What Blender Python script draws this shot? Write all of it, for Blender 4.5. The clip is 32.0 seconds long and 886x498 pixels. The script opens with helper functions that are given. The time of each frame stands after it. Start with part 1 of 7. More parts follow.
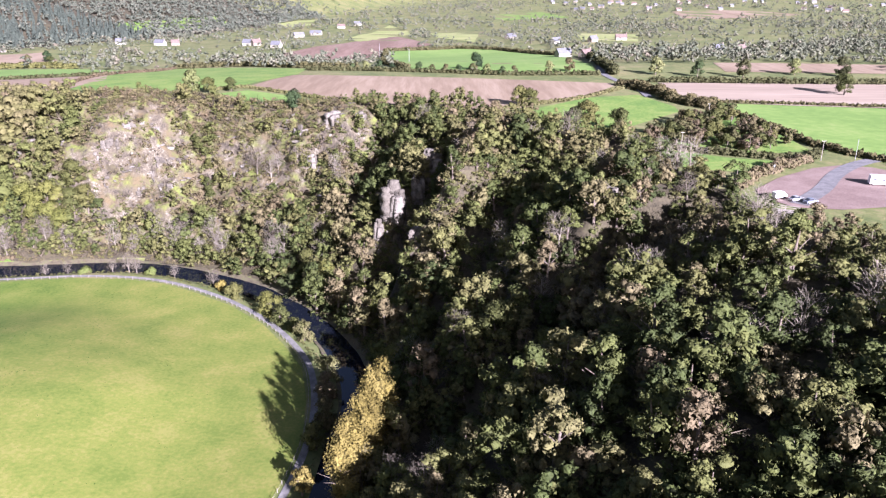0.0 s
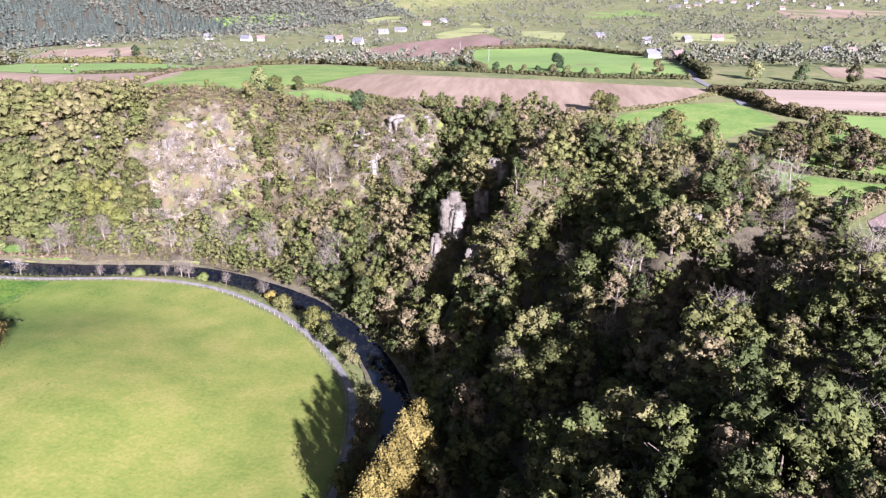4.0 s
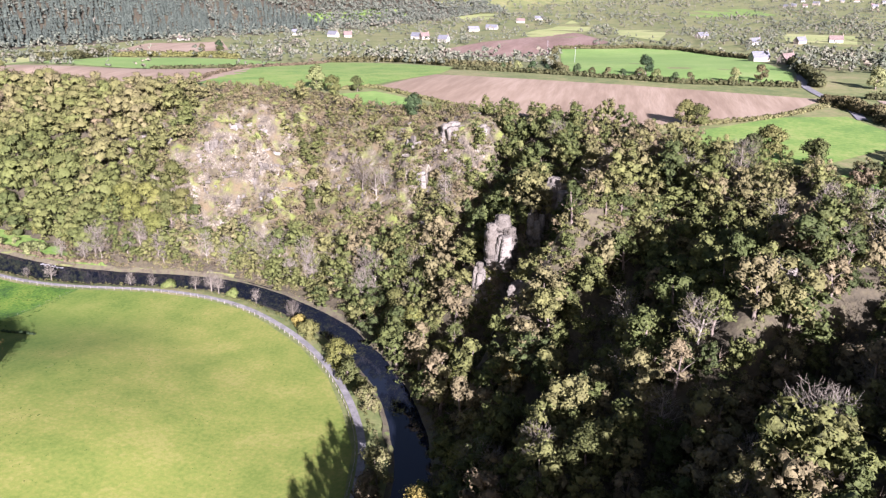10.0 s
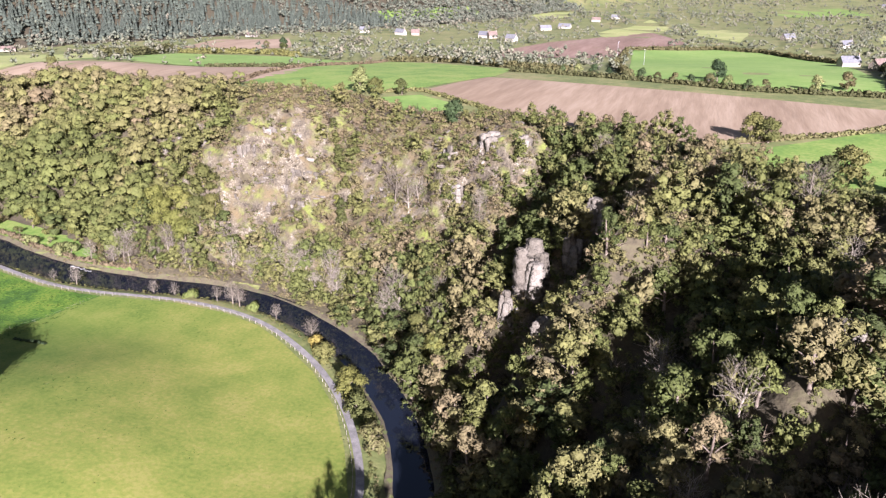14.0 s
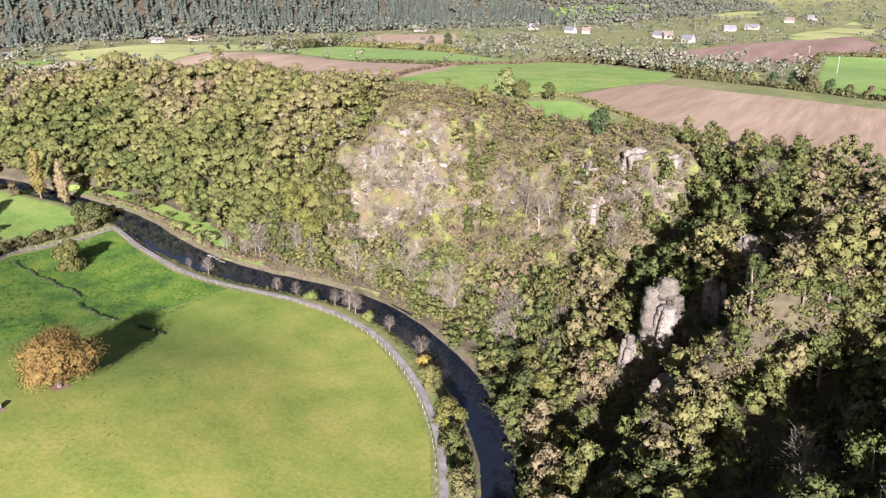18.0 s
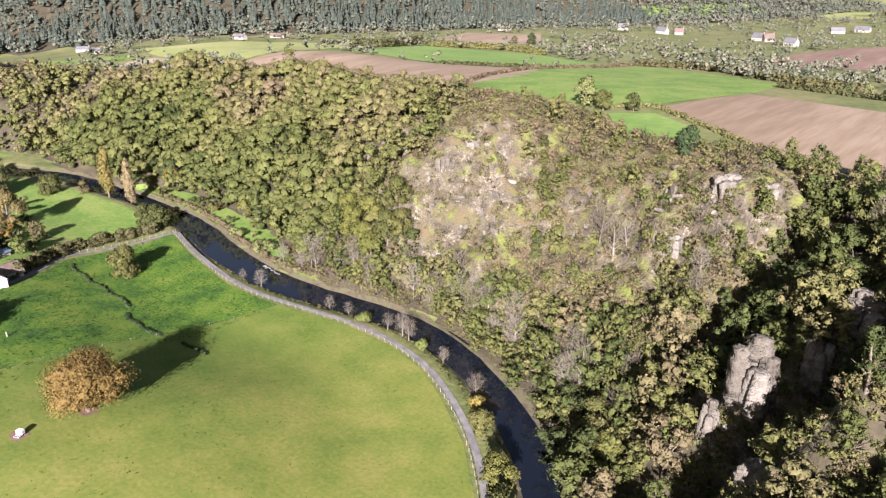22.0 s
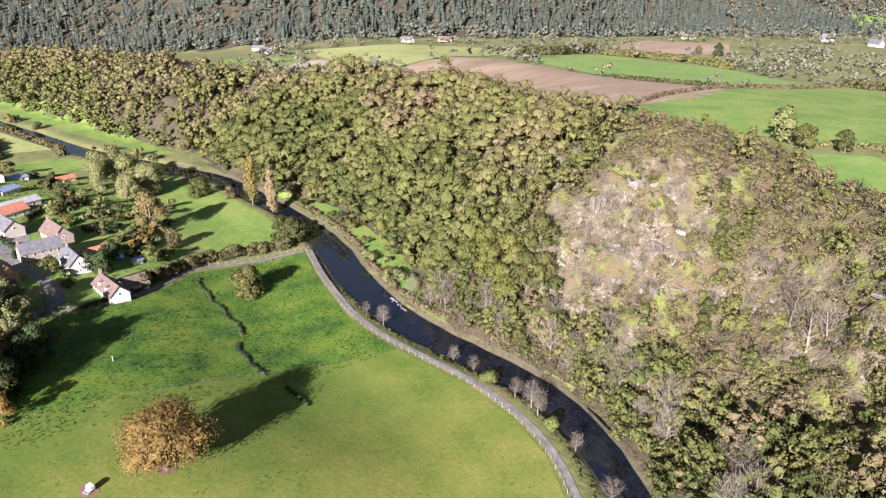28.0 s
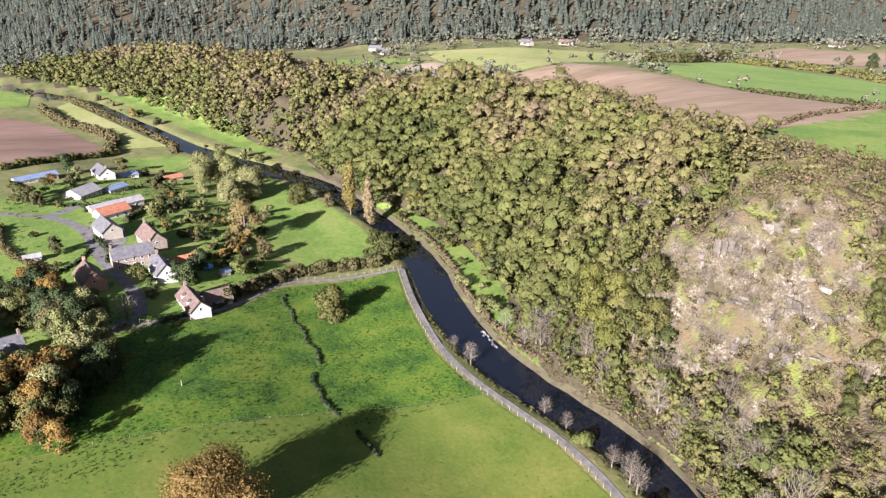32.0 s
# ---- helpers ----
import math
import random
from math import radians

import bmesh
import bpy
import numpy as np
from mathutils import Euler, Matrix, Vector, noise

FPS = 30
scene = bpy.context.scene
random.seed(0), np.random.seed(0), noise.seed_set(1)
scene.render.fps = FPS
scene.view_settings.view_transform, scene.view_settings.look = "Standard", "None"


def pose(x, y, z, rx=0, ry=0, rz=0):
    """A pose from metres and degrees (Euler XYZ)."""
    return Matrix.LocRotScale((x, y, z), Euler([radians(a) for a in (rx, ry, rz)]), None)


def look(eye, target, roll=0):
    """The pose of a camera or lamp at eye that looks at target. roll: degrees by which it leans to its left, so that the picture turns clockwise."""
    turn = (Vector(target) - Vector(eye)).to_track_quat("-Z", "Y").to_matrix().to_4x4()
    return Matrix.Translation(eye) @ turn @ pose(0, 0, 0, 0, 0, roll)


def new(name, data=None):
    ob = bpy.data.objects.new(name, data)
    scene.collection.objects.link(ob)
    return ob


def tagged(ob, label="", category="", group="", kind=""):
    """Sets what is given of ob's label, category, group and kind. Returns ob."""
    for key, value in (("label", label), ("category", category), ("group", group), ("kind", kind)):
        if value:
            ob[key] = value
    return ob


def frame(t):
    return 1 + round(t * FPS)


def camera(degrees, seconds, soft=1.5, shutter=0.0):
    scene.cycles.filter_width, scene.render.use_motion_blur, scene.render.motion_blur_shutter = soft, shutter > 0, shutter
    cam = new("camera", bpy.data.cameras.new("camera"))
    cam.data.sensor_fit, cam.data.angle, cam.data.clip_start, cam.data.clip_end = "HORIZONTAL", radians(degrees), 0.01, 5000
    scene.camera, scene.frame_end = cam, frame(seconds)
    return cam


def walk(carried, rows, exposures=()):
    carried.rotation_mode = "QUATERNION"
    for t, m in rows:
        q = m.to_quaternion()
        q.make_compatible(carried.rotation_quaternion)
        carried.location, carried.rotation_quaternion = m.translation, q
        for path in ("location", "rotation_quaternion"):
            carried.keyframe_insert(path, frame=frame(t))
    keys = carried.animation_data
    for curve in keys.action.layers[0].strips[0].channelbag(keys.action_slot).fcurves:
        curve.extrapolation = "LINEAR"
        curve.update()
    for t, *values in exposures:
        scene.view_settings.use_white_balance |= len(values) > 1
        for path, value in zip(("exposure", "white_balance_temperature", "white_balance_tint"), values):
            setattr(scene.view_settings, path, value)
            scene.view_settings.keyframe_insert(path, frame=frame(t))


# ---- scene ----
cam = camera(60.85, 32.0, 1.25)
PATH = [
    (0.0, pose(0.00, -0.00, 118.00, 69.60, 0, 0.00)),
    (0.5, pose(0.83, 2.82, 117.98, 69.59, 0, -0.03)),
    (1.0, pose(1.65, 5.64, 117.95, 69.57, 0, 0.63)),
    (1.5, pose(2.47, 8.51, 117.90, 69.54, 0, 3.25)),
    (2.0, pose(3.29, 11.43, 117.84, 69.51, 0, 6.07)),
    (2.5, pose(4.12, 14.37, 117.76, 69.49, 0, 6.56)),
    (3.0, pose(4.95, 17.31, 117.66, 69.46, 0, 6.59)),
    (3.5, pose(5.79, 20.25, 117.52, 69.41, 0, 6.61)),
    (5.5, pose(8.83, 32.06, 116.51, 69.34, 0, 6.54)),
    (6.0, pose(9.64, 35.14, 116.26, 69.32, 0, 7.85)),
    (6.5, pose(10.47, 38.26, 116.02, 69.32, 0, 10.24)),
    (7.0, pose(11.31, 41.41, 115.79, 69.32, 0, 11.72)),
    (7.5, pose(12.16, 44.56, 115.58, 69.30, 0, 12.39)),
    (8.0, pose(13.00, 47.70, 115.38, 69.30, 0, 12.49)),
    (8.5, pose(13.82, 50.82, 115.19, 69.28, 0, 12.51)),
    (9.0, pose(14.63, 53.93, 115.02, 69.26, 0, 12.67)),
    (9.5, pose(15.43, 57.04, 114.87, 69.23, 0, 12.92)),
    (10.0, pose(16.25, 60.14, 114.74, 69.20, 0, 14.05)),
    (10.5, pose(17.09, 63.25, 114.63, 69.18, 0, 15.74)),
    (11.0, pose(17.97, 66.36, 114.55, 69.14, 0, 16.66)),
    (11.5, pose(18.86, 69.46, 114.49, 69.11, 0, 17.47)),
    (12.0, pose(19.75, 72.57, 114.46, 69.09, 0, 18.08)),
    (12.5, pose(20.63, 75.68, 114.45, 69.08, 0, 18.52)),
    (13.0, pose(21.52, 78.78, 114.44, 69.06, 0, 18.77)),
    (13.5, pose(22.38, 81.89, 114.45, 69.03, 0, 19.06)),
    (15.5, pose(25.23, 94.11, 114.63, 68.92, 0, 24.98)),
    (16.0, pose(25.50, 97.04, 114.65, 68.86, 0, 27.13)),
    (16.5, pose(25.66, 99.95, 114.66, 68.80, 0, 29.29)),
    (17.0, pose(25.66, 102.82, 114.68, 68.75, 0, 30.60)),
    (17.5, pose(25.49, 105.65, 114.70, 68.71, 0, 31.76)),
    (18.0, pose(25.13, 108.44, 114.73, 68.67, 0, 32.90)),
    (18.5, pose(24.57, 111.18, 114.76, 68.64, 0, 34.08)),
    (19.0, pose(23.82, 113.91, 114.81, 68.61, 0, 35.25)),
    (19.5, pose(22.90, 116.64, 114.87, 68.58, 0, 36.43)),
    (20.0, pose(21.86, 119.38, 114.95, 68.55, 0, 37.64)),
    (20.5, pose(20.70, 122.12, 115.03, 68.52, 0, 38.22)),
    (21.0, pose(19.45, 124.85, 115.12, 68.48, 0, 38.18)),
    (21.5, pose(18.13, 127.58, 115.21, 68.45, 0, 38.36)),
    (22.0, pose(16.76, 130.34, 115.30, 68.43, 0, 39.40)),
    (22.5, pose(15.34, 133.12, 115.39, 68.41, 0, 40.96)),
    (23.0, pose(13.86, 135.92, 115.47, 68.41, 0, 42.50)),
    (23.5, pose(12.29, 138.73, 115.54, 68.41, 0, 43.91)),
    (24.0, pose(10.62, 141.53, 115.61, 68.42, 0, 45.28)),
    (24.5, pose(8.86, 144.31, 115.67, 68.43, 0, 46.70)),
    (25.0, pose(7.03, 147.05, 115.72, 68.44, 0, 48.00)),
    (25.5, pose(5.16, 149.74, 115.78, 68.46, 0, 48.95)),
    (27.5, pose(-3.12, 159.47, 115.96, 68.47, 0, 51.65)),
    (28.0, pose(-5.23, 161.88, 116.07, 68.47, 0, 52.38)),
    (28.5, pose(-7.35, 164.28, 116.19, 68.47, 0, 53.09)),
    (29.0, pose(-9.48, 166.65, 116.32, 68.46, 0, 54.02)),
    (29.5, pose(-11.63, 169.00, 116.46, 68.45, 0, 55.27)),
    (30.0, pose(-13.82, 171.32, 116.61, 68.43, 0, 56.54)),
    (30.5, pose(-16.09, 173.62, 116.76, 68.40, 0, 57.83)),
    (31.0, pose(-18.44, 175.89, 116.91, 68.38, 0, 59.03)),
    (31.5, pose(-20.85, 178.15, 117.06, 68.35, 0, 60.28)),
    (32.0, pose(-23.29, 180.40, 117.22, 68.33, 0, 61.53)),
]
walk(cam, PATH, [(0.0, 2.48, 5600, 36), (9.0, 2.45, 5750, 34), (16.0, 2.30, 6050, 29), (22.0, 2.17, 6220, 26), (32.0, 2.13, 6220, 26)])

# ---- light: a low autumn sun in the south-south-east, clear sky ----
SUN_UP, SUN_AZ = 22.0, 148.0  # degrees; azimuth clockwise from +y
world = bpy.data.worlds.new("sky")
scene.world = world
world.use_nodes = True
wn = world.node_tree
sky = wn.nodes.new("ShaderNodeTexSky")
sky.sky_type, sky.sun_disc = "NISHITA", False
sky.sun_elevation, sky.sun_rotation = radians(SUN_UP), radians(SUN_AZ)
sky.air_density, sky.dust_density = 1.3, 2.5
wn.nodes["Background"].inputs["Strength"].default_value = 0.022
wn.links.new(sky.outputs["Color"], wn.nodes["Background"].inputs["Color"])
sun = new("sun", bpy.data.lights.new("sun", "SUN"))
sun.data.energy, sun.data.angle, sun.data.color = 5.0, radians(0.53), (1.0, 0.955, 0.90)
sun_from = Vector((math.sin(radians(SUN_AZ)) * math.cos(radians(SUN_UP)), math.cos(radians(SUN_AZ)) * math.cos(radians(SUN_UP)), math.sin(radians(SUN_UP))))
sun.matrix_world = look(sun_from * 800, (0, 0, 0))


# ---- materials ----
def material(name, stops, scale=1.0, fine=8.0, rough=0.9, bump=0.3, bump_size=6.0, metal=0.0, random_mix=0.0, attribute="", translucent=0.0, spec=0.3, mapping=None, detail=4.0, dist=0.05):
    """Noise at two scales through a colour ramp; random_mix: how far each object strays; attribute: a value on the mesh that picks the colour."""
    m = bpy.data.materials.new(name)
    m.use_nodes = True
    nt = m.node_tree
    N, L = nt.nodes, nt.links
    b = N["Principled BSDF"]
    b.inputs["Roughness"].default_value, b.inputs["Metallic"].default_value = rough, metal
    b.inputs["Specular IOR Level"].default_value = spec
    geo = N.new("ShaderNodeNewGeometry")
    vec = geo.outputs["Position"]
    if mapping:
        mp = N.new("ShaderNodeMapping")
        mp.inputs["Rotation"].default_value = (0, 0, radians(mapping[0]))
        mp.inputs["Scale"].default_value = (mapping[1], mapping[2], 1)
        L.new(vec, mp.inputs["Vector"])
        vec = mp.outputs["Vector"]
    n1, n2 = N.new("ShaderNodeTexNoise"), N.new("ShaderNodeTexNoise")
    for n, s in ((n1, scale), (n2, scale * fine)):
        n.inputs["Scale"].default_value, n.inputs["Detail"].default_value = s, detail
        n.inputs["Roughness"].default_value = 0.6
        L.new(vec, n.inputs["Vector"])
    mix = N.new("ShaderNodeMix")
    mix.inputs["Factor"].default_value = 0.45
    L.new(n1.outputs["Fac"], mix.inputs[2])
    L.new(n2.outputs["Fac"], mix.inputs[3])
    value = mix.outputs[0]
    if random_mix or attribute:
        if attribute:
            src = N.new("ShaderNodeAttribute")
            src.attribute_name = attribute
            out = src.outputs["Fac"]
        else:
            src = N.new("ShaderNodeObjectInfo")
            out = src.outputs["Random"]
        m2 = N.new("ShaderNodeMix")
        m2.inputs["Factor"].default_value = random_mix
        L.new(value, m2.inputs[2])
        L.new(out, m2.inputs[3])
        value = m2.outputs[0]
    ramp = N.new("ShaderNodeValToRGB")
    el = ramp.color_ramp.elements
    for k, (p, c) in enumerate(stops):
        e = el[k] if k < 2 else el.new(p)
        e.position, e.color = (p if random_mix or attribute else 0.5 + 0.62 * (p - 0.5)), (*c, 1)
    L.new(value, ramp.inputs["Fac"])
    L.new(ramp.outputs["Color"], b.inputs["Base Color"])
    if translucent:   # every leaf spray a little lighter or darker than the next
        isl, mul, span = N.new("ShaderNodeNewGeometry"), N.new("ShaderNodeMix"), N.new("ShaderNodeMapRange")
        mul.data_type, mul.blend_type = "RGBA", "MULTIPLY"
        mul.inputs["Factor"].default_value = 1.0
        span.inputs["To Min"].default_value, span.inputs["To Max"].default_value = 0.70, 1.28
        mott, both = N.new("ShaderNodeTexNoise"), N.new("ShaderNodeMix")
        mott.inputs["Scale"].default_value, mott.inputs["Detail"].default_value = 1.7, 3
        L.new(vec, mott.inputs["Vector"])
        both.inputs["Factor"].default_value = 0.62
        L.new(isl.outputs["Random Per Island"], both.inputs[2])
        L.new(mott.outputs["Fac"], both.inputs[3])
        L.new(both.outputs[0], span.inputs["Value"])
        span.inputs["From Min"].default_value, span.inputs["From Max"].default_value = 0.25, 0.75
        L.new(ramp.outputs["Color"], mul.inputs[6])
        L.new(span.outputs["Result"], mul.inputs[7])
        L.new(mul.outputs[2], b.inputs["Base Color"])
    if bump:
        bn = N.new("ShaderNodeTexNoise")
        bn.inputs["Scale"].default_value, bn.inputs["Detail"].default_value = bump_size, 3
        L.new(vec, bn.inputs["Vector"])
        bp = N.new("ShaderNodeBump")
        bp.inputs["Strength"].default_value, bp.inputs["Distance"].default_value = bump, dist
        L.new(bn.outputs["Fac"], bp.inputs["Height"])
        L.new(bp.outputs["Normal"], b.inputs["Normal"])
    if translucent:
        tr, sh = N.new("ShaderNodeBsdfTranslucent"), N.new("ShaderNodeMixShader")
        sh.inputs["Fac"].default_value = translucent
        L.new(mul.outputs[2], tr.inputs["Color"])
        L.new(b.outputs["BSDF"], sh.inputs[1])
        L.new(tr.outputs["BSDF"], sh.inputs[2])
        L.new(sh.outputs["Shader"], N["Material Output"].inputs["Surface"])
    return m


MEADOW_LIGHT = material("mown_meadow", [(0.32, (0.084, 0.118, 0.016)), (0.45, (0.109, 0.137, 0.022)), (0.55, (0.128, 0.146, 0.026)), (0.68, (0.160, 0.162, 0.038))], 0.075, 13, bump=0.35, bump_size=0.8, dist=0.2, detail=6.0)


def greener_west(m):
    """The mown grass turns lusher towards the oak, in uneven drifts."""
    N, L = m.node_tree.nodes, m.node_tree.links
    b = N["Principled BSDF"]
    old = b.inputs["Base Color"].links[0].from_socket
    geo, sep, n, add, span, mix, shade = (N.new(k) for k in ("ShaderNodeNewGeometry", "ShaderNodeSeparateXYZ", "ShaderNodeTexNoise", "ShaderNodeMath", "ShaderNodeMapRange", "ShaderNodeMix", "ShaderNodeMix"))
    n.inputs["Scale"].default_value, n.inputs["Detail"].default_value = 0.035, 5
    L.new(geo.outputs["Position"], sep.inputs["Vector"])
    L.new(geo.outputs["Position"], n.inputs["Vector"])
    add.operation = "MULTIPLY_ADD"
    add.inputs[1].default_value = 90.0
    L.new(n.outputs["Fac"], add.inputs[0])
    L.new(sep.outputs["X"], add.inputs[2])
    span.inputs["From Min"].default_value, span.inputs["From Max"].default_value = -78.0, -128.0
    span.inputs["To Min"].default_value, span.inputs["To Max"].default_value = 0.0, 0.85
    L.new(add.outputs["Value"], span.inputs["Value"])
    mix.data_type = shade.data_type = "RGBA"
    shade.blend_type = "MULTIPLY"
    shade.inputs["Factor"].default_value = 1.0
    shade.inputs[7].default_value = (0.60, 0.82, 0.52, 1)
    L.new(old, shade.inputs[6])
    L.new(span.outputs["Result"], mix.inputs["Factor"])
    L.new(old, mix.inputs[6])
    L.new(shade.outputs[2], mix.inputs[7])
    L.new(mix.outputs[2], b.inputs["Base Color"])


greener_west(MEADOW_LIGHT)
MEADOW_DARK = material("lush_meadow", [(0.37, (0.018, 0.056, 0.004)), (0.45, (0.038, 0.094, 0.005)), (0.54, (0.056, 0.114, 0.007)), (0.63, (0.092, 0.136, 0.013))], 0.085, 13, bump=0.4, bump_size=0.8, dist=0.25, detail=6.0)
PASTURE = material("pasture", [(0.35, (0.072, 0.140, 0.022)), (0.5, (0.108, 0.178, 0.030)), (0.66, (0.155, 0.198, 0.048))], 0.06, 10, bump=0.5, bump_size=1.2, dist=0.25)
CROP_GREEN = material("young_crop", [(0.35, (0.095, 0.170, 0.032)), (0.55, (0.125, 0.205, 0.042)), (0.7, (0.160, 0.220, 0.060))], 0.02, 12, bump=0.2)
CROP_PALE = material("pale_grass", [(0.35, (0.170, 0.205, 0.060)), (0.55, (0.215, 0.235, 0.085)), (0.7, (0.260, 0.255, 0.110))], 0.02, 12, bump=0.2)
PLOUGHED = material("ploughed_soil", [(0.34, (0.155, 0.112, 0.072)), (0.5, (0.195, 0.145, 0.096)), (0.66, (0.235, 0.181, 0.125))], 0.03, 10, bump=0.5, bump_size=1.0, dist=0.3, mapping=(62, 1.0, 0.12))
PLOUGHED_DARK = material("fresh_ploughed_soil", [(0.34, (0.120, 0.076, 0.054)), (0.5, (0.152, 0.100, 0.074)), (0.66, (0.19, 0.13, 0.10))], 0.03, 10, bump=0.5, bump_size=1.0, dist=0.3, mapping=(62, 1.0, 0.12))
STUBBLE = material("stubble", [(0.34, (0.205, 0.160, 0.118)), (0.5, (0.250, 0.200, 0.150)), (0.66, (0.295, 0.24, 0.185))], 0.03, 10, bump=0.4, bump_size=1.0, mapping=(12, 0.1, 1.0))
LITTER = material("woodland_floor", [(0.33, (0.030, 0.026, 0.015)), (0.5, (0.050, 0.042, 0.024)), (0.66, (0.062, 0.056, 0.029))], 0.10, 9, bump=0.8, bump_size=1.0, dist=0.4)
ROUGH_GRASS = material("rough_grass", [(0.33, (0.070, 0.092, 0.026)), (0.5, (0.110, 0.124, 0.040)), (0.68, (0.160, 0.148, 0.064))], 0.03, 9, bump=0.6, bump_size=0.8, dist=0.4)
BANK = material("river_bank", [(0.35, (0.050, 0.042, 0.026)), (0.5, (0.088, 0.074, 0.046)), (0.65, (0.076, 0.082, 0.034))], 0.5, 7, bump=0.7, bump_size=2.0, dist=0.2)
GRAVEL = material("gravel_track", [(0.35, (0.105, 0.102, 0.096)), (0.5, (0.145, 0.141, 0.134)), (0.65, (0.19, 0.184, 0.173))], 0.4, 12, bump=0.4, bump_size=8)
ASPHALT = material("worn_asphalt", [(0.35, (0.095, 0.095, 0.097)), (0.65, (0.155, 0.153, 0.150))], 0.4, 14, bump=0.2, bump_size=20)
RED_GRAVEL = material("red_gravel", [(0.35, (0.135, 0.094, 0.080)), (0.65, (0.195, 0.145, 0.125))], 0.15, 12, bump=0.3, bump_size=10)
ROCK = material("schist_rock", [(0.28, (0.042, 0.036, 0.027)), (0.42, (0.080, 0.071, 0.055)), (0.56, (0.124, 0.112, 0.090)), (0.74, (0.220, 0.205, 0.175))], 0.6, 5, bump=1.0, bump_size=1.8, dist=0.5, random_mix=0.25)
BARK = material("bark", [(0.35, (0.075, 0.058, 0.042)), (0.65, (0.15, 0.125, 0.10))], 1.5, 6, bump=0.6, bump_size=5)
PALE_TWIG = material("pale_twigs", [(0.35, (0.100, 0.086, 0.064)), (0.65, (0.185, 0.164, 0.128))], 1.5, 6, bump=0.2, random_mix=0.3)
WOOD_POST = material("weathered_wood", [(0.35, (0.16, 0.14, 0.115)), (0.65, (0.29, 0.27, 0.235))], 2.0, 6, bump=0.4, bump_size=12)

GREENS = [(0.04, (0.026, 0.036, 0.010)), (0.22, (0.048, 0.062, 0.016)), (0.42, (0.078, 0.088, 0.024)), (0.60, (0.104, 0.102, 0.034)), (0.78, (0.122, 0.104, 0.050)), (0.97, (0.120, 0.090, 0.054))]
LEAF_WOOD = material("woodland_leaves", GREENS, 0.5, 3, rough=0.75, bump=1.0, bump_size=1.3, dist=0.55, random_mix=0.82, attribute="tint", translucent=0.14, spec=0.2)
LEAF_TREE = material("tree_leaves", GREENS, 0.5, 3, rough=0.75, bump=1.0, bump_size=1.3, dist=0.55, random_mix=0.80, translucent=0.14, spec=0.2)


LEAF_TWIG = material("bare_twigs", [(0.1, (0.105, 0.084, 0.058)), (0.5, (0.150, 0.124, 0.088)), (0.9, (0.195, 0.165, 0.122))], 0.5, 4, rough=0.9, bump=0, random_mix=0.6, attribute="tint", translucent=0.05, spec=0.1)


def leaf(name, a, b, c):
    return material(name, [(0.3, a), (0.5, b), (0.7, c)], 0.5, 4, rough=0.75, bump=1.0, bump_size=1.5, dist=0.5, random_mix=0.35, translucent=0.14, spec=0.2)


LEAF_YELLOW = leaf("yellow_leaves", (0.105, 0.084, 0.020), (0.142, 0.114, 0.028), (0.185, 0.150, 0.042))
LEAF_OAK = leaf("brown_oak_leaves", (0.074, 0.047, 0.013), (0.112, 0.073, 0.020), (0.150, 0.102, 0.030))
LEAF_PALE = leaf("pale_poplar_leaves", (0.105, 0.124, 0.042), (0.141, 0.155, 0.055), (0.176, 0.180, 0.076))
LEAF_OLIVE = leaf("olive_leaves", (0.046, 0.056, 0.016), (0.073, 0.079, 0.022), (0.102, 0.099, 0.030))
LEAF_HEDGE = leaf("hedge_leaves", (0.039, 0.045, 0.016), (0.066, 0.066, 0.025), (0.101, 0.082, 0.037))
LEAF_RUSSET = leaf("russet_leaves", (0.105, 0.066, 0.017), (0.155, 0.102, 0.026), (0.205, 0.142, 0.038))
# far foliage: distance haze mixed into the colours, paler and greyer than near leaves
LEAF_FAR = material("hazed_hedgerow_leaves", [(0.06, (0.072, 0.086, 0.056)), (0.4, (0.104, 0.114, 0.074)), (0.7, (0.136, 0.134, 0.092)), (0.95, (0.155, 0.134, 0.094))], 0.5, 3, rough=0.8, bump=1.0, bump_size=1.3, dist=0.55, random_mix=0.82, attribute="tint", translucent=0.14, spec=0.2)
LEAF_HILL = material("hazed_hill_leaves", [(0.06, (0.070, 0.084, 0.060)), (0.4, (0.094, 0.106, 0.076)), (0.7, (0.120, 0.122, 0.088)), (0.95, (0.140, 0.124, 0.090))], 0.5, 3, rough=0.8, bump=1.0, bump_size=1.3, dist=0.55, random_mix=0.82, attribute="tint", translucent=0.14, spec=0.2)
LEAF_CONIFER = leaf("hazed_conifer_needles", (0.058, 0.074, 0.056), (0.074, 0.090, 0.068), (0.094, 0.108, 0.080))
LEAF_DARK = leaf("dark_evergreen", (0.020, 0.036, 0.014), (0.034, 0.055, 0.020), (0.052, 0.075, 0.026))
LEAF_SCRUB = leaf("dry_scrub", (0.076, 0.058, 0.033), (0.112, 0.088, 0.050), (0.104, 0.108, 0.036))
LEAF_GRASSY = leaf("bright_ivy", (0.058, 0.082, 0.020), (0.082, 0.105, 0.026), (0.108, 0.124, 0.036))


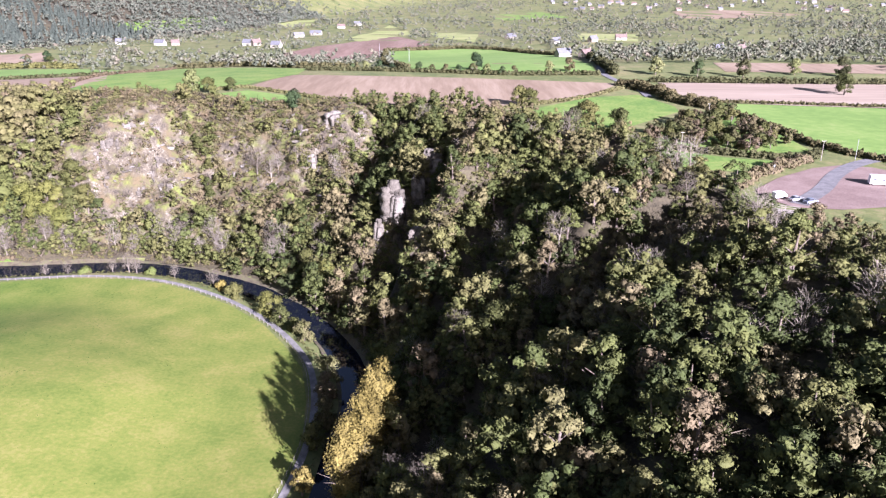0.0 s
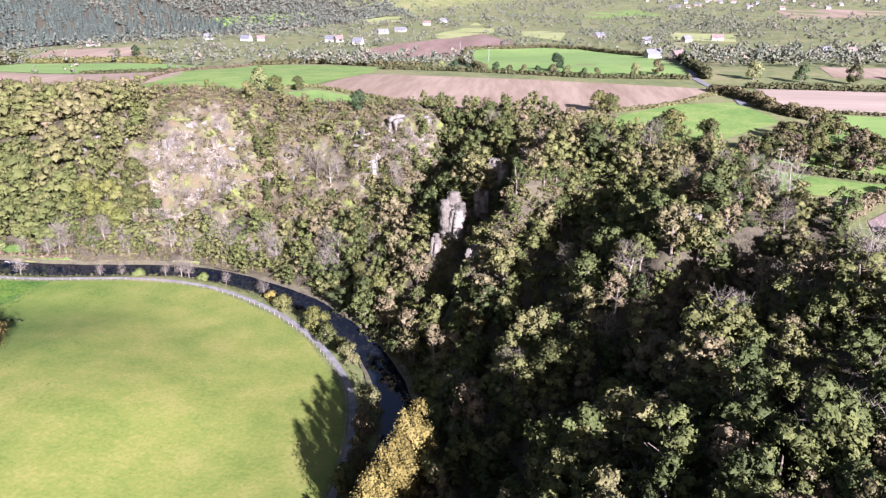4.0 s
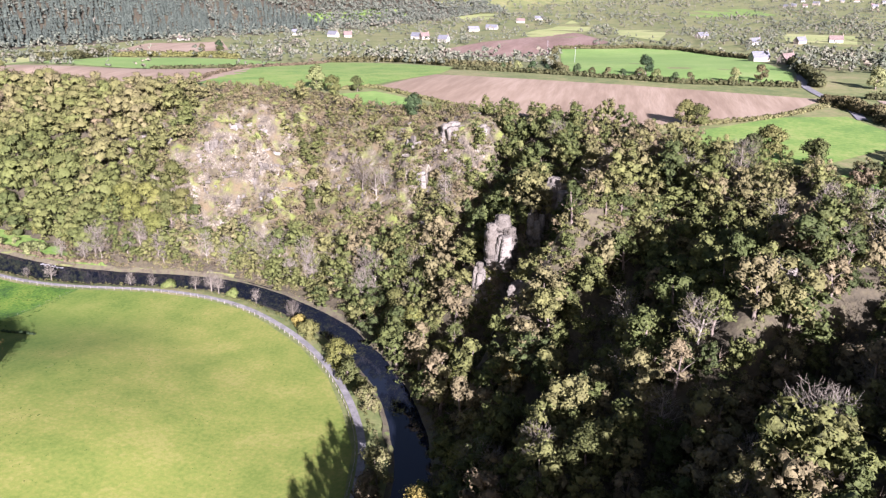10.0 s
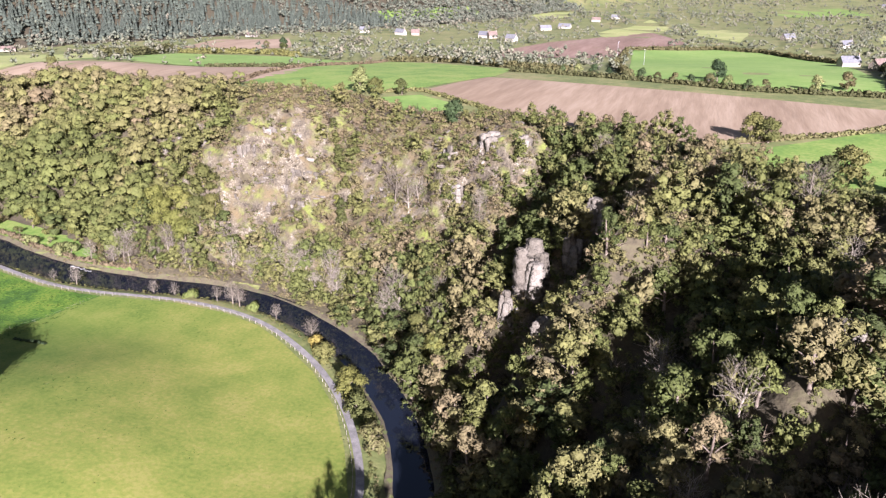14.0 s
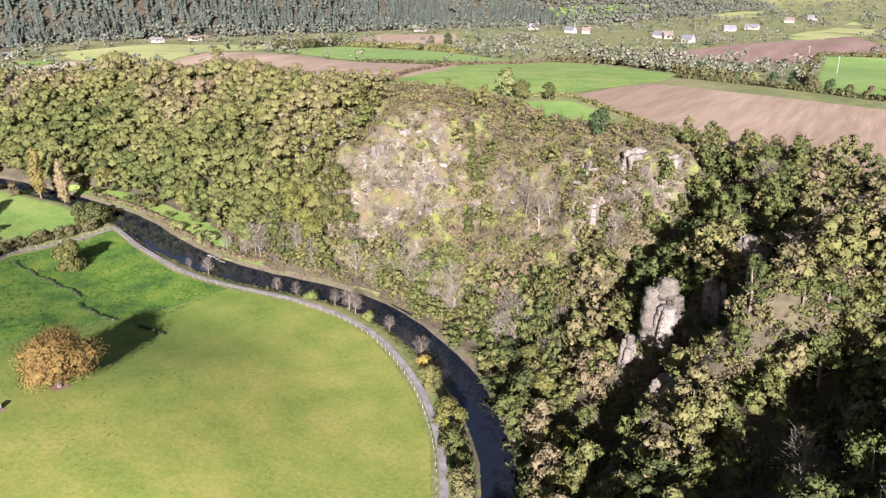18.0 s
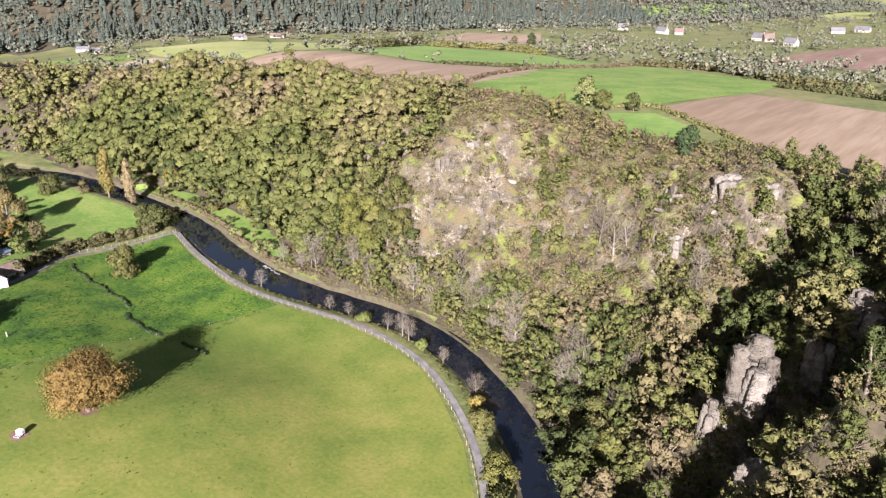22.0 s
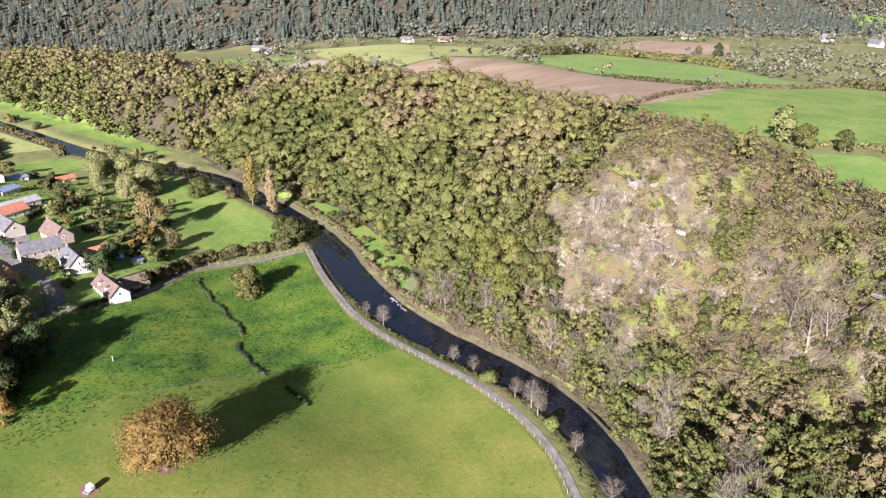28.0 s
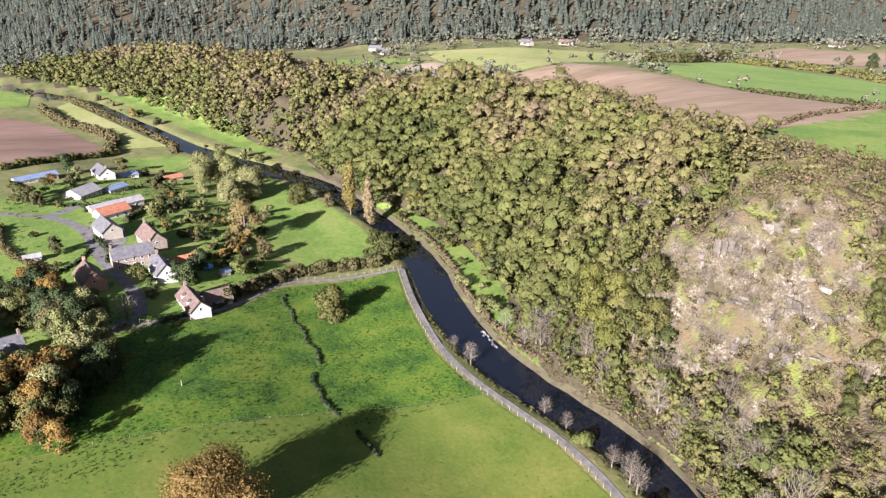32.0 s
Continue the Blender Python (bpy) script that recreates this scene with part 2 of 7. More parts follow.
def water_material():
    m = bpy.data.materials.new("river_water")
    m.use_nodes = True
    N, L = m.node_tree.nodes, m.node_tree.links
    b = N["Principled BSDF"]
    b.inputs["Base Color"].default_value = (0.006, 0.008, 0.013, 1)
    b.inputs["Roughness"].default_value = 0.04
    b.inputs["IOR"].default_value = 1.33
    n = N.new("ShaderNodeTexNoise")
    n.inputs["Scale"].default_value, n.inputs["Detail"].default_value = 0.9, 4
    geo, bp = N.new("ShaderNodeNewGeometry"), N.new("ShaderNodeBump")
    L.new(geo.outputs["Position"], n.inputs["Vector"])
    bp.inputs["Strength"].default_value, bp.inputs["Distance"].default_value = 0.03, 0.08
    L.new(n.outputs["Fac"], bp.inputs["Height"])
    L.new(bp.outputs["Normal"], b.inputs["Normal"])
    return m


WATER = water_material()


def cliff_material():
    """Bedded rock with grass and dry growth on the ledges."""
    m = material("cliff_face", [(0.34, (0.034, 0.028, 0.020)), (0.45, (0.068, 0.058, 0.040)), (0.58, (0.092, 0.079, 0.053)), (0.78, (0.250, 0.230, 0.185))], 0.30, 6, bump=1.0, bump_size=1.4, dist=0.6)
    N, L = m.node_tree.nodes, m.node_tree.links
    b = N["Principled BSDF"]
    rock = b.inputs["Base Color"].links[0].from_socket
    geo, sep = N.new("ShaderNodeNewGeometry"), N.new("ShaderNodeSeparateXYZ")
    L.new(geo.outputs["Normal"], sep.inputs["Vector"])
    n1 = N.new("ShaderNodeTexNoise")
    n1.inputs["Scale"].default_value, n1.inputs["Detail"].default_value = 0.16, 6
    L.new(geo.outputs["Position"], n1.inputs["Vector"])
    add = N.new("ShaderNodeMath")
    add.operation = "MULTIPLY_ADD"
    add.inputs[1].default_value = 0.55
    L.new(sep.outputs["Z"], add.inputs[0])
    L.new(n1.outputs["Fac"], add.inputs[2])
    edge = N.new("ShaderNodeMapRange")
    edge.inputs["From Min"].default_value, edge.inputs["From Max"].default_value = 0.74, 0.92
    L.new(add.outputs["Value"], edge.inputs["Value"])
    green = N.new("ShaderNodeValToRGB")
    el = green.color_ramp.elements
    el[0].position, el[0].color = 0.36, (0.096, 0.074, 0.038, 1)
    el[1].position, el[1].color = 0.64, (0.108, 0.128, 0.028, 1)
    e = el.new(0.47)
    e.color = (0.082, 0.068, 0.036, 1)
    n2 = N.new("ShaderNodeTexNoise")
    n2.inputs["Scale"].default_value, n2.inputs["Detail"].default_value = 0.20, 7
    L.new(geo.outputs["Position"], n2.inputs["Vector"])
    L.new(n2.outputs["Fac"], green.inputs["Fac"])
    mix = N.new("ShaderNodeMix")
    mix.data_type = "RGBA"
    L.new(edge.outputs["Result"], mix.inputs["Factor"])
    L.new(rock, mix.inputs[6])
    L.new(green.outputs["Color"], mix.inputs[7])
    L.new(mix.outputs[2], b.inputs["Base Color"])
    return m


CLIFF = cliff_material()


# the lie of the land: river line, plateau rim, hills
RIVER = np.array([(-1500, -60, 6), (-900, 120, 6), (-832, 152, 6), (-717, 218, 7), (-631, 236, 6.5), (-581, 248, 6.5), (-514, 262, 7), (-467, 280, 7),
                  (-439, 292, 7), (-408, 305, 7), (-385, 311, 6), (-353, 311, 6), (-325, 312, 5.5), (-290, 310, 6.5), (-265, 305, 7.5), (-240, 297, 7.5),
                  (-205, 291, 7), (-180, 291.5, 7), (-155, 295, 6.5), (-132, 297, 6), (-112, 292, 5.6), (-93, 283.5, 5.5), (-72.5, 271, 5.6), (-54.5, 253.5, 4.9),
                  (-41.5, 237, 4.8), (-29, 212, 5), (-24.5, 192, 5), (-26, 170, 5), (-27.5, 145, 4.6), (-33, 100, 6), (-40, 40, 6), (-50, -60, 6), (-60, -900, 6)], float)
RIM = np.array([(-1500, 240), (-900, 350), (-700, 360), (-520, 385), (-430, 395), (-386, 428), (-345, 430), (-303, 422), (-271, 410), (-245, 398),
                (-219, 396), (-195, 398), (-160, 396), (-119, 382), (-99, 363), (-75, 357), (-55, 368), (-37, 356), (-10, 353), (12, 343),
                (25, 328), (48, 302), (70, 288), (74, 262), (75, 240), (83, 212), (90, 190), (100, 165), (115, 120), (130, 60), (150, -100), (170, -900)], float)
HILL = np.array([(-2600, -600), (-1500, -120), (-930, 150), (-850, 350), (-690, 540), (-580, 720), (-500, 950), (-380, 1250), (-250, 1700), (0, 2600), (300, 4200)], float)


def smooth(a, b, x):
    t = np.clip((x - a) / (b - a), 0, 1)
    return t * t * (3 - 2 * t)


def line_distance(x, y, line):
    """Distance from a polyline, which side of it (+ left of its way), and the third value along it."""
    best = np.full(x.shape, 1e18)
    side, third = np.ones(x.shape), np.zeros(x.shape)
    for a, b in zip(line[:-1], line[1:]):
        dx, dy = b[0] - a[0], b[1] - a[1]
        t = np.clip(((x - a[0]) * dx + (y - a[1]) * dy) / (dx * dx + dy * dy), 0, 1)
        d = (x - a[0] - t * dx) ** 2 + (y - a[1] - t * dy) ** 2
        near = d < best - 1e-9
        best = np.where(near, d, best)
        side = np.where(near, np.sign((y - a[1]) * dx - (x - a[0]) * dy), side)
        if line.shape[1] > 2:
            third = np.where(near, a[2] + t * (b[2] - a[2]), third)
    return np.sqrt(best), side, third


def bumps(x, y, size, seed=0):
    """A cheap smooth noise of sines, about -1 to 1."""
    rng = np.random.RandomState(seed)
    out = np.zeros(x.shape)
    for k in range(6):
        a, p, s = rng.uniform(0, 6.28), rng.uniform(0, 6.28), rng.uniform(0.6, 1.7)
        out += np.sin((x * np.cos(a) + y * np.sin(a)) * 6.28 / (size * s) + p)
    return out / 3.2


# gullies and rock ribs of the wooded bluff: three points more, width, depth (ribs: minus)
GULLIES = [((14, 308), (-6, 280), (-12, 262), (-22, 246), (-34, 230), 8, 16), ((-20, 325), (-36, 298), (-52, 272), (-60, 262), 8, 8),
           ((8, 304), (-3, 290), (-12, 276), (-18, 266), 8, -9), ((16, 268), (4, 256), (-7, 246), (-12, 240), 6, -12), ((-140, 352), (-150, 344), (-158, 336), (-165, 332), 15, -12),
           ((62, 268), (34, 240), (8, 212), (-12, 196), 9, 8), ((80, 205), (44, 184), (16, 163), (-8, 150), 11, 14), ((92, 214), (70, 212), (47, 209), (36, 204), 8, -6), ((24, 320), (13, 292), (9, 268), (5, 250), 7, -8)]


def plateau(x, y):
    q = y - 0.3 * x
    h = 57 - 23 * smooth(440, 850, q) - 15 * smooth(850, 1400, q)
    d, side, _ = line_distance(x, y, HILL)
    h = h + np.where(side > 0, 0.30 * np.minimum(d, 350) + 0.12 * np.maximum(d - 350, 0), 0) * smooth(-60, 120, d * side)
    return h + 45 * smooth(2200, 5000, q) + 1.2 * bumps(x, y, 160, 3) * smooth(420, 600, q)


def height(x, y):
    x, y = np.asarray(x, float), np.asarray(y, float)
    dc, side, w = line_distance(x, y, RIVER)
    d = dc - w
    # bluff side: from the bank up to the rim
    dr, rside, _ = line_distance(x, y, RIM)
    flat = 3 + 15 * smooth(-185, -215, x) * smooth(-345, -320, x) + 26 * smooth(-400, -470, x)
    dn = np.maximum(d - flat, 0)
    u = dn / (dn + dr + 1e-6)
    drop = np.interp(x, [-900, -800, -700, -610, -520, -475, -430, -386, -345, -303, -245, -190], [40, 29, 22, 17, 17, 16, 14, 10, 7, 5, 2, 0])
    top = np.maximum(plateau(x, y) - drop * np.where(rside > 0, smooth(np.interp(x, [-700, -380], [260, 60]), 0, dr), 1.0), 1.6)
    bluff = 0.6 + (top - 0.6) * (1 - (1 - u) ** (1.75 - 0.55 * smooth(-175, -140, x) * smooth(-45, -75, x)))
    rough = u * (1 - u) * 4
    bluff = bluff + rough * (3.0 * bumps(x, y, 42, 1) + 1.2 * bumps(x, y, 15, 2))
    for *pts, gw, gd in GULLIES:
        g, _, _ = line_distance(x, y, np.array(pts, float))
        bluff = bluff - gd * np.exp(-(g / gw) ** 2) * np.clip(rough * 1.4, 0, 1)
    # the steep crag, the rock step under the rim, and the hollow slope between them
    bluff = bluff + 11 * smooth(-167, -156, x) * smooth(-110, -140, x) * smooth(328, 340, y) * smooth(394, 350, y)
    bluff = bluff + 7 * smooth(-82, -62, x) * smooth(-26, -40, x) * smooth(317, 327, y) * smooth(354, 338, y)
    bluff = bluff - 3.5 * smooth(-132, -110, x) * smooth(-42, -55, x) * smooth(290, 308, y) * smooth(342, 322, y)
    bluff = np.where(rside > 0, top, bluff)
    # meadow side
    low = 0.7 + (7.8 * smooth(26, 90, d) + 0.06 * np.clip(d - 80, 0, 200)) * (0.3 + 0.7 * smooth(-640, -450, x))
    low = low + 0.12 * bumps(x, y, 34, 5) * smooth(10, 40, d)
    low = low + np.where(x < -900, 0.05 * (-900 - x), 0)
    h = np.where(side > 0, bluff, low)
    return np.where(d < 2.5, -2.0 + (h + 2.0) * smooth(-2.5, 2.5, d), h)



# ---- mesh helpers ----
def mesh_of(name, verts, faces, mats, index=None, tint=None, flat=True, normals=None):
    """A mesh from arrays; all faces have the same number of corners."""
    verts, faces = np.asarray(verts, np.float32), np.asarray(faces, np.int32)
    me = bpy.data.meshes.new(name)
    n = faces.shape[1]
    me.vertices.add(len(verts))
    me.vertices.foreach_set("co", verts.ravel())
    me.loops.add(faces.size)
    me.loops.foreach_set("vertex_index", faces.ravel())
    me.polygons.add(len(faces))
    me.polygons.foreach_set("loop_start", np.arange(0, faces.size, n, dtype=np.int32))
    if not flat:
        me.polygons.foreach_set("use_smooth", np.ones(len(faces), bool))
    for m in mats if isinstance(mats, (list, tuple)) else [mats]:
        me.materials.append(m)
    if index is not None:
        me.polygons.foreach_set("material_index", np.asarray(index, np.int32))
    if tint is not None:
        me.attributes.new("tint", "FLOAT", "POINT").data.foreach_set("value", np.asarray(tint, np.float32))
    me.update(calc_edges=True)
    me.validate()
    if normals is not None:
        me.attributes.new("custom_normal", "FLOAT_VECTOR", "POINT").data.foreach_set("vector", np.asarray(normals, np.float32).ravel())
    return me


def thing(name, label, category, at=None, group="", kind=""):
    ob = new(name)
    ob.empty_display_size = 0.3
    if at is not None:
        ob.matrix_world = at
    return tagged(ob, label, category, group, kind)


def part(name, bm, mat, parent, label=""):
    """Links a bmesh (or a finished mesh) as one mesh object under a thing or a part."""
    if isinstance(bm, bmesh.types.BMesh):
        me = bpy.data.meshes.new(name)
        bmesh.ops.recalc_face_normals(bm, faces=bm.faces)
        bm.to_mesh(me)
        bm.free()
        me.materials.append(mat)
    else:
        me = bm
    ob = new(name, me)
    ob.parent = parent
    if label:
        ob["label"] = label
    return ob


def ground_z(x, y):
    return float(height(np.array([float(x)]), np.array([float(y)]))[0])


def dense(line, step, closed=False):
    """Points every step metres along a polyline."""
    line = np.asarray(line, float)
    if closed:
        line = np.vstack([line, line[:1]])
    out = []
    for a, b in zip(line[:-1], line[1:]):
        n = max(1, int(np.hypot(*(b - a)[:2]) / step))
        out += [a + (b - a) * k / n for k in range(n)]
    if not closed:
        out.append(line[-1])
    return np.array(out)


def rounded(line, times=2):
    """Chaikin's corner cutting, ends kept."""
    line = np.asarray(line, float)
    for _ in range(times):
        a, b = line[:-1], line[1:]
        mid = np.empty((2 * len(a), line.shape[1]))
        mid[0::2], mid[1::2] = a * 0.75 + b * 0.25, a * 0.25 + b * 0.75
        line = np.vstack([line[:1], mid[1:-1], line[-1:]])
    return line


def inside(x, y, poly):
    poly = np.asarray(poly, float)
    hit = np.zeros(np.shape(x), bool)
    for (x0, y0), (x1, y1) in zip(poly, np.roll(poly, -1, 0)):
        cross = ((y0 > y) != (y1 > y)) & (x < (x1 - x0) * (y - y0) / (y1 - y0 + 1e-12) + x0)
        hit ^= cross
    return hit


from mathutils import geometry


def drape(name, poly, step, lift, mat, label, category, kind="structure", fixed=None, craggy=None):
    """A sheet that lies on the land inside a polygon."""
    edge = dense(poly, step, closed=True)
    lo, hi = edge.min(0), edge.max(0)
    gx, gy = np.meshgrid(np.arange(lo[0] + step / 2, hi[0], step), np.arange(lo[1] + step / 2, hi[1], step))
    gx, gy = gx.ravel() + np.random.uniform(-0.2, 0.2, gx.size) * step, gy.ravel() + np.random.uniform(-0.2, 0.2, gx.size) * step
    ok = inside(gx, gy, edge)
    d, _, _ = line_distance(gx[ok], gy[ok], np.vstack([edge, edge[:1]]))
    keep = d > step * 0.4
    pts = [Vector(p) for p in edge] + [Vector((a, b)) for a, b in zip(gx[ok][keep], gy[ok][keep])]
    n = len(edge)
    v, _, f, *_ = geometry.delaunay_2d_cdt(pts, [(k, (k + 1) % n) for k in range(n)], [], 1, 1e-4)
    xy = np.array([(p.x, p.y) for p in v])
    z = height(xy[:, 0], xy[:, 1]) + lift if fixed is None else np.full(len(xy), fixed)
    if craggy is not None:
        z = z + craggy(xy[:, 0], xy[:, 1])
    ob = new(name, mesh_of(name, np.c_[xy, z], [t for t in f if len(t) == 3], mat, flat=craggy is not None))
    return tagged(ob, label, category, "", kind)


def ribbon(name, line, width, lift, mat, label, category, kind="structure", step=2.0):
    """A strip of even width that follows the land."""
    line = dense(rounded(line), step)
    t = np.gradient(line, axis=0)
    t /= np.linalg.norm(t, axis=1)[:, None] + 1e-9
    nrm = np.c_[-t[:, 1], t[:, 0]]
    cols = [line + nrm * width * k for k in (-0.5, -0.17, 0.17, 0.5)]
    z = height(line[:, 0], line[:, 1])
    v = np.concatenate([np.c_[c, np.maximum(height(c[:, 0], c[:, 1]), z - 0.15) + lift] for c in cols])
    n = len(line)
    f = [(a * n + k, (a + 1) * n + k, (a + 1) * n + k + 1, a * n + k + 1) for a in range(3) for k in range(n - 1)]
    f = [q[::-1] for q in f]
    return tagged(new(name, mesh_of(name, v, f, mat, flat=False)), label, category, "", kind)


# ---- the ground: one sheet from the river to the horizon ----
def spread(lo, hi, step, far_lo, far_hi):
    mid, out, s = list(np.arange(lo, hi + 0.1, step)), [], step
    left, right = [], []
    p = lo
    while p > far_lo:
        s *= 1.13
        p -= s
        left.append(p)
    s, p = step, hi
    while p < far_hi:
        s *= 1.09
        p += s
        right.append(p)
    return np.array(left[::-1] + mid + right)


gx, gy = spread(-480, 200, 3.0, -4500, 4500), spread(110, 470, 3.0, -1500, 4900)
GX, GY = np.meshgrid(gx, gy)
GZ = height(GX.ravel(), GY.ravel())
nx, ny = len(gx), len(gy)
I = np.arange(nx * ny).reshape(ny, nx)
quads = np.stack([I[:-1, :-1], I[:-1, 1:], I[1:, 1:], I[1:, :-1]], -1).reshape(-1, 4)
cx, cy = GX.ravel()[quads].mean(1), GY.ravel()[quads].mean(1)
_, rs, _ = line_distance(cx, cy, RIM)
dcen, sd, wid = line_distance(cx, cy, RIVER)
zone = np.zeros(len(quads), int)
strip = 1 + 26 * smooth(-400, -470, cx)
zone[(sd > 0) & (rs < 0) & (dcen - wid > strip)] = 1
zone[(dcen - wid < -2)] = 2
_, hs, _ = line_distance(cx, cy, HILL)
zone[(hs > 0) & (cy < 1600)] = 1
ground = tagged(new("ground", mesh_of("ground", np.c_[GX.ravel(), GY.ravel(), GZ], quads, [ROUGH_GRASS, LITTER, BANK], zone, flat=False)),
                "rolling valley ground of rough grass and woodland soil", "ground", "", "structure")

# the river
rl = dense(rounded(RIVER), 6)
t = np.gradient(rl[:, :2], axis=0)
t /= np.linalg.norm(t, axis=1)[:, None]
nrm = np.c_[-t[:, 1], t[:, 0]]
n = len(rl)
v = np.concatenate([np.c_[rl[:, :2] + nrm * (k * (rl[:, 2:3] + 1.2)), np.full(n, -0.55)] for k in (-1, 0, 1)])
f = [(a * n + k, a * n + k + 1, (a + 1) * n + k + 1, (a + 1) * n + k) for a in range(2) for k in range(n - 1)]
tagged(new("river", mesh_of("river", v, f, WATER, flat=False)), "dark calm river winding below the wooded bluff", "river", "", "structure")

# shingle and mud along the foot of the bluff
bl = dense(rounded(RIVER[8:28]), 3)
tb = np.gradient(bl[:, :2], axis=0)
tb /= np.linalg.norm(tb, axis=1)[:, None]
wob = 0.8 * bumps(bl[:, 0], bl[:, 1], 14, 9)
for sgn, wout in ((1, 0.7), (-1, 0.0)):
    cols = []
    for k, zz in ((-0.9, -0.75), (0.2, -0.3), (1.0 + wout, None)):
        off = sgn * (bl[:, 2] + k + wob * (0.35 if zz is not None else 1.0))
        q = bl[:, :2] + np.c_[-tb[:, 1], tb[:, 0]] * off[:, None]
        cols.append(np.c_[q, np.full(len(q), zz) if zz is not None else height(q[:, 0], q[:, 1]) + 0.10])
    m = len(bl)
    fq = [(a * m + k, a * m + k + 1, (a + 1) * m + k + 1, (a + 1) * m + k) for a in range(2) for k in range(m - 1)]
    tagged(new("river_bank", mesh_of("river_bank", np.concatenate(cols), fq, BANK, flat=False)), "narrow earthy river bank with dry grass", "bank", "", "structure")

# the narrow meadow on the outer bank
nb = bl[(bl[:, 0] > -352) & (bl[:, 0] < -182)]
tn = np.gradient(nb[:, :2], axis=0)
tn /= np.linalg.norm(tn, axis=1)[:, None]
across = np.c_[-tn[:, 1], tn[:, 0]]
wide = 3.2 + 12.5 * smooth(-185, -222, nb[:, 0]) * smooth(-352, -318, nb[:, 0]) + 1.5 * bumps(nb[:, 0], nb[:, 1], 26, 12)
low_edge, high_edge = nb[:, :2] + across * (nb[:, 2:3] + 1.6), nb[:, :2] + across * (nb[:, 2] + wide)[:, None]
drape("bank_meadow", np.vstack([low_edge, high_edge[::-1]]), 3, 0.12, PASTURE, "narrow strip of grass between river and wood", "meadow")

drape("bank_meadow", [(-800, 208), (-730, 238), (-640, 256), (-585, 268), (-520, 282), (-470, 299), (-462, 308), (-520, 300), (-575, 298), (-645, 282), (-735, 254), (-800, 222)], 6, 0.10, PASTURE, "green riverside meadow below the western wood", "meadow")

# meadows inside the bend
PATHLINE = [(-270, 296), (-249, 289), (-228, 283.5), (-206, 279), (-187, 278.5), (-166, 281.5), (-148, 284), (-128, 283), (-111, 278.5), (-95, 270), (-78, 258), (-62, 242), (-51, 227), (-42, 211), (-37.5, 193), (-35.5, 175), (-36, 160), (-39, 140), (-44, 110)]
TRACK = [(-270, 296), (-270.5, 279), (-274, 262), (-275, 249), (-264, 236), (-256, 224), (-252, 215), (-251, 206), (-250, 198), (-254, 194), (-258, 198)]
SPLIT = [(-178, 277), (-183, 252), (-186, 235), (-188, 208), (-191, 177), (-191, 120)]
inner = [(x - 2.2 * s, y - 2.6) for x, y, s in [(px, py, 1 if px > -60 else 0.6 if px > -110 else 0) for px, py in PATHLINE]]
east = [p for p in inner if p[0] > -176]
west = [p for p in inner if p[0] < -180]
drape("meadow", [SPLIT[0]] + east + [(-60, 60), (-150, 40), (-191, 60)] + SPLIT[::-1][:-1], 5, 0.12, MEADOW_LIGHT, "large flat mown meadow, yellow-green, inside the river bend", "meadow")
drape("meadow", west + [(SPLIT[0][0] - 0.2, SPLIT[0][1])] + [(x - 0.3, y) for x, y in SPLIT[1:]] + [(-200, 110), (-215, 150), (-250, 178), (-247, 190), (-247.5, 198), (-248.7, 206), (-249.6, 215.5), (-253.6, 225), (-261.5, 237), (-271, 249), (-271, 262), (-267.5, 279)], 4, 0.12, MEADOW_DARK, "lush green pasture with grassy ditches beside the track", "meadow")
ribbon("path", PATHLINE, 2.0, 0.16, GRAVEL, "grey gravel riverside path curving round the meadow", "path")
ribbon("track", TRACK, 1.9, 0.17, GRAVEL, "narrow gravel track along the hedge", "path")

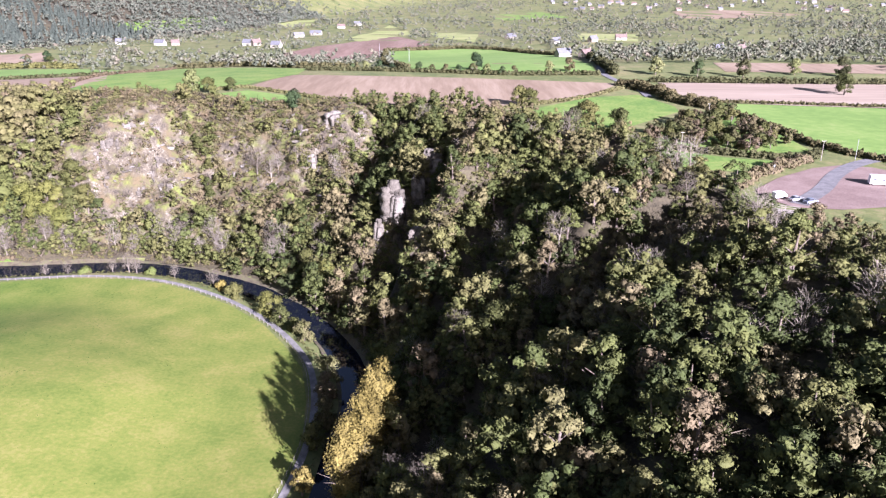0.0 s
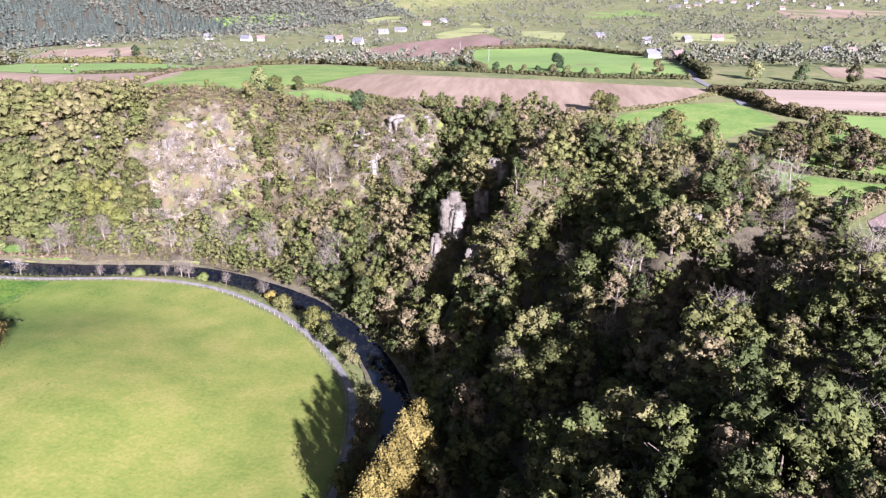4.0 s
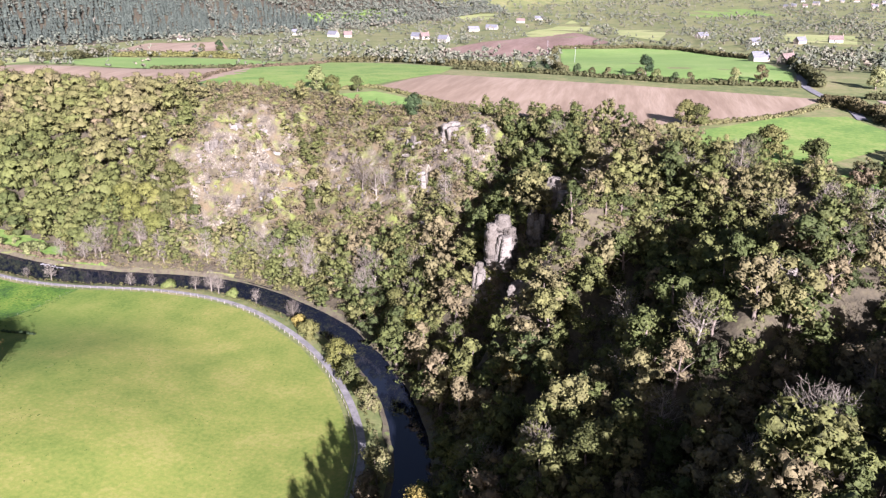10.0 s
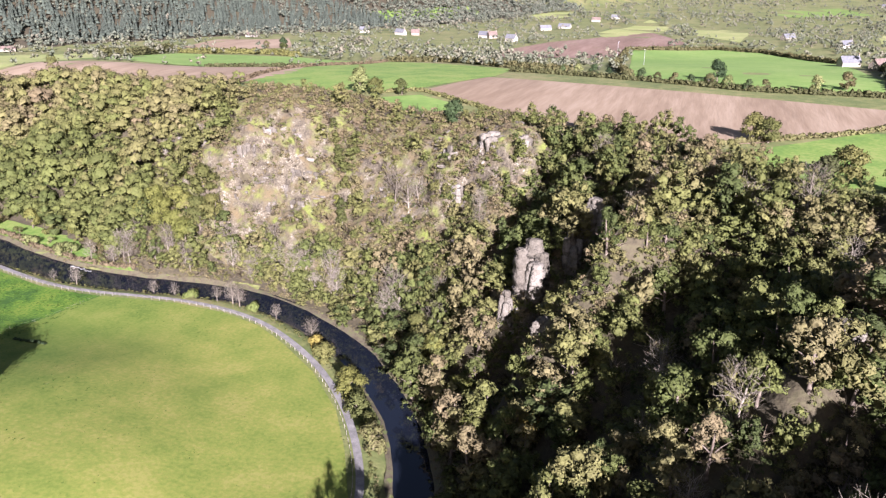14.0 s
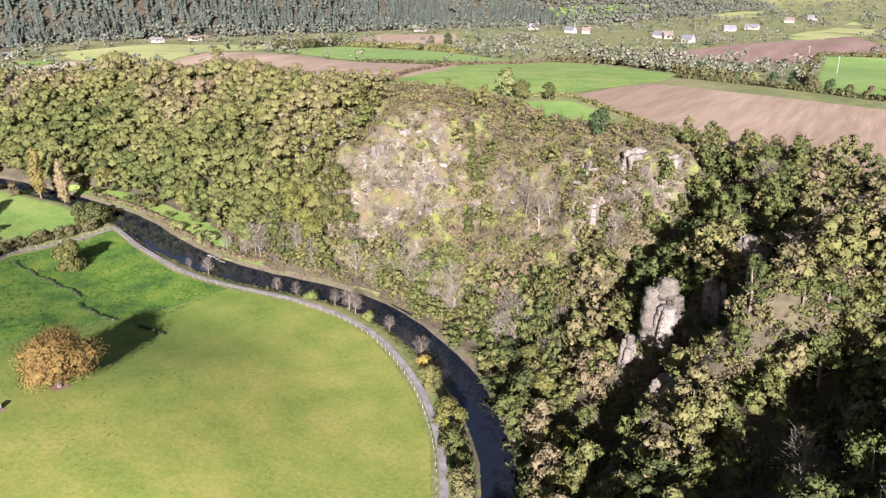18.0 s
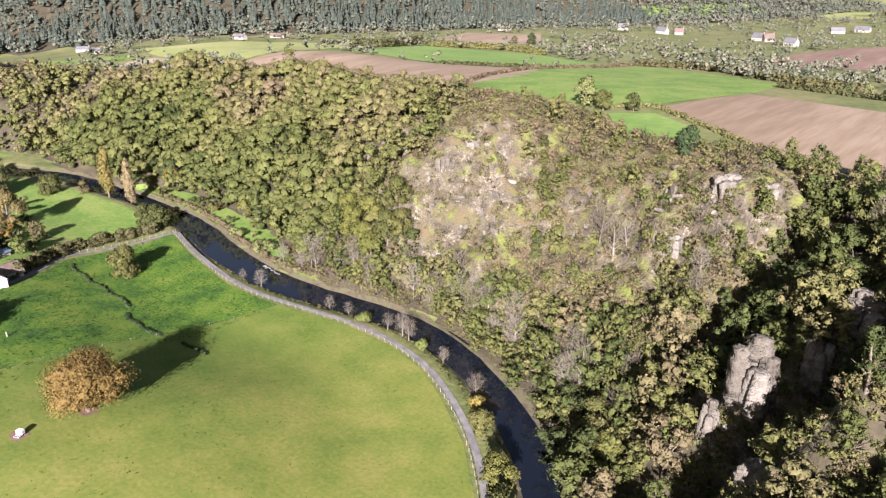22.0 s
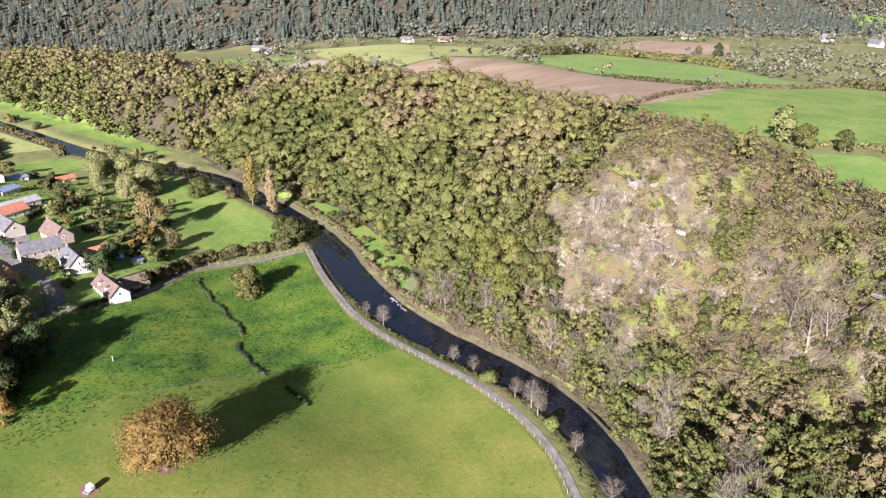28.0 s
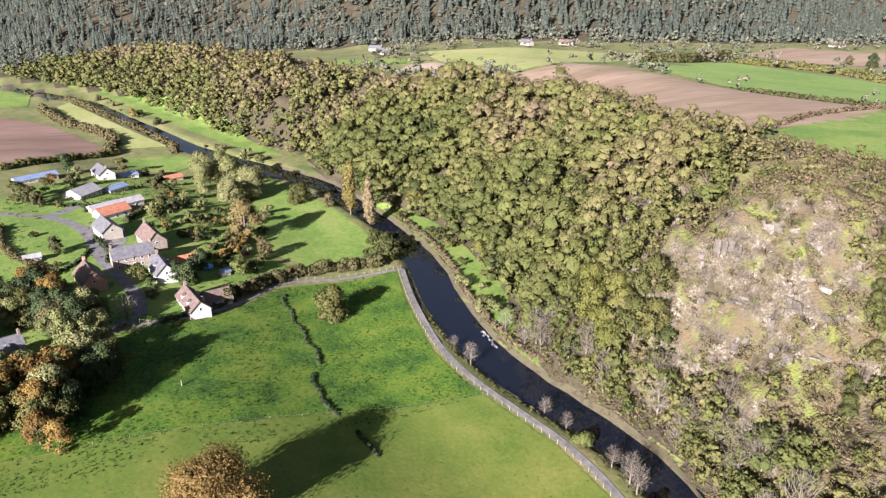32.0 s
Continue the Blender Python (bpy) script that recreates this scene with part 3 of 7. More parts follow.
# fields on the plateau and in the valley to the west
FIELDS = [
    ("ploughed_field", PLOUGHED, "bare ploughed field of pinkish-brown soil", [(-108, 416), (-94, 481), (5, 458), (100, 432), (73, 386), (37, 353), (20, 346), (-12, 360), (-37, 362), (-58, 376), (-76, 392)]),
    ("grass_field", CROP_GREEN, "small bright green grass field above the cliff", [(-118, 394), (-104, 406), (-79, 388), (-71, 361), (-97, 366)]),
    ("crop_field", PASTURE, "wide green field on the plateau", [(-203, 414), (-221, 510), (-216, 621), (-94, 537), (-92, 486), (-110, 427), (-120, 408), (-163, 400)]),
    ("crop_field", CROP_GREEN, "bright green crop field with a lone tree", [(-58, 840), (42, 884), (107, 712), (104, 537), (95, 479), (33, 476), (-24, 511)]),
    ("ploughed_field", PLOUGHED_DARK, "brown ploughed field near the hamlet", [(-170, 818), (-70, 1139), (-10, 931), (-60, 842), (-56, 776), (-156, 700)]),
    ("grass_field", CROP_PALE, "pale green sloping field", [(-135, 1063), (-99, 1447), (-40, 1244), (-105, 997)]),
    ("grass_field", PASTURE, "bright green mown field on the plateau edge", [(26, 333), (73, 382), (100, 391), (109, 356), (107, 342), (76, 307), (52, 304)]),
    ("stubble_field", STUBBLE, "pale stubble field beside the lane", [(122, 435), (300, 425), (330, 345), (205, 352), (164, 359), (122, 374)]),
    ("crop_field", CROP_GREEN, "large green field beyond the car park", [(126, 366), (205, 350), (340, 340), (300, 210), (152, 240), (136, 265), (134, 298)]),
    ("grass_field", PASTURE, "small green paddock at the wood's edge", [(76, 268), (99, 253), (112, 249), (100, 233), (79, 238)]),
    ("ploughed_field", PLOUGHED, "broad brown ploughed field on the plateau", [(-424, 436), (-436, 502), (-286, 500), (-223, 510), (-205, 466), (-206, 416), (-236, 402), (-271, 414), (-303, 426), (-345, 434), (-386, 432)]),
    ("crop_field", CROP_GREEN, "bright green strip of young crop", [(-437, 522), (-441, 665), (-316, 661), (-222, 615), (-226, 516), (-290, 505), (-397, 524)]),
    ("grass_field", CROP_PALE, "pale green open field before the wooded hill", [(-600, 470), (-569, 556), (-516, 647), (-446, 569), (-442, 510), (-434, 455), (-475, 462), (-540, 458)]),
    ("ploughed_field", PLOUGHED, "distant reddish ploughed field", [(-477, 713), (-496, 800), (-434, 844), (-376, 755), (-421, 725)]),
    ("grass_field", PASTURE, "green field in front of the far hill", [(-600, 378), (-608, 403), (-562, 448), (-544, 443), (-552, 423), (-572, 390)]),
    ("stubble_field", STUBBLE, "tan field along the wooded rim", [(-514, 407), (-538, 430), (-537, 452), (-475, 456), (-441, 448), (-444, 430), (-486, 420)]),
    ("ploughed_field", PLOUGHED_DARK, "brown ploughed field behind the hamlet", [(-700, 120), (-659, 160), (-620, 188), (-512, 220), (-499, 200), (-470, 150), (-480, 90)]),
    ("grass_field", PASTURE, "green water meadow along the far river reach", [(-797, 212), (-729, 246), (-640, 262), (-567, 293), (-529, 284), (-555, 273), (-645, 252), (-740, 232)]),
    ("grass_field", CROP_PALE, "pale hay meadow beside the far river reach", [(-685, 191), (-712, 206), (-570, 238), (-519, 251), (-526, 224), (-654, 203)]),
    ("grass_field", PASTURE, "green meadow in the valley to the west", [(-806, 150), (-774, 180), (-709, 176), (-703, 156), (-740, 120)]),
    ("grass_field", PASTURE, "green paddock between hedges", [(-500, 222), (-490, 253), (-470, 262), (-452, 240), (-468, 221)]),
    ("grass_field", PASTURE, "far green field on the hill's foot", [(-494, 1174), (-403, 1425), (-370, 1380), (-460, 1150)]),
    ("grass_field", CROP_PALE, "far pale meadow among copses", [(-24, 1319), (57, 1209), (39, 964), (-8, 1048)]),
    ("grass_field", PASTURE, "far green field near the town", [(108, 1767), (241, 1927), (269, 1668), (111, 1600)]),
    ("grass_field", CROP_PALE, "far pale green field among trees", [(198, 1163), (280, 1123), (238, 950), (174, 981)]),
    ("ploughed_field", PLOUGHED, "far brown field below the town", [(556, 1919), (750, 2036), (817, 1794), (496, 1587)]),
    ("ploughed_field", PLOUGHED, "far brown field behind the tree row", [(188, 538), (300, 520), (285, 472), (178, 484)]),
    ("grass_field", CROP_PALE, "far pale field below the copse", [(-329, 1500), (-264, 1635), (-233, 1438), (-297, 1398)]),
    ("grass_field", CROP_PALE, "pale open field under the wooded hill", [(-564, 503), (-553, 597), (-520, 640), (-462, 588), (-450, 500)]),
    ("pasture", PASTURE, "sunny green pasture between hedge and river", [(-420, 286), (-386, 294), (-355, 299), (-319, 300), (-290, 296), (-286, 276), (-289, 262), (-306, 252), (-330, 246), (-360, 262), (-400, 272)]),
    ("village_green", PASTURE, "rough gardens and grass round the hamlet", [(-278, 250), (-288, 256), (-305, 251), (-330, 245), (-405, 268), (-450, 238), (-440, 190), (-400, 150), (-330, 120), (-240, 130), (-222, 150), (-250, 178), (-253, 192), (-254, 206), (-255, 216), (-259, 226), (-267, 236)]),
]
for k, (nm, mat, label, poly) in enumerate(FIELDS):
    drape(nm, poly, 9 if abs(poly[0][1]) < 500 else 25, 0.14 + 0.012 * (k % 4), mat, label, "field")


# the rocky faces of the bluff: ledges and broken blocks
def ledges(x, y):
    """Blocky steps, strong on the crag and the ribs, weak on the scrubby slope."""
    strong = np.zeros(len(x))
    for px, py, r in ((-150, 340, 17), (-136, 334, 15), (-162, 334, 10), (-128, 345, 9), (-18, 271, 9), (-2, 294, 8), (-8, 245, 8), (-40, 338, 10), (-62, 334, 10), (-50, 303, 7), (-192, 352, 9), (-205, 350, 7)):
        strong = np.maximum(strong, np.exp(-((x - px) ** 2 + (y - py) ** 2) / (r * r)))
    out = np.empty(len(x))
    for k, (a, b) in enumerate(zip(x, y)):
        wob = noise.noise(Vector((a * 0.1, b * 0.1, 1.0)))
        u, v = a * 0.8 + b * 0.25 + 2 * wob, b + 3 * wob
        q = 3.4 * noise.fractal(Vector((u / 8.5, v / 4.2, 0.3)), 0.9, 2.1, 4)
        s = q - math.floor(q)
        out[k] = 1.25 * (math.floor(q) + min(1.0, s * s * s * 1.9)) + 0.8 * noise.noise(Vector((a * 0.5, b * 0.7, 7))) + 0.35 * noise.noise(Vector((a * 1.1, b * 1.3, 3)))
    return np.clip(out * (0.22 + 0.52 * strong), -0.85, 1.5)


drape("cliff", [(-212, 352), (-200, 338), (-178, 322), (-166, 312), (-140, 309), (-112, 306), (-92, 300), (-72, 290), (-58, 284), (-44, 292), (-34, 310), (-28, 340), (-40, 352), (-62, 362), (-80, 354), (-100, 358), (-120, 376), (-160, 388), (-190, 386), (-206, 372)], 0.95, 0.95, CLIFF, "weathered schist cliff with grassy ledges and dry scrub", "cliff", craggy=ledges)
drape("cliff", [(-24, 264), (-16, 260), (-9, 268), (-9, 280), (-2, 288), (3, 294), (-1, 300), (-8, 298), (-14, 286), (-23, 274)], 0.8, 0.7, CLIFF, "broken rock rib with grassy ledges", "cliff", craggy=ledges)
drape("cliff", [(-16, 240), (-11, 237), (-3, 244), (0, 251), (-5, 254), (-12, 248)], 0.8, 0.7, CLIFF, "small broken rock rib in the wood", "cliff", craggy=ledges)


# ---- trees ----
GOLD = (1 + 5 ** 0.5) / 2
ICO = np.array([(-1, GOLD, 0), (1, GOLD, 0), (-1, -GOLD, 0), (1, -GOLD, 0), (0, -1, GOLD), (0, 1, GOLD), (0, -1, -GOLD), (0, 1, -GOLD), (GOLD, 0, -1), (GOLD, 0, 1), (-GOLD, 0, -1), (-GOLD, 0, 1)]) / math.sqrt(1 + GOLD * GOLD)
ICO_F = np.array([(0, 11, 5), (0, 5, 1), (0, 1, 7), (0, 7, 10), (0, 10, 11), (1, 5, 9), (5, 11, 4), (11, 10, 2), (10, 7, 6), (7, 1, 8), (3, 9, 4), (3, 4, 2), (3, 2, 6), (3, 6, 8), (3, 8, 9), (4, 9, 5), (2, 4, 11), (6, 2, 10), (8, 6, 7), (9, 8, 1)])
OCTA = np.array([(1, 0, 0), (0, 1, 0), (-1, 0, 0), (0, -1, 0), (0, 0, 1), (0, 0, -1)], float)
OCTA_F = np.array([(0, 1, 4), (1, 2, 4), (2, 3, 4), (3, 0, 4), (1, 0, 5), (2, 1, 5), (3, 2, 5), (0, 3, 5)])


def leaf_cards(rng, centres, radii, count, size, up=0.25, squash=1.0, soft=False, hull="ico", lumpy=0.42, core=1.0):
    """Small bent leaf sprays over clumps that are filled by a lumpy inner mass: verts, triangles, and normals that round off the crown."""
    many = int(count * 2.2) if hull else count
    k = rng.choice(len(centres), many, p=radii ** 2 / (radii ** 2).sum())
    d = rng.normal(size=(many, 3))
    d[:, 2] += up
    d /= np.linalg.norm(d, axis=1)[:, None]
    reach = rng.uniform(0.80 if core > 0.9 else 0.55, 1.16, many) if hull else rng.uniform(0.62, 1.06, many)
    pos = centres[k] + d * (radii[k] * reach)[:, None] * np.array([1, 1, squash])
    if hull and len(centres) < 90:   # sprays show on the outside of the crown alone
        away = np.linalg.norm((pos[:, None, :] - centres[None]) / np.array([1, 1, squash]), axis=2) / radii[None]
        away[np.arange(many), k] = 9
        good = np.flatnonzero((away.min(1) > 0.72 * core) & (d[:, 2] > -0.55))[:count]
    else:
        good = np.arange(min(many, count))
    k, d, pos, count = k[good], d[good], pos[good], len(good)
    nrm = d + rng.normal(size=(count, 3)) * 0.55
    nrm /= np.linalg.norm(nrm, axis=1)[:, None]
    a = np.cross(nrm, rng.normal(size=(count, 3)))
    a /= np.linalg.norm(a, axis=1)[:, None] + 1e-9
    b = np.cross(nrm, a)
    s = (size * rng.uniform(0.55, 1.4, count))[:, None]
    q = rng.uniform(0.7, 1.3, (3, count, 1))
    v = np.stack([pos + a * s * q[0], pos + (b * 0.8 - a * 0.5) * s * q[1] + nrm * s * 0.2, pos - (b * 0.8 + a * 0.5) * s * q[2] - nrm * s * 0.1], 1).reshape(-1, 3)
    heart = centres.mean(0) - (0, 0, 0.15 * (centres[:, 2].max() - centres[:, 2].min()))

    def bend(at, radial, own):
        out = at - heart if len(centres) < 60 else radial
        out = out / (np.linalg.norm(out, axis=1)[:, None] + 1e-9)
        n = (0.5 * radial + 0.6 * out + 0.5 * own if soft else 0.45 * radial + 0.25 * out + 0.8 * own) + np.array([0, 0, 0.08])
        return n / (np.linalg.norm(n, axis=1)[:, None] + 1e-9)

    f, nm = np.arange(count * 3).reshape(-1, 3), np.repeat(bend(pos, d, nrm), 3, 0)
    if not hull:
        return v, f, nm
    base, faces = (ICO, ICO_F) if hull == "ico" else (OCTA, OCTA_F)
    n = len(base)
    lump = rng.uniform(lumpy, 1.0, (len(centres), n, 1))
    hv = (centres[:, None] + base[None] * lump * core * radii[:, None, None] * np.array([1, 1, squash])).reshape(-1, 3)
    hd = np.tile(base, (len(centres), 1))
    top = faces[base[faces].mean(1)[:, 2] > -0.35]
    hf = (top[None] + n * np.arange(len(centres))[:, None, None]).reshape(-1, 3) + len(v)
    return np.concatenate([v, hv]), np.concatenate([f, hf]), np.concatenate([nm, bend(hv, hd, rng.normal(size=hd.shape) * 0.6 + hd * 0.3)])


def round_clumps(rng, h, r, n, base=0.3, tall=1.0):
    """Clump centres that fill an uneven, domed crown of height h and radius r."""
    c, rad = [], []
    for _ in range(n):
        z = rng.uniform(0, 1) ** 0.85
        wide = math.sqrt(max(0.05, 1 - ((z - 0.38) / 0.64) ** 2)) if z > 0.38 else 0.72 + 0.28 * z / 0.38
        a, q = rng.uniform(0, 6.283), r * rng.uniform(0.68, 0.95) * wide * math.sqrt(rng.uniform(0.12, 1))
        c.append((q * math.cos(a), q * math.sin(a), h * (base + (0.88 - base) * z)))
        rad.append(r * rng.uniform(0.19, 0.40))
    return np.array(c), np.array(rad)


def tube(points, radii, sides=5):
    """A tapered limb through points."""
    pts = np.asarray(points, float)
    v, f = [], []
    for k, (p, r) in enumerate(zip(pts, radii)):
        t = pts[min(k + 1, len(pts) - 1)] - pts[max(k - 1, 0)]
        t /= np.linalg.norm(t) + 1e-9
        a = np.cross(t, (0.31, 0.77, 0.11) if abs(t[2]) > 0.9 else (0, 0, 1))
        a /= np.linalg.norm(a) + 1e-9
        b = np.cross(t, a)
        for s in range(sides):
            w = 6.2832 * s / sides
            v.append(p + r * (math.cos(w) * a + math.sin(w) * b))
        if k:
            o = (k - 1) * sides
            f += [(o + s, o + (s + 1) % sides, o + sides + (s + 1) % sides, o + sides + s) for s in range(sides)]
    return np.array(v), np.array(f)


def merge(pieces):
    vs, fs, o = [], [], 0
    for v, f in pieces:
        vs.append(v)
        fs.append(np.asarray(f) + o)
        o += len(v)
    return np.concatenate(vs), np.concatenate(fs)


def trunk_pieces(rng, h, r, limbs=5, lean=0.0):
    top = np.array([rng.normal() * 0.06 * h, rng.normal() * 0.06 * h, h * 0.75])
    out = [tube([(0, 0, -1.5), (0, 0, 0.1 * h), top * 0.5 + (0, 0, 0.03 * h), top], [r * 1.35, r, r * 0.7, r * 0.2])]
    for k in range(limbs):
        a, z = 6.283 * k / limbs + rng.uniform(-0.4, 0.4), rng.uniform(0.25, 0.55)
        s = top * z
        e = s + h * rng.uniform(0.14, 0.25) * np.array([math.cos(a), math.sin(a), rng.uniform(0.6, 1.1)])
        out.append(tube([s, (s + e) / 2 + (0, 0, 0.02 * h), e], [r * 0.45, r * 0.28, r * 0.08], 4))
    return out


def twig_pieces(rng, h, r, n, thick=0.05):
    """Bare branches that fan out of the limbs."""
    out = []
    for _ in range(n):
        z = rng.uniform(0.25, 0.95)
        a = rng.uniform(0, 6.283)
        s = np.array([0, 0, h * z * 0.8]) + r * 0.25 * rng.normal(size=3) * (1, 1, 0.4)
        e = s + np.array([math.cos(a), math.sin(a), rng.uniform(0.3, 1.2)]) * r * rng.uniform(0.35, 0.8)
        m = (s + e) / 2 + rng.normal(size=3) * 0.12 * r
        out.append(tube([s, m, e], [thick * 1.6, thick, thick * 0.4], 3))
    return out


def tree_meshes(kind, seed, h, r, cards, size, mat, clumps=12, base=0.3, squash=0.85, trunk_r=None):
    rng = np.random.RandomState(seed)
    c, rad = round_clumps(rng, h, r, clumps, base)
    if kind == "wood":
        v, f, nm = leaf_cards(rng, c, rad, cards, size, squash=squash)
    else:
        v, f, nm = leaf_cards(rng, c, rad * 1.25, int(cards * 1.25), size * 0.8, squash=squash, soft=True, core=0.66)
    crown = mesh_of("crown", v, f, mat, normals=nm)
    tv, tf = merge(trunk_pieces(rng, h, trunk_r or 0.022 * h + 0.08))
    return crown, mesh_of("trunk", tv, tf, BARK)


def plant(name, label, category, crown, trunk, x, y, turn=0.0, size=1.0, group="", sink=0.0, crown_label=""):
    ob = thing(name, label, category, pose(x, y, ground_z(x, y) - sink, 0, 0, turn) @ Matrix.Diagonal((size, size, size, 1)), group)
    part("trunk", trunk, None, ob)
    part("crown", crown, None, ob, crown_label)
    return ob


# upright rocks of the bluff: x, y, width, level of the top, turn
TOWERS = [(-19, 272.5, 8.5, 43.5, 20), (-24, 265, 3.6, 31, 10), (-9, 245.5, 5.5, 33.5, 15), (-4.5, 291, 8.0, 51.5, 35), (-10, 282.5, 4.5, 44, 30), (-47, 331, 8.5, 57.5, -5), (-36, 330, 4.5, 50, 10), (-57, 322, 4.0, 42, 15), (47.5, 210, 5.0, 57.5, 40)]
# clearings in the bluff where rock or low scrub shows: x, y, radius
CLEAR = [(-150, 338, 12), (-159, 332, 7), (-138, 333, 12), (-128, 340, 8), (-146, 326, 9), (-130, 326, 8), (-21, 267, 7), (-26, 261, 4), (-14, 275, 6), (-4, 288, 5), (-9, 243, 5), (-36, 331, 7), (-60, 335, 7), (-193, 345, 8), (-183, 354, 7), (-171, 366, 5), (-205, 345, 6), (-46, 330, 7), (47, 208, 4), (95, 200, 7)]


def bluff_spots(rng):
    """Where trees and scrub grow on the bluff: x, y, and how scrubby the ground is."""
    out = []
    xs, ys = np.meshgrid(np.arange(-900, 150, 4.9), np.arange(40, 450, 4.9))
    xs, ys = xs.ravel() + rng.uniform(-2.2, 2.2, xs.size), ys.ravel() + rng.uniform(-2.2, 2.2, ys.size)
    d, side, w = line_distance(xs, ys, RIVER)
    dr, rside, _ = line_distance(xs, ys, RIM)
    flat = 1.0 - 3.0 * smooth(-140, -100, xs) + 13 * smooth(-185, -215, xs) * smooth(-345, -320, xs) + 22 * smooth(-400, -470, xs)
    keep = (side > 0) & ((rside < 0) | (dr < 3.5)) & (d - w > flat + 2) & ~((xs < -420) & (rng.uniform(size=xs.size) < 0.5))
    keep &= ~((xs > 80) & (xs < 150) & (ys > 180) & (ys < 260) & (rside > 0)) & ~((xs > 84) & (xs < 112) & (ys > 184) & (ys < 212))
    return xs[keep], ys[keep]


rngw = np.random.RandomState(11)
bx, by = bluff_spots(rngw)
dcb, _, wb = line_distance(bx, by, RIVER)
drb, rsb, _ = line_distance(bx, by, RIM)
ub = np.clip((dcb - wb) / (dcb - wb + np.where(rsb < 0, drb, 0) + 1e-6), 0, 1)
# scrubby face: the dry slope between the crag and the ribs
scrub = smooth(-182, -168, bx) * smooth(-28, -48, bx) * smooth(0.16, 0.32, ub) * smooth(230, 290, by)
bare = np.zeros(len(bx), bool)
for x, y, r in CLEAR:
    bare |= (bx - x) ** 2 + (by - y) ** 2 < r * r
near = (bx > -70) & (by < 300) & (by > 95) & (bx < 110)

VARIANTS = []
for k in range(7):
    VARIANTS.append(tree_meshes("wood", 100 + k, 9 + 0.9 * k % 4, 3.4 + 0.3 * (k % 4), 780, 0.22, LEAF_TREE, 22, 0.16))
RAWNEAR = []
for k in range(8):
    rng = np.random.RandomState(180 + k)
    c, rad = round_clumps(rng, 9.5, 3.5, 18, 0.16)
    RAWNEAR.append(leaf_cards(rng, c, rad, 420, 0.24, squash=0.9))
RAW = []   # lighter crowns for the joined woods
for k in range(8):
    rng = np.random.RandomState(200 + k)
    c, rad = round_clumps(rng, 9.0, 3.6, 16, 0.2)
    RAW.append(leaf_cards(rng, c, rad, 330, 0.28, squash=0.85))
RAWFAR = []
for k in range(6):
    rng = np.random.RandomState(300 + k)
    c, rad = round_clumps(rng, 9.0, 4.2, 7, 0.12)
    RAWFAR.append(leaf_cards(rng, c, rad * 1.1, 80, 0.45, squash=0.85, soft=True, lumpy=0.6))
RAWMID, RAWHILL = [], []
for k in range(6):
    rng = np.random.RandomState(315 + k)
    c, rad = round_clumps(rng, 9.0, 4.3, 14, 0.15)
    RAWMID.append(leaf_cards(rng, c, rad * 1.16, 320, 0.26, squash=0.85, soft=True, lumpy=0.5))
    c, rad = round_clumps(rng, 9.0, 4.4, 4, 0.12)
    RAWHILL.append(leaf_cards(rng, c, rad * 1.25, 22, 0.7, squash=0.85, hull="octa", lumpy=0.6))
RAWBUSH = []
for k in range(5):
    rng = np.random.RandomState(330 + k)
    c, rad = round_clumps(rng, 2.6, 2.2, 6, 0.1)
    RAWBUSH.append(leaf_cards(rng, c, rad, 84, 0.27, squash=0.7, hull=None))


def joined_wood(name, label, spots, raws, mat, category="woods", seed=5, lift=0.0):
    """One object of many crowns. spots: x, y, size, tint."""
    rng = np.random.RandomState(seed)
    vs, fs, ts, ns, o = [], [], [], [], 0
    spots = np.asarray(spots, float)
    zs = height(spots[:, 0], spots[:, 1])
    for (x, y, s, tint), z in zip(spots, zs):
        v, f, nm = raws[rng.randint(len(raws))]
        a = rng.uniform(0, 6.283)
        ca, sa = math.cos(a), math.sin(a)
        tall, wide, lx, ly = s * rng.uniform(0.8, 1.25), rng.uniform(0.8, 1.2), rng.normal() * 0.12, rng.normal() * 0.12
        px, py = v[:, 0] * s * wide + v[:, 2] * s * lx, v[:, 1] * s / wide + v[:, 2] * s * ly
        vs.append(np.c_[px * ca - py * sa + x, px * sa + py * ca + y, v[:, 2] * tall + z - 0.3 + lift])
        fs.append(f + o)
        ns.append(np.c_[nm[:, 0] * ca - nm[:, 1] * sa, nm[:, 0] * sa + nm[:, 1] * ca, nm[:, 2]])
        ts.append(np.full(len(v), tint))
        o += len(v)
    return tagged(new(name, mesh_of(name, np.concatenate(vs), np.concatenate(fs), mat, tint=np.concatenate(ts), normals=np.concatenate(ns))), label, category, "", "stuff")


patch = bumps(bx, by, 38, 21)
rib, _, _ = line_distance(bx, by, np.array([(24, 320), (14, 292), (6, 264), (2, 250)], float))
browner = 0.52 * np.exp(-(rib / 10) ** 2) + 0.26 * smooth(-170, -260, bx) * smooth(0.30, 0.7, ub) + 0.12 * smooth(-30, 60, bx) * bumps(bx, by, 60, 33)
gully = np.full(len(bx), 99.0)
for *pts, gw, gd in GULLIES:
    if gd > 0:
        g, _, _ = line_distance(bx, by, np.array(pts, float))
        gully = np.minimum(gully, g)
steep = np.hypot(height(bx + 1.5, by) - height(bx - 1.5, by), height(bx, by + 1.5) - height(bx, by - 1.5)) / 3
wood, west_wood, shrubs, singles, twiggy = [], [], [], [], []
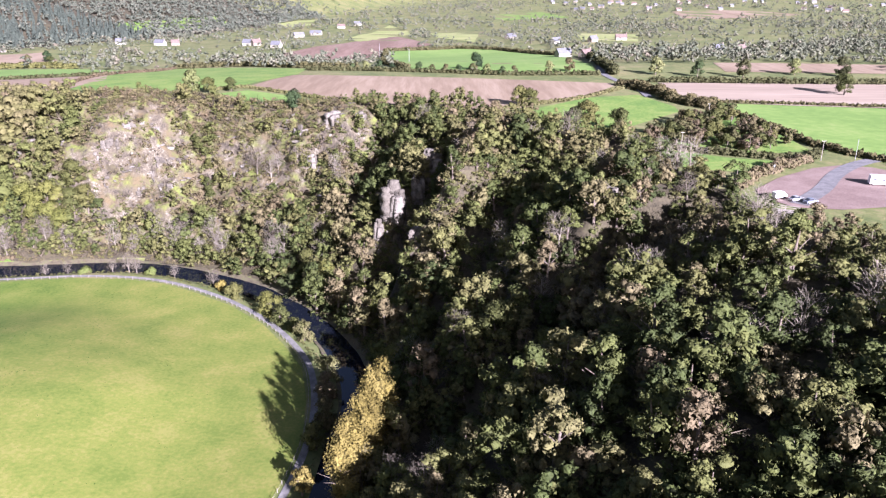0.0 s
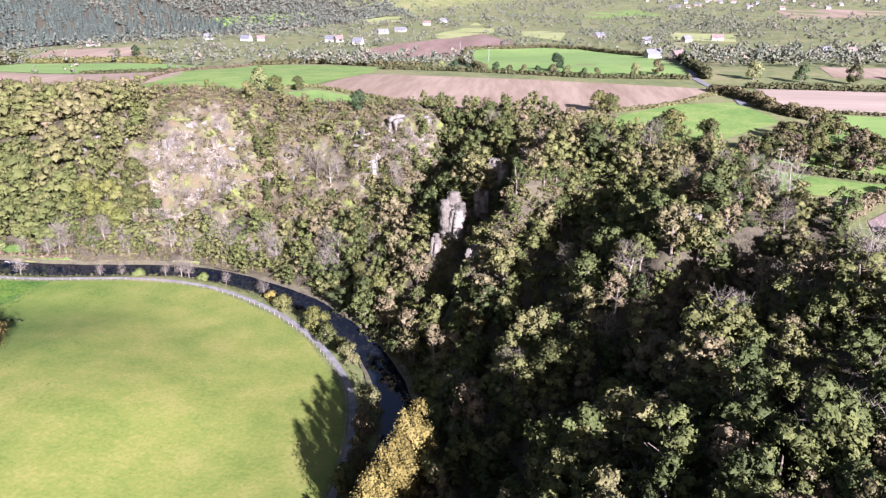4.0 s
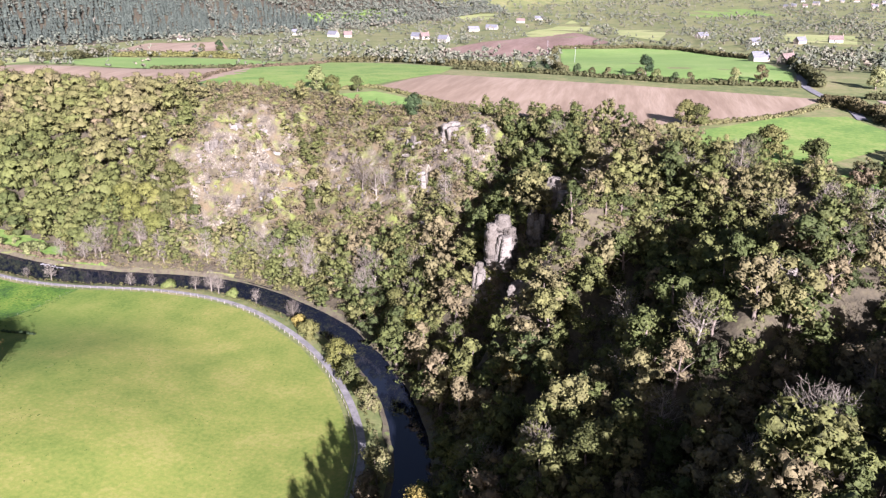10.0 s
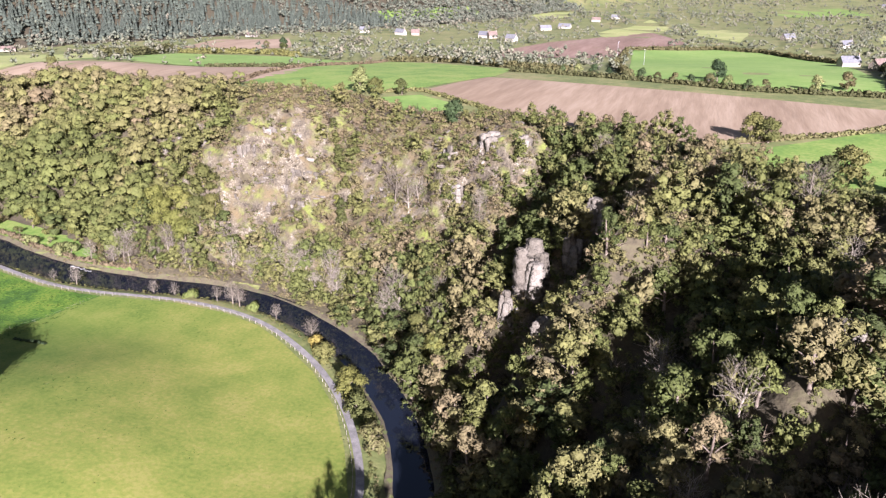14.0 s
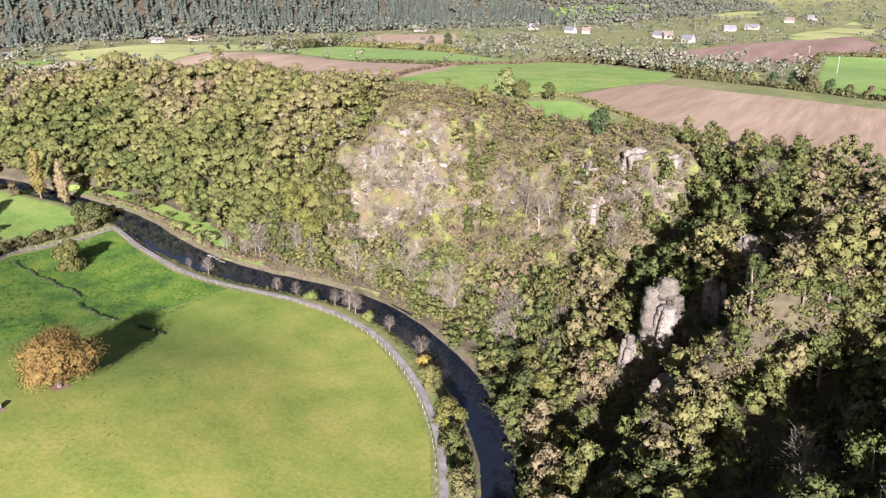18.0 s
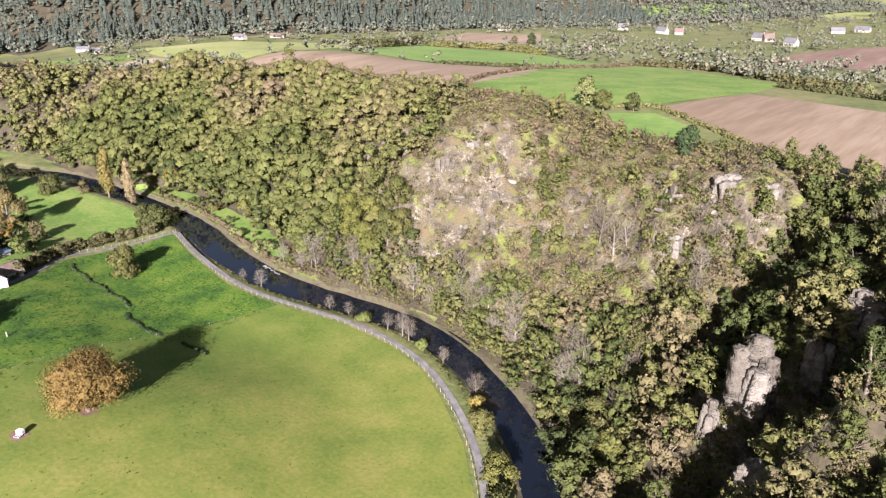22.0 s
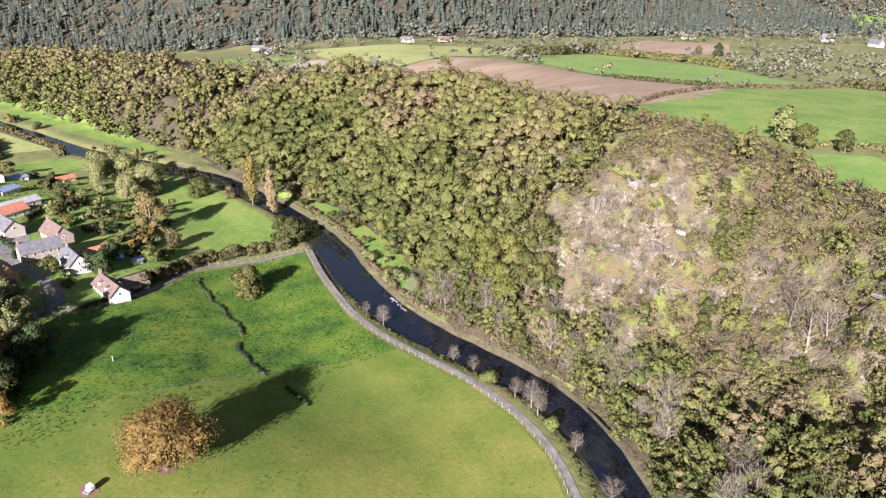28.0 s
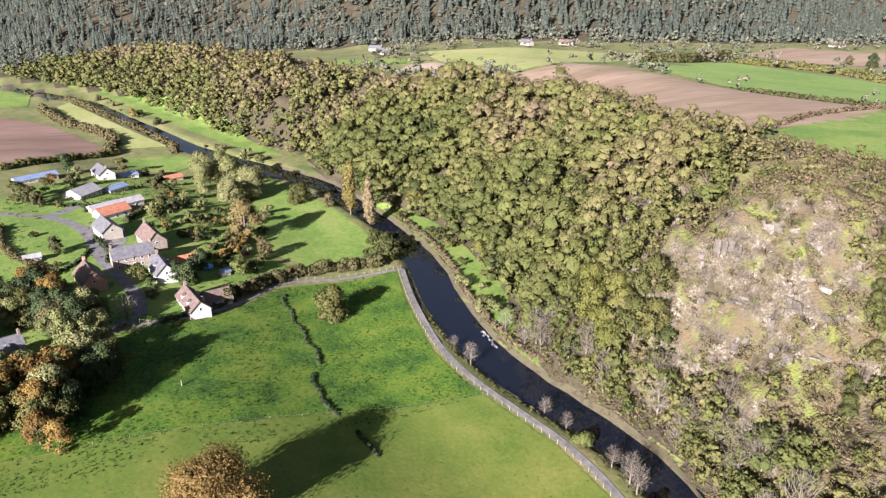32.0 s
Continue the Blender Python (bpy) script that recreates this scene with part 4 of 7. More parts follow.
for k in range(len(bx)):
    x, y = bx[k], by[k]
    tint = 0.42 + 0.18 * patch[k] + rngw.normal() * 0.13 + browner[k] - 0.13 * smooth(-110, -30, x)
    if x > -85 and rngw.uniform() < 0.28:
        tint += 0.34
    elif x <= -180:
        tint = 0.33 + 0.30 * smooth(-0.4, 0.6, bumps(np.array([x]), np.array([y]), 85, 55))[0] * smooth(0.15, 0.55, ub[k]) + rngw.normal() * 0.10 + 0.9 * browner[k]
    s = float(np.clip(1.06 * math.exp(rngw.normal() * 0.26), 0.6, 1.6))
    if 84 < x < 112 and 182 < y < 212:
        shrubs.append((x, y, rngw.uniform(0.7, 1.2), tint))
        continue
    if x > -75 and by[k] < 330:
        for _ in range(2 + int(3.2 * max(0.0, steep[k] - 0.6))):
            shrubs.append((x + rngw.uniform(-2.5, 2.5), y + rngw.uniform(-2.5, 2.5), rngw.uniform(0.5, 1.25), float(np.clip(rngw.normal() * 0.2 + 0.4 + 0.4 * browner[k], 0.05, 0.95))))
    if gully[k] < 2.6 and 0.15 < ub[k] < 0.72:
        for _ in range(3):
            shrubs.append((x + rngw.uniform(-2.4, 2.4), y + rngw.uniform(-2.4, 2.4), rngw.uniform(0.5, 1.2), rngw.uniform(0.1, 0.6)))
        twiggy.append((x, y, rngw.uniform(1.1, 2.2), rngw.uniform(0, 1)))
        continue
    if x > -40 and y < 290 and rngw.uniform() < 0.24:
        for _ in range(4):
            shrubs.append((x + rngw.uniform(-2.2, 2.2), y + rngw.uniform(-2.2, 2.2), rngw.uniform(0.6, 1.4), rngw.uniform(0.1, 0.8)))
        twiggy.append((x, y, rngw.uniform(1.1, 2.3), rngw.uniform(0, 1)))
        continue
    if bare[k]:
        for _ in range(17):
            if rngw.uniform() < 0.8:
                shrubs.append((x + rngw.uniform(-2.4, 2.4), y + rngw.uniform(-2.4, 2.4), rngw.uniform(0.18, 0.75), rngw.choice([0.3, 0.45, 0.8, 0.9, 0.95])))
        for _ in range(4):
            twiggy.append((x + rngw.uniform(-2.4, 2.4), y + rngw.uniform(-2.4, 2.4), rngw.uniform(0.5, 1.3), rngw.uniform(0, 1)))
        continue
    if scrub[k] > rngw.uniform():
        for _ in range(7):
            shrubs.append((x + rngw.uniform(-2.6, 2.6), y + rngw.uniform(-2.6, 2.6), rngw.uniform(0.4, 1.15), np.clip(0.80 + 0.14 * patch[k] + rngw.normal() * 0.14, 0, 1)))
        for _ in range(3):
            twiggy.append((x + rngw.uniform(-2.6, 2.6), y + rngw.uniform(-2.6, 2.6), rngw.uniform(0.8, 1.9), rngw.uniform(0, 1)))
        if rngw.uniform() < 0.42:
            wood.append((x, y, s * rngw.uniform(0.35, 0.7), np.clip(tint + 0.16, 0.25, 0.95)))
        continue
    if ub[k] > 0.8:
        s, tint = s * (0.66 if x > -150 or ub[k] < 0.88 else 0.46), tint + 0.16
    if x < -190:
        s *= 1.16
    if rib[k] < 6:
        s *= 0.75
        if rngw.uniform() < 0.8:
            twiggy.append((x + 1.5, y, s * 2.1, rngw.uniform(0.4, 1)))
    elif x < -180 and ub[k] > 0.35 and rngw.uniform() < 0.3:
        twiggy.append((x, y, s * 2.3, rngw.uniform(0, 0.7)))
    tint = float(np.clip(tint, 0.02, 0.98))
    if x < -430:
        west_wood.append((x, y, s * 1.0, float(np.clip(tint + 0.08, 0, 1))))
    elif near[k] and len(singles) < 300 and rngw.uniform() < 0.5:
        singles.append((x, y, s))
    else:
        wood.append((x, y, s, tint))
        if x > -80 and rngw.uniform() < 0.4:
            twiggy.append((x + 2, y + rngw.uniform(-2, 2), rngw.uniform(1.3, 2.5), rngw.uniform(0, 1)))
        if rngw.uniform() < 0.35:
            shrubs.append((x + 2.4, y + rngw.uniform(-2, 2), rngw.uniform(0.5, 1.1), tint))
for x, y, r in ((6, 254, 11), (-46, 297, 7), (40, 222, 9), (16, 262, 8), (2, 300, 7)):   # brambles over the steep bare places
    for _ in range(int(r * r * 0.75)):
        a, q = rngw.uniform(0, 6.283), r * math.sqrt(rngw.uniform())
        shrubs.append((x + q * math.cos(a), y + q * math.sin(a), rngw.uniform(0.5, 1.3), rngw.uniform(0.3, 0.95)))
for k, (x, y, s) in enumerate(singles):
    crown, trunk = VARIANTS[k % len(VARIANTS)]
    plant("tree", "broadleaved woodland tree turning olive and brown on the bluff", "tree", crown, trunk, x, y, rngw.uniform(0, 360), s, "trees of the wooded bluff")
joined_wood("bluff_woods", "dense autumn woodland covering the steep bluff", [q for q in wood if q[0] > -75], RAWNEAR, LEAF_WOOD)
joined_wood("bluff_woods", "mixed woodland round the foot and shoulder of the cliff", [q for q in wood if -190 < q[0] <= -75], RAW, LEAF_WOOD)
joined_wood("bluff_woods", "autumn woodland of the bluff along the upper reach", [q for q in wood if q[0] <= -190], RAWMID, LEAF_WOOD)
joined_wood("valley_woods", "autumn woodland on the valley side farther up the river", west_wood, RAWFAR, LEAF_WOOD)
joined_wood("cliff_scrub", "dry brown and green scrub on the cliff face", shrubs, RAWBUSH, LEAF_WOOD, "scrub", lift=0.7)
RAWTWIG = []
for k in range(5):
    rng = np.random.RandomState(350 + k)
    a, up = rng.uniform(0, 6.283, 70), rng.uniform(0.35, 1.5, 70)
    d = np.c_[np.cos(a), np.sin(a), up]
    d /= np.linalg.norm(d, axis=1)[:, None]
    s0 = d * rng.uniform(0.0, 0.9, 70)[:, None] * (0.6, 0.6, 1.2)
    e0 = s0 + (d + rng.normal(size=(70, 3)) * 0.3) * rng.uniform(0.7, 1.5, 70)[:, None]
    wv = np.cross(d, rng.normal(size=(70, 3)))
    wv *= 0.035 / np.linalg.norm(wv, axis=1)[:, None]
    RAWTWIG.append((np.stack([s0 - wv, s0 + wv, e0], 1).reshape(-1, 3), np.arange(210).reshape(-1, 3), np.repeat(d * 0.6 + (0, 0, 0.4), 3, 0)))
joined_wood("leafless_scrub", "leafless grey-brown thorn scrub and saplings", twiggy, RAWTWIG, LEAF_TWIG, "scrub", 6, 0.6)

# far woods, hedgerows and scattered trees of the open country
rngf = np.random.RandomState(31)
r, a = 560 + 2300 * rngf.uniform(0, 1, 16000) ** 1.15, rngf.uniform(-0.95, 0.66, 16000)
x, y = r * np.sin(a), r * np.cos(a)
row = (np.abs(np.sin(x * 0.013 + 2.0 * np.sin(y * 0.004))) < 0.22) | (np.abs(np.sin(y * 0.017 + 1.4 * np.sin(x * 0.006))) < 0.25)
clump = bumps(x, y, 260, 8) > -0.06
keep = row | clump | (rngf.uniform(size=len(x)) < 0.10)
for _, _, _, poly in FIELDS:
    keep &= ~inside(x, y, poly)
_, hillside, _ = line_distance(x, y, HILL)
_, rside, _ = line_distance(x, y, RIM)
keep &= ((hillside < 0) | (y > 1600)) & (rside > 0)
far = np.c_[x, y, rngf.uniform(0.55, 1.2, len(x)) * np.where(r > 1300, 1.2, 1.0), np.clip(0.45 + rngf.normal(size=len(x)) * 0.22, 0, 1)][keep]
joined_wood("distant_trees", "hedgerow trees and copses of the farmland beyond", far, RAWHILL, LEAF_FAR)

# the wooded hill: broadleaved below, conifers above
CONE = []
for k in range(4):
    rng = np.random.RandomState(400 + k)
    pcs = []
    for lvl in range(4):
        z, r = 1.5 + 3.2 * lvl, 3.2 * (1 - lvl / 4.6)
        a = np.linspace(0, 6.283, 7)[:-1] + rng.uniform(0, 1)
        ring = np.c_[np.cos(a) * r * rng.uniform(0.7, 1.2, 6), np.sin(a) * r * rng.uniform(0.7, 1.2, 6), np.full(6, z) + rng.uniform(-0.5, 0.4, 6)]
        pcs.append((np.vstack([ring, [(0, 0, z + 4.0)]]), np.array([(s, (s + 1) % 6, 6) for s in range(6)])))
    cv, cf = merge(pcs)
    cn = cv * (1, 1, 0) / 3 + (0, 0, 1.1)
    CONE.append((cv, cf, cn / np.linalg.norm(cn, axis=1)[:, None]))
base = dense(HILL[1:9], 2.0)
pick = base[rngf.randint(len(base), size=11500)]
off = 300 * rngf.uniform(0, 1, 11500) ** 1.2
x, y = pick[:, 0] - 0.85 * off + rngf.uniform(-8, 8, 11500), pick[:, 1] + 0.55 * off + rngf.uniform(-8, 8, 11500)
_, hillside, _ = line_distance(x, y, HILL)
conifer = (bumps(x, y, 230, 17) + 0.5 * rngf.normal(size=11500) > -0.75) & (off > 8) & (y < 1150)
ok = hillside > 0
cones = np.c_[x, y, rngf.uniform(0.7, 1.2, 11500), rngf.uniform(0, 1, 11500)][ok & conifer]
leafy = np.c_[x, y, rngf.uniform(0.9, 1.5, 11500), np.clip(0.4 + rngf.normal(size=11500) * 0.2, 0, 1)][ok & ~conifer]
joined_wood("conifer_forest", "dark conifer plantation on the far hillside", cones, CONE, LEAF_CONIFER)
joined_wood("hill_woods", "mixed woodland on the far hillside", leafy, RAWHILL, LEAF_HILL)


# ---- the valley floor: solitary trees, hedges, bank growth, fences ----
def big_tree(name, label, x, y, h, r, mat, seed, cards=700, size=0.55, clumps=18, base=0.22, trunk_r=None, sink=0.0, crown_label="", squash=0.85, group=""):
    crown, trunk = tree_meshes(name, seed, h, r, cards, size, mat, clumps, base, squash, trunk_r)
    return plant(name, label, "tree", crown, trunk, x, y, seed * 37 % 360, 1.0, group, sink, crown_label)


def column_tree(name, label, x, y, h, r, mat, seed, cards=3200, size=0.48):
    """A narrow upright poplar."""
    rng = np.random.RandomState(seed)
    z = np.linspace(0.1, 0.97, 26)
    wide = np.sin(np.pi * np.clip(0.16 + 0.8 * z, 0, 1)) ** 0.7
    a = rng.uniform(0, 6.283, 26)
    c = np.c_[np.cos(a) * r * 0.4 * wide, np.sin(a) * r * 0.4 * wide, z * h]
    rad = r * 0.68 * wide * rng.uniform(0.75, 1.1, 26)
    v, f, nm = leaf_cards(rng, c, rad, cards, size * 0.9, squash=1.5, core=0.7)
    tv, tf = merge(trunk_pieces(rng, h, 0.35, 6))
    return plant(name, label, "tree", mesh_of("crown", v, f, mat, normals=nm), mesh_of("trunk", tv, tf, BARK), x, y)


def fine_twigs(rng, h, r, n):
    """Thin flat twig ends that fill an airy, rounded leafless crown."""
    a, z = rng.uniform(0, 6.283, n), rng.uniform(0.28, 0.95, n)
    q = r * 0.8 * np.sqrt(rng.uniform(0.02, 1, n)) * np.sqrt(np.clip(1.05 - ((z - 0.5) / 0.52) ** 2, 0.05, 1))
    s = np.c_[np.cos(a) * q, np.sin(a) * q, z * h * 0.92]
    d = s * (0.8, 0.8, 0) / r + np.array([0, 0, 0.75]) + rng.normal(size=(n, 3)) * 0.35
    e = s + d / np.linalg.norm(d, axis=1)[:, None] * rng.uniform(0.6, 1.7, n)[:, None]
    w = np.cross(d, rng.normal(size=(n, 3)))
    w *= 0.022 / np.linalg.norm(w, axis=1)[:, None]
    return [(np.stack([s - w, s + w, e + w * 0.5, e - w * 0.5], 1).reshape(-1, 3), np.arange(4 * n).reshape(-1, 4))]


def bare_tree_meshes(seed, h, r, n=70, leaves=0, mat=None, thick=0.05):
    rng = np.random.RandomState(seed)
    tv, tf = merge(trunk_pieces(rng, h, 0.02 * h + 0.06, 7))
    wv, wf = merge(twig_pieces(rng, h, r, n, thick) + fine_twigs(rng, h, r, 330))
    return mesh_of("branchwork", wv, wf, PALE_TWIG), mesh_of("trunk", tv, tf, PALE_TWIG)


def hedge(label, line, h, w, mat, seed, size=0.5, per=7.0, name="hedge", uneven=0.35):
    """A row of foliage clumps along a line: one grown-together hedge."""
    rng = np.random.RandomState(seed)
    pts = dense(rounded(line, 1), max(0.8, w * 0.4))
    n = len(pts)
    k = rng.uniform(1 - uneven, 1 + uneven, n)
    off = rng.uniform(-0.25, 0.25, (n, 2)) * w
    xy = pts[:, :2] + off
    z = height(xy[:, 0], xy[:, 1])
    c = np.concatenate([np.c_[xy, z + h * k * q] for q in (0.28, 0.66)])
    rad = np.concatenate([0.55 * w * rng.uniform(0.7, 1.15, n), 0.42 * w * rng.uniform(0.7, 1.15, n)])
    length = np.linalg.norm(np.diff(pts[:, :2], axis=0), axis=1).sum()
    v, f, nm = leaf_cards(rng, c, rad, int(length * per * 1.7), size, squash=max(0.6, min(1.3, 0.55 * h / w)))
    return tagged(new(name, mesh_of(name, v, f, mat, normals=nm)), label, "hedge")


big_tree("oak_tree", "broad solitary oak with rust-brown leaves in the meadow", -152, 197.5, 15.0, 9.8, LEAF_OAK, 51, 14000, 0.26, 80, 0.22, 0.62)
for k, (x, y, h, r) in enumerate([(-15, 165, 25, 4.6), (-17, 159.5, 27, 5.0), (-18.5, 154, 26.5, 5.0), (-20, 148, 26.5, 5.0), (-22, 142, 25.5, 4.6)]):
    column_tree("poplar_tree", "tall pale golden-yellow poplar in the row on the river bank", x, y, h, r, LEAF_YELLOW, 152 + k, 4200, 0.26)
big_tree("poplar_tree", "small yellow poplar sapling by the path", -33.5, 148, 9, 3, LEAF_YELLOW, 53, 1000, 0.4, 12, 0.15)
column_tree("poplar_tree", "slender golden column poplar at the water's edge", -342, 303.5, 26, 3.6, leaf("gold_poplar_leaves", (0.140, 0.118, 0.034), (0.180, 0.150, 0.046), (0.225, 0.188, 0.064)), 54)
column_tree("poplar_tree", "slender brownish column poplar at the water's edge", -326.5, 306.5, 23, 3.0, leaf("tan_poplar_leaves", (0.130, 0.102, 0.050), (0.165, 0.132, 0.066), (0.205, 0.168, 0.088)), 55)
big_tree("round_tree", "dense round olive-green tree in the pasture corner", -242.5, 257, 12, 6.2, LEAF_OLIVE, 56, 4200, 0.42, 30, 0.0)
big_tree("lime_tree", "pale yellow-brown conical tree beside the gardens", -324, 249, 18, 6.6, leaf("tan_lime_leaves", (0.110, 0.092, 0.034), (0.145, 0.120, 0.046), (0.185, 0.152, 0.062)), 57, 5200, 0.46, 32, 0.03)
for k, (x, y, h, r) in enumerate([(-408, 250, 21, 7.5), (-398, 262, 20, 8), (-386, 268, 17, 7), (-420, 262, 19, 6.5), (-378, 256, 14, 6)]):
    big_tree("willow_tree", "large pale green-yellow willow near the river", x, y, h, r, LEAF_PALE, 60 + k, 9000, 0.38, 30, 0.06, group="willows")
big_tree("round_tree", "wide olive bush-like tree on the river bank", -370, 287, 9.5, 6.5, LEAF_OLIVE, 66, 3200, 0.46, 24, 0.0)
big_tree("round_tree", "small reddish-brown bushy tree by the river", -357, 298, 6.5, 3.4, LEAF_HEDGE, 67, 1500, 0.4, 14, 0.0)

# hedges and thickets
hedge("tall mixed hedge, olive and brown, along the gravel track", [(-262, 226), (-272, 240), (-281, 254), (-282, 266), (-281, 276), (-277, 290)], 4.2, 5.0, LEAF_HEDGE, 70, 0.5, 46)
hedge("bushy thicket of alder where hedge meets river", [(-284, 288), (-280, 296), (-288, 299), (-300, 297)], 6.5, 6.0, LEAF_OLIVE, 71, 0.55, 60)
hedge("clipped dark green garden hedge behind the track", [(-250, 204), (-254, 214), (-258, 224), (-268, 236)], 1.5, 1.6, LEAF_DARK, 72, 0.3, 34)
hedge("scrubby hedge between paddocks in the valley", [(-515, 215), (-560, 226), (-620, 196), (-690, 186)], 4.5, 6, LEAF_HEDGE, 73, 0.8, 20)
hedge("scrubby hedge beside the far meadow", [(-500, 252), (-530, 253), (-600, 240), (-660, 222), (-730, 205)], 4, 5, LEAF_HEDGE, 74, 0.8, 18)
hedge("low sedge and willow fringe on the outer bank", [(-325, 322), (-290, 320), (-262, 315), (-238, 307), (-206, 301), (-184, 302)], 1.6, 2.4, LEAF_SCRUB, 77, 0.45, 10, "reed_fringe")

# growth between path and water
rngb = np.random.RandomState(81)
BARE = [bare_tree_meshes(500 + k, 8 + k, 2.8 + 0.3 * k, 40, thick=0.035) for k in range(3)]
for x, y, s in [(-195, 283, 0.85), (-164, 288.5, 0.7), (-155, 288.8, 0.6), (-136, 288, 0.7), (-129, 287.5, 1.1), (-125.5, 286.5, 1.0), (-91, 276, 1.0), (-109, 283.5, 0.65), (-207, 284, 0.5)]:
    tw, tr = BARE[rngb.randint(3)]
    ob = thing("bare_tree", "small leafless pale grey tree on the river bank", "tree", pose(x, y, ground_z(x, y) - 0.1, 0, 0, rngb.uniform(0, 360)) @ Matrix.Diagonal((s, s, s, 1)), "bare trees of the bank")
    part("trunk", tr, None, ob)
    part("branchwork", tw, None, ob)
for k, (x, y, h, r, mat, lab) in enumerate([(-80, 263.5, 5.2, 2.8, LEAF_OLIVE, "dark green bank bush"), (-62.5, 246.5, 8.0, 3.6, leaf("lime_green_leaves", (0.088, 0.092, 0.022), (0.115, 0.114, 0.029), (0.146, 0.138, 0.040)), "yellow-green alder"),
                                             (-57, 240, 6.5, 3.0, LEAF_OLIVE, "olive alder tree"), (-46.5, 227, 6.5, 2.8, LEAF_SCRUB, "brownish half-bare willow"), (-51.5, 234, 4.5, 2.0, LEAF_OLIVE, "green willow bush"),
                                             (-34, 197, 9.0, 3.2, LEAF_SCRUB, "brownish half-bare willow"), (-33.5, 190, 7.5, 2.8, LEAF_SCRUB, "brownish half-bare willow"), (-32.5, 176, 8.5, 3.2, LEAF_HEDGE, "brown alder"),
                                             (-33, 166, 6.5, 3.0, LEAF_OLIVE, "green alder"), (-86, 270, 3.0, 1.8, leaf("yellow_bank_leaves", (0.14, 0.112, 0.025), (0.175, 0.142, 0.034), (0.21, 0.172, 0.050)), "yellow bank shrub"), (-119, 285, 2.6, 1.8, LEAF_GRASSY, "green bank shrub"), (-148, 288.5, 1.8, 2.4, LEAF_GRASSY, "low green bank shrub")]):
    big_tree("bank_tree", lab + " between path and river", x, y, h * 1.15, r * 1.3, mat, 90 + k, 1500, 0.38, 16, 0.04)
tufts = [(a, b, rngb.uniform(0.22, 0.5), rngb.uniform(0.3, 0.8)) for a, b in zip(*(lambda p: (p[:, 0] + rngb.uniform(-0.9, 0.9, len(p)), p[:, 1] + rngb.uniform(-0.9, 0.9, len(p))))(dense([(-268, 298), (-247, 292.5), (-226, 286.2), (-205, 282), (-186, 282), (-166, 285), (-148, 287.3), (-128, 286.5), (-109.5, 281.6), (-92.5, 272.8), (-75.5, 260.2), (-59.2, 243.8), (-48, 228.5), (-39, 212), (-34.2, 194), (-32, 175), (-32.5, 160)], 1.1)))]
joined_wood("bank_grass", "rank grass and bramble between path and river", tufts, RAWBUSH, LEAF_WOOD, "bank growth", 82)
north = dense([(-330, 319.5), (-290, 318), (-262, 313.6), (-238, 305.6), (-206, 299.4), (-184, 300), (-155, 303), (-132, 304.2), (-110, 298.6), (-89, 289.5), (-68, 276.5), (-49.5, 257.5), (-36.5, 240), (-23, 213), (-19, 192)], 1.6)
fringe = [(x + rngb.uniform(-2.5, 2.5), y + rngb.uniform(-0.4, 3.4), rngb.uniform(0.15, 0.75), rngb.uniform(0.3, 0.95)) for x, y in north if rngb.uniform() < 0.62]
fringe += [(x + rngb.uniform(-1, 3), y + rngb.uniform(2, 8), rngb.uniform(0.6, 1.4), rngb.uniform(0.35, 0.95)) for x, y in north if x > -190]
fringe += [(x + rngb.uniform(-1, 4), y + rngb.uniform(1.5, 13), rngb.uniform(0.4, 1.25), rngb.uniform(0.5, 0.95)) for x, y in north if -205 < x < -60 for _ in range(5)]
fringe += [(x + rngb.uniform(-2, 2), y + rngb.uniform(-1.2, 3.5), rngb.uniform(0.10, 0.36), rngb.uniform(0.7, 0.97)) for x, y in north for _ in range(4)]
joined_wood("leafless_scrub", "pale leafless saplings and thorn along the river's outer bank", [(x + rngb.uniform(-1, 4), y + rngb.uniform(2, 13), rngb.uniform(0.9, 2.2), rngb.uniform(0.3, 1)) for x, y in north if -205 < x < -60 for _ in range(3)], RAWTWIG, LEAF_TWIG, "scrub", 86)
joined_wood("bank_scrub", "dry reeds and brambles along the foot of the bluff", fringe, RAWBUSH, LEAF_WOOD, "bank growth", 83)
for k in range(34):
    q = rngb.uniform(0, 1)
    p = north[int((0.30 + 0.45 * q) * (len(north) - 1))]
    x, y = p[0] + rngb.uniform(0, 6), p[1] + rngb.uniform(2, 11)
    tw, tr = BARE[k % 3]
    s = rngb.uniform(0.8, 1.5)
    ob = thing("bare_tree", "tall leafless grey tree at the foot of the bluff", "tree", pose(x, y, ground_z(x, y) - 0.3, 0, 0, rngb.uniform(0, 360)) @ Matrix.Diagonal((s, s, s * 1.15, 1)), "bare trees below the cliff")
    part("trunk", tr, None, ob)
    part("branchwork", tw, None, ob)

# coarse tufts that stay darker in the grazed grass
RAWTUFT = []
for k in range(4):
    rng = np.random.RandomState(345 + k)
    RAWTUFT.append(leaf_cards(rng, rng.uniform(-0.6, 0.6, (5, 3)) * (1, 1, 0) + (0, 0, 0.10), np.full(5, 0.28), 8, 0.24, up=0.8, squash=0.9, hull=None))
gxx, gyy = rngb.uniform(-270, -40, 34000), rngb.uniform(145, 294, 34000)
dist, sideg, wg = line_distance(gxx, gyy, RIVER)
okg = (sideg < 0) & (dist - wg > 8) & (bumps(gxx, gyy, 22, 41) + 0.6 * rngb.normal(size=34000) > -0.1) & ~((gxx > -178) & (rngb.uniform(size=34000) < np.where(gxx > -115, 0.85, 0.55))) & ~inside(gxx, gyy, [(-262, 192), (-252, 225), (-276, 250), (-282, 180)])
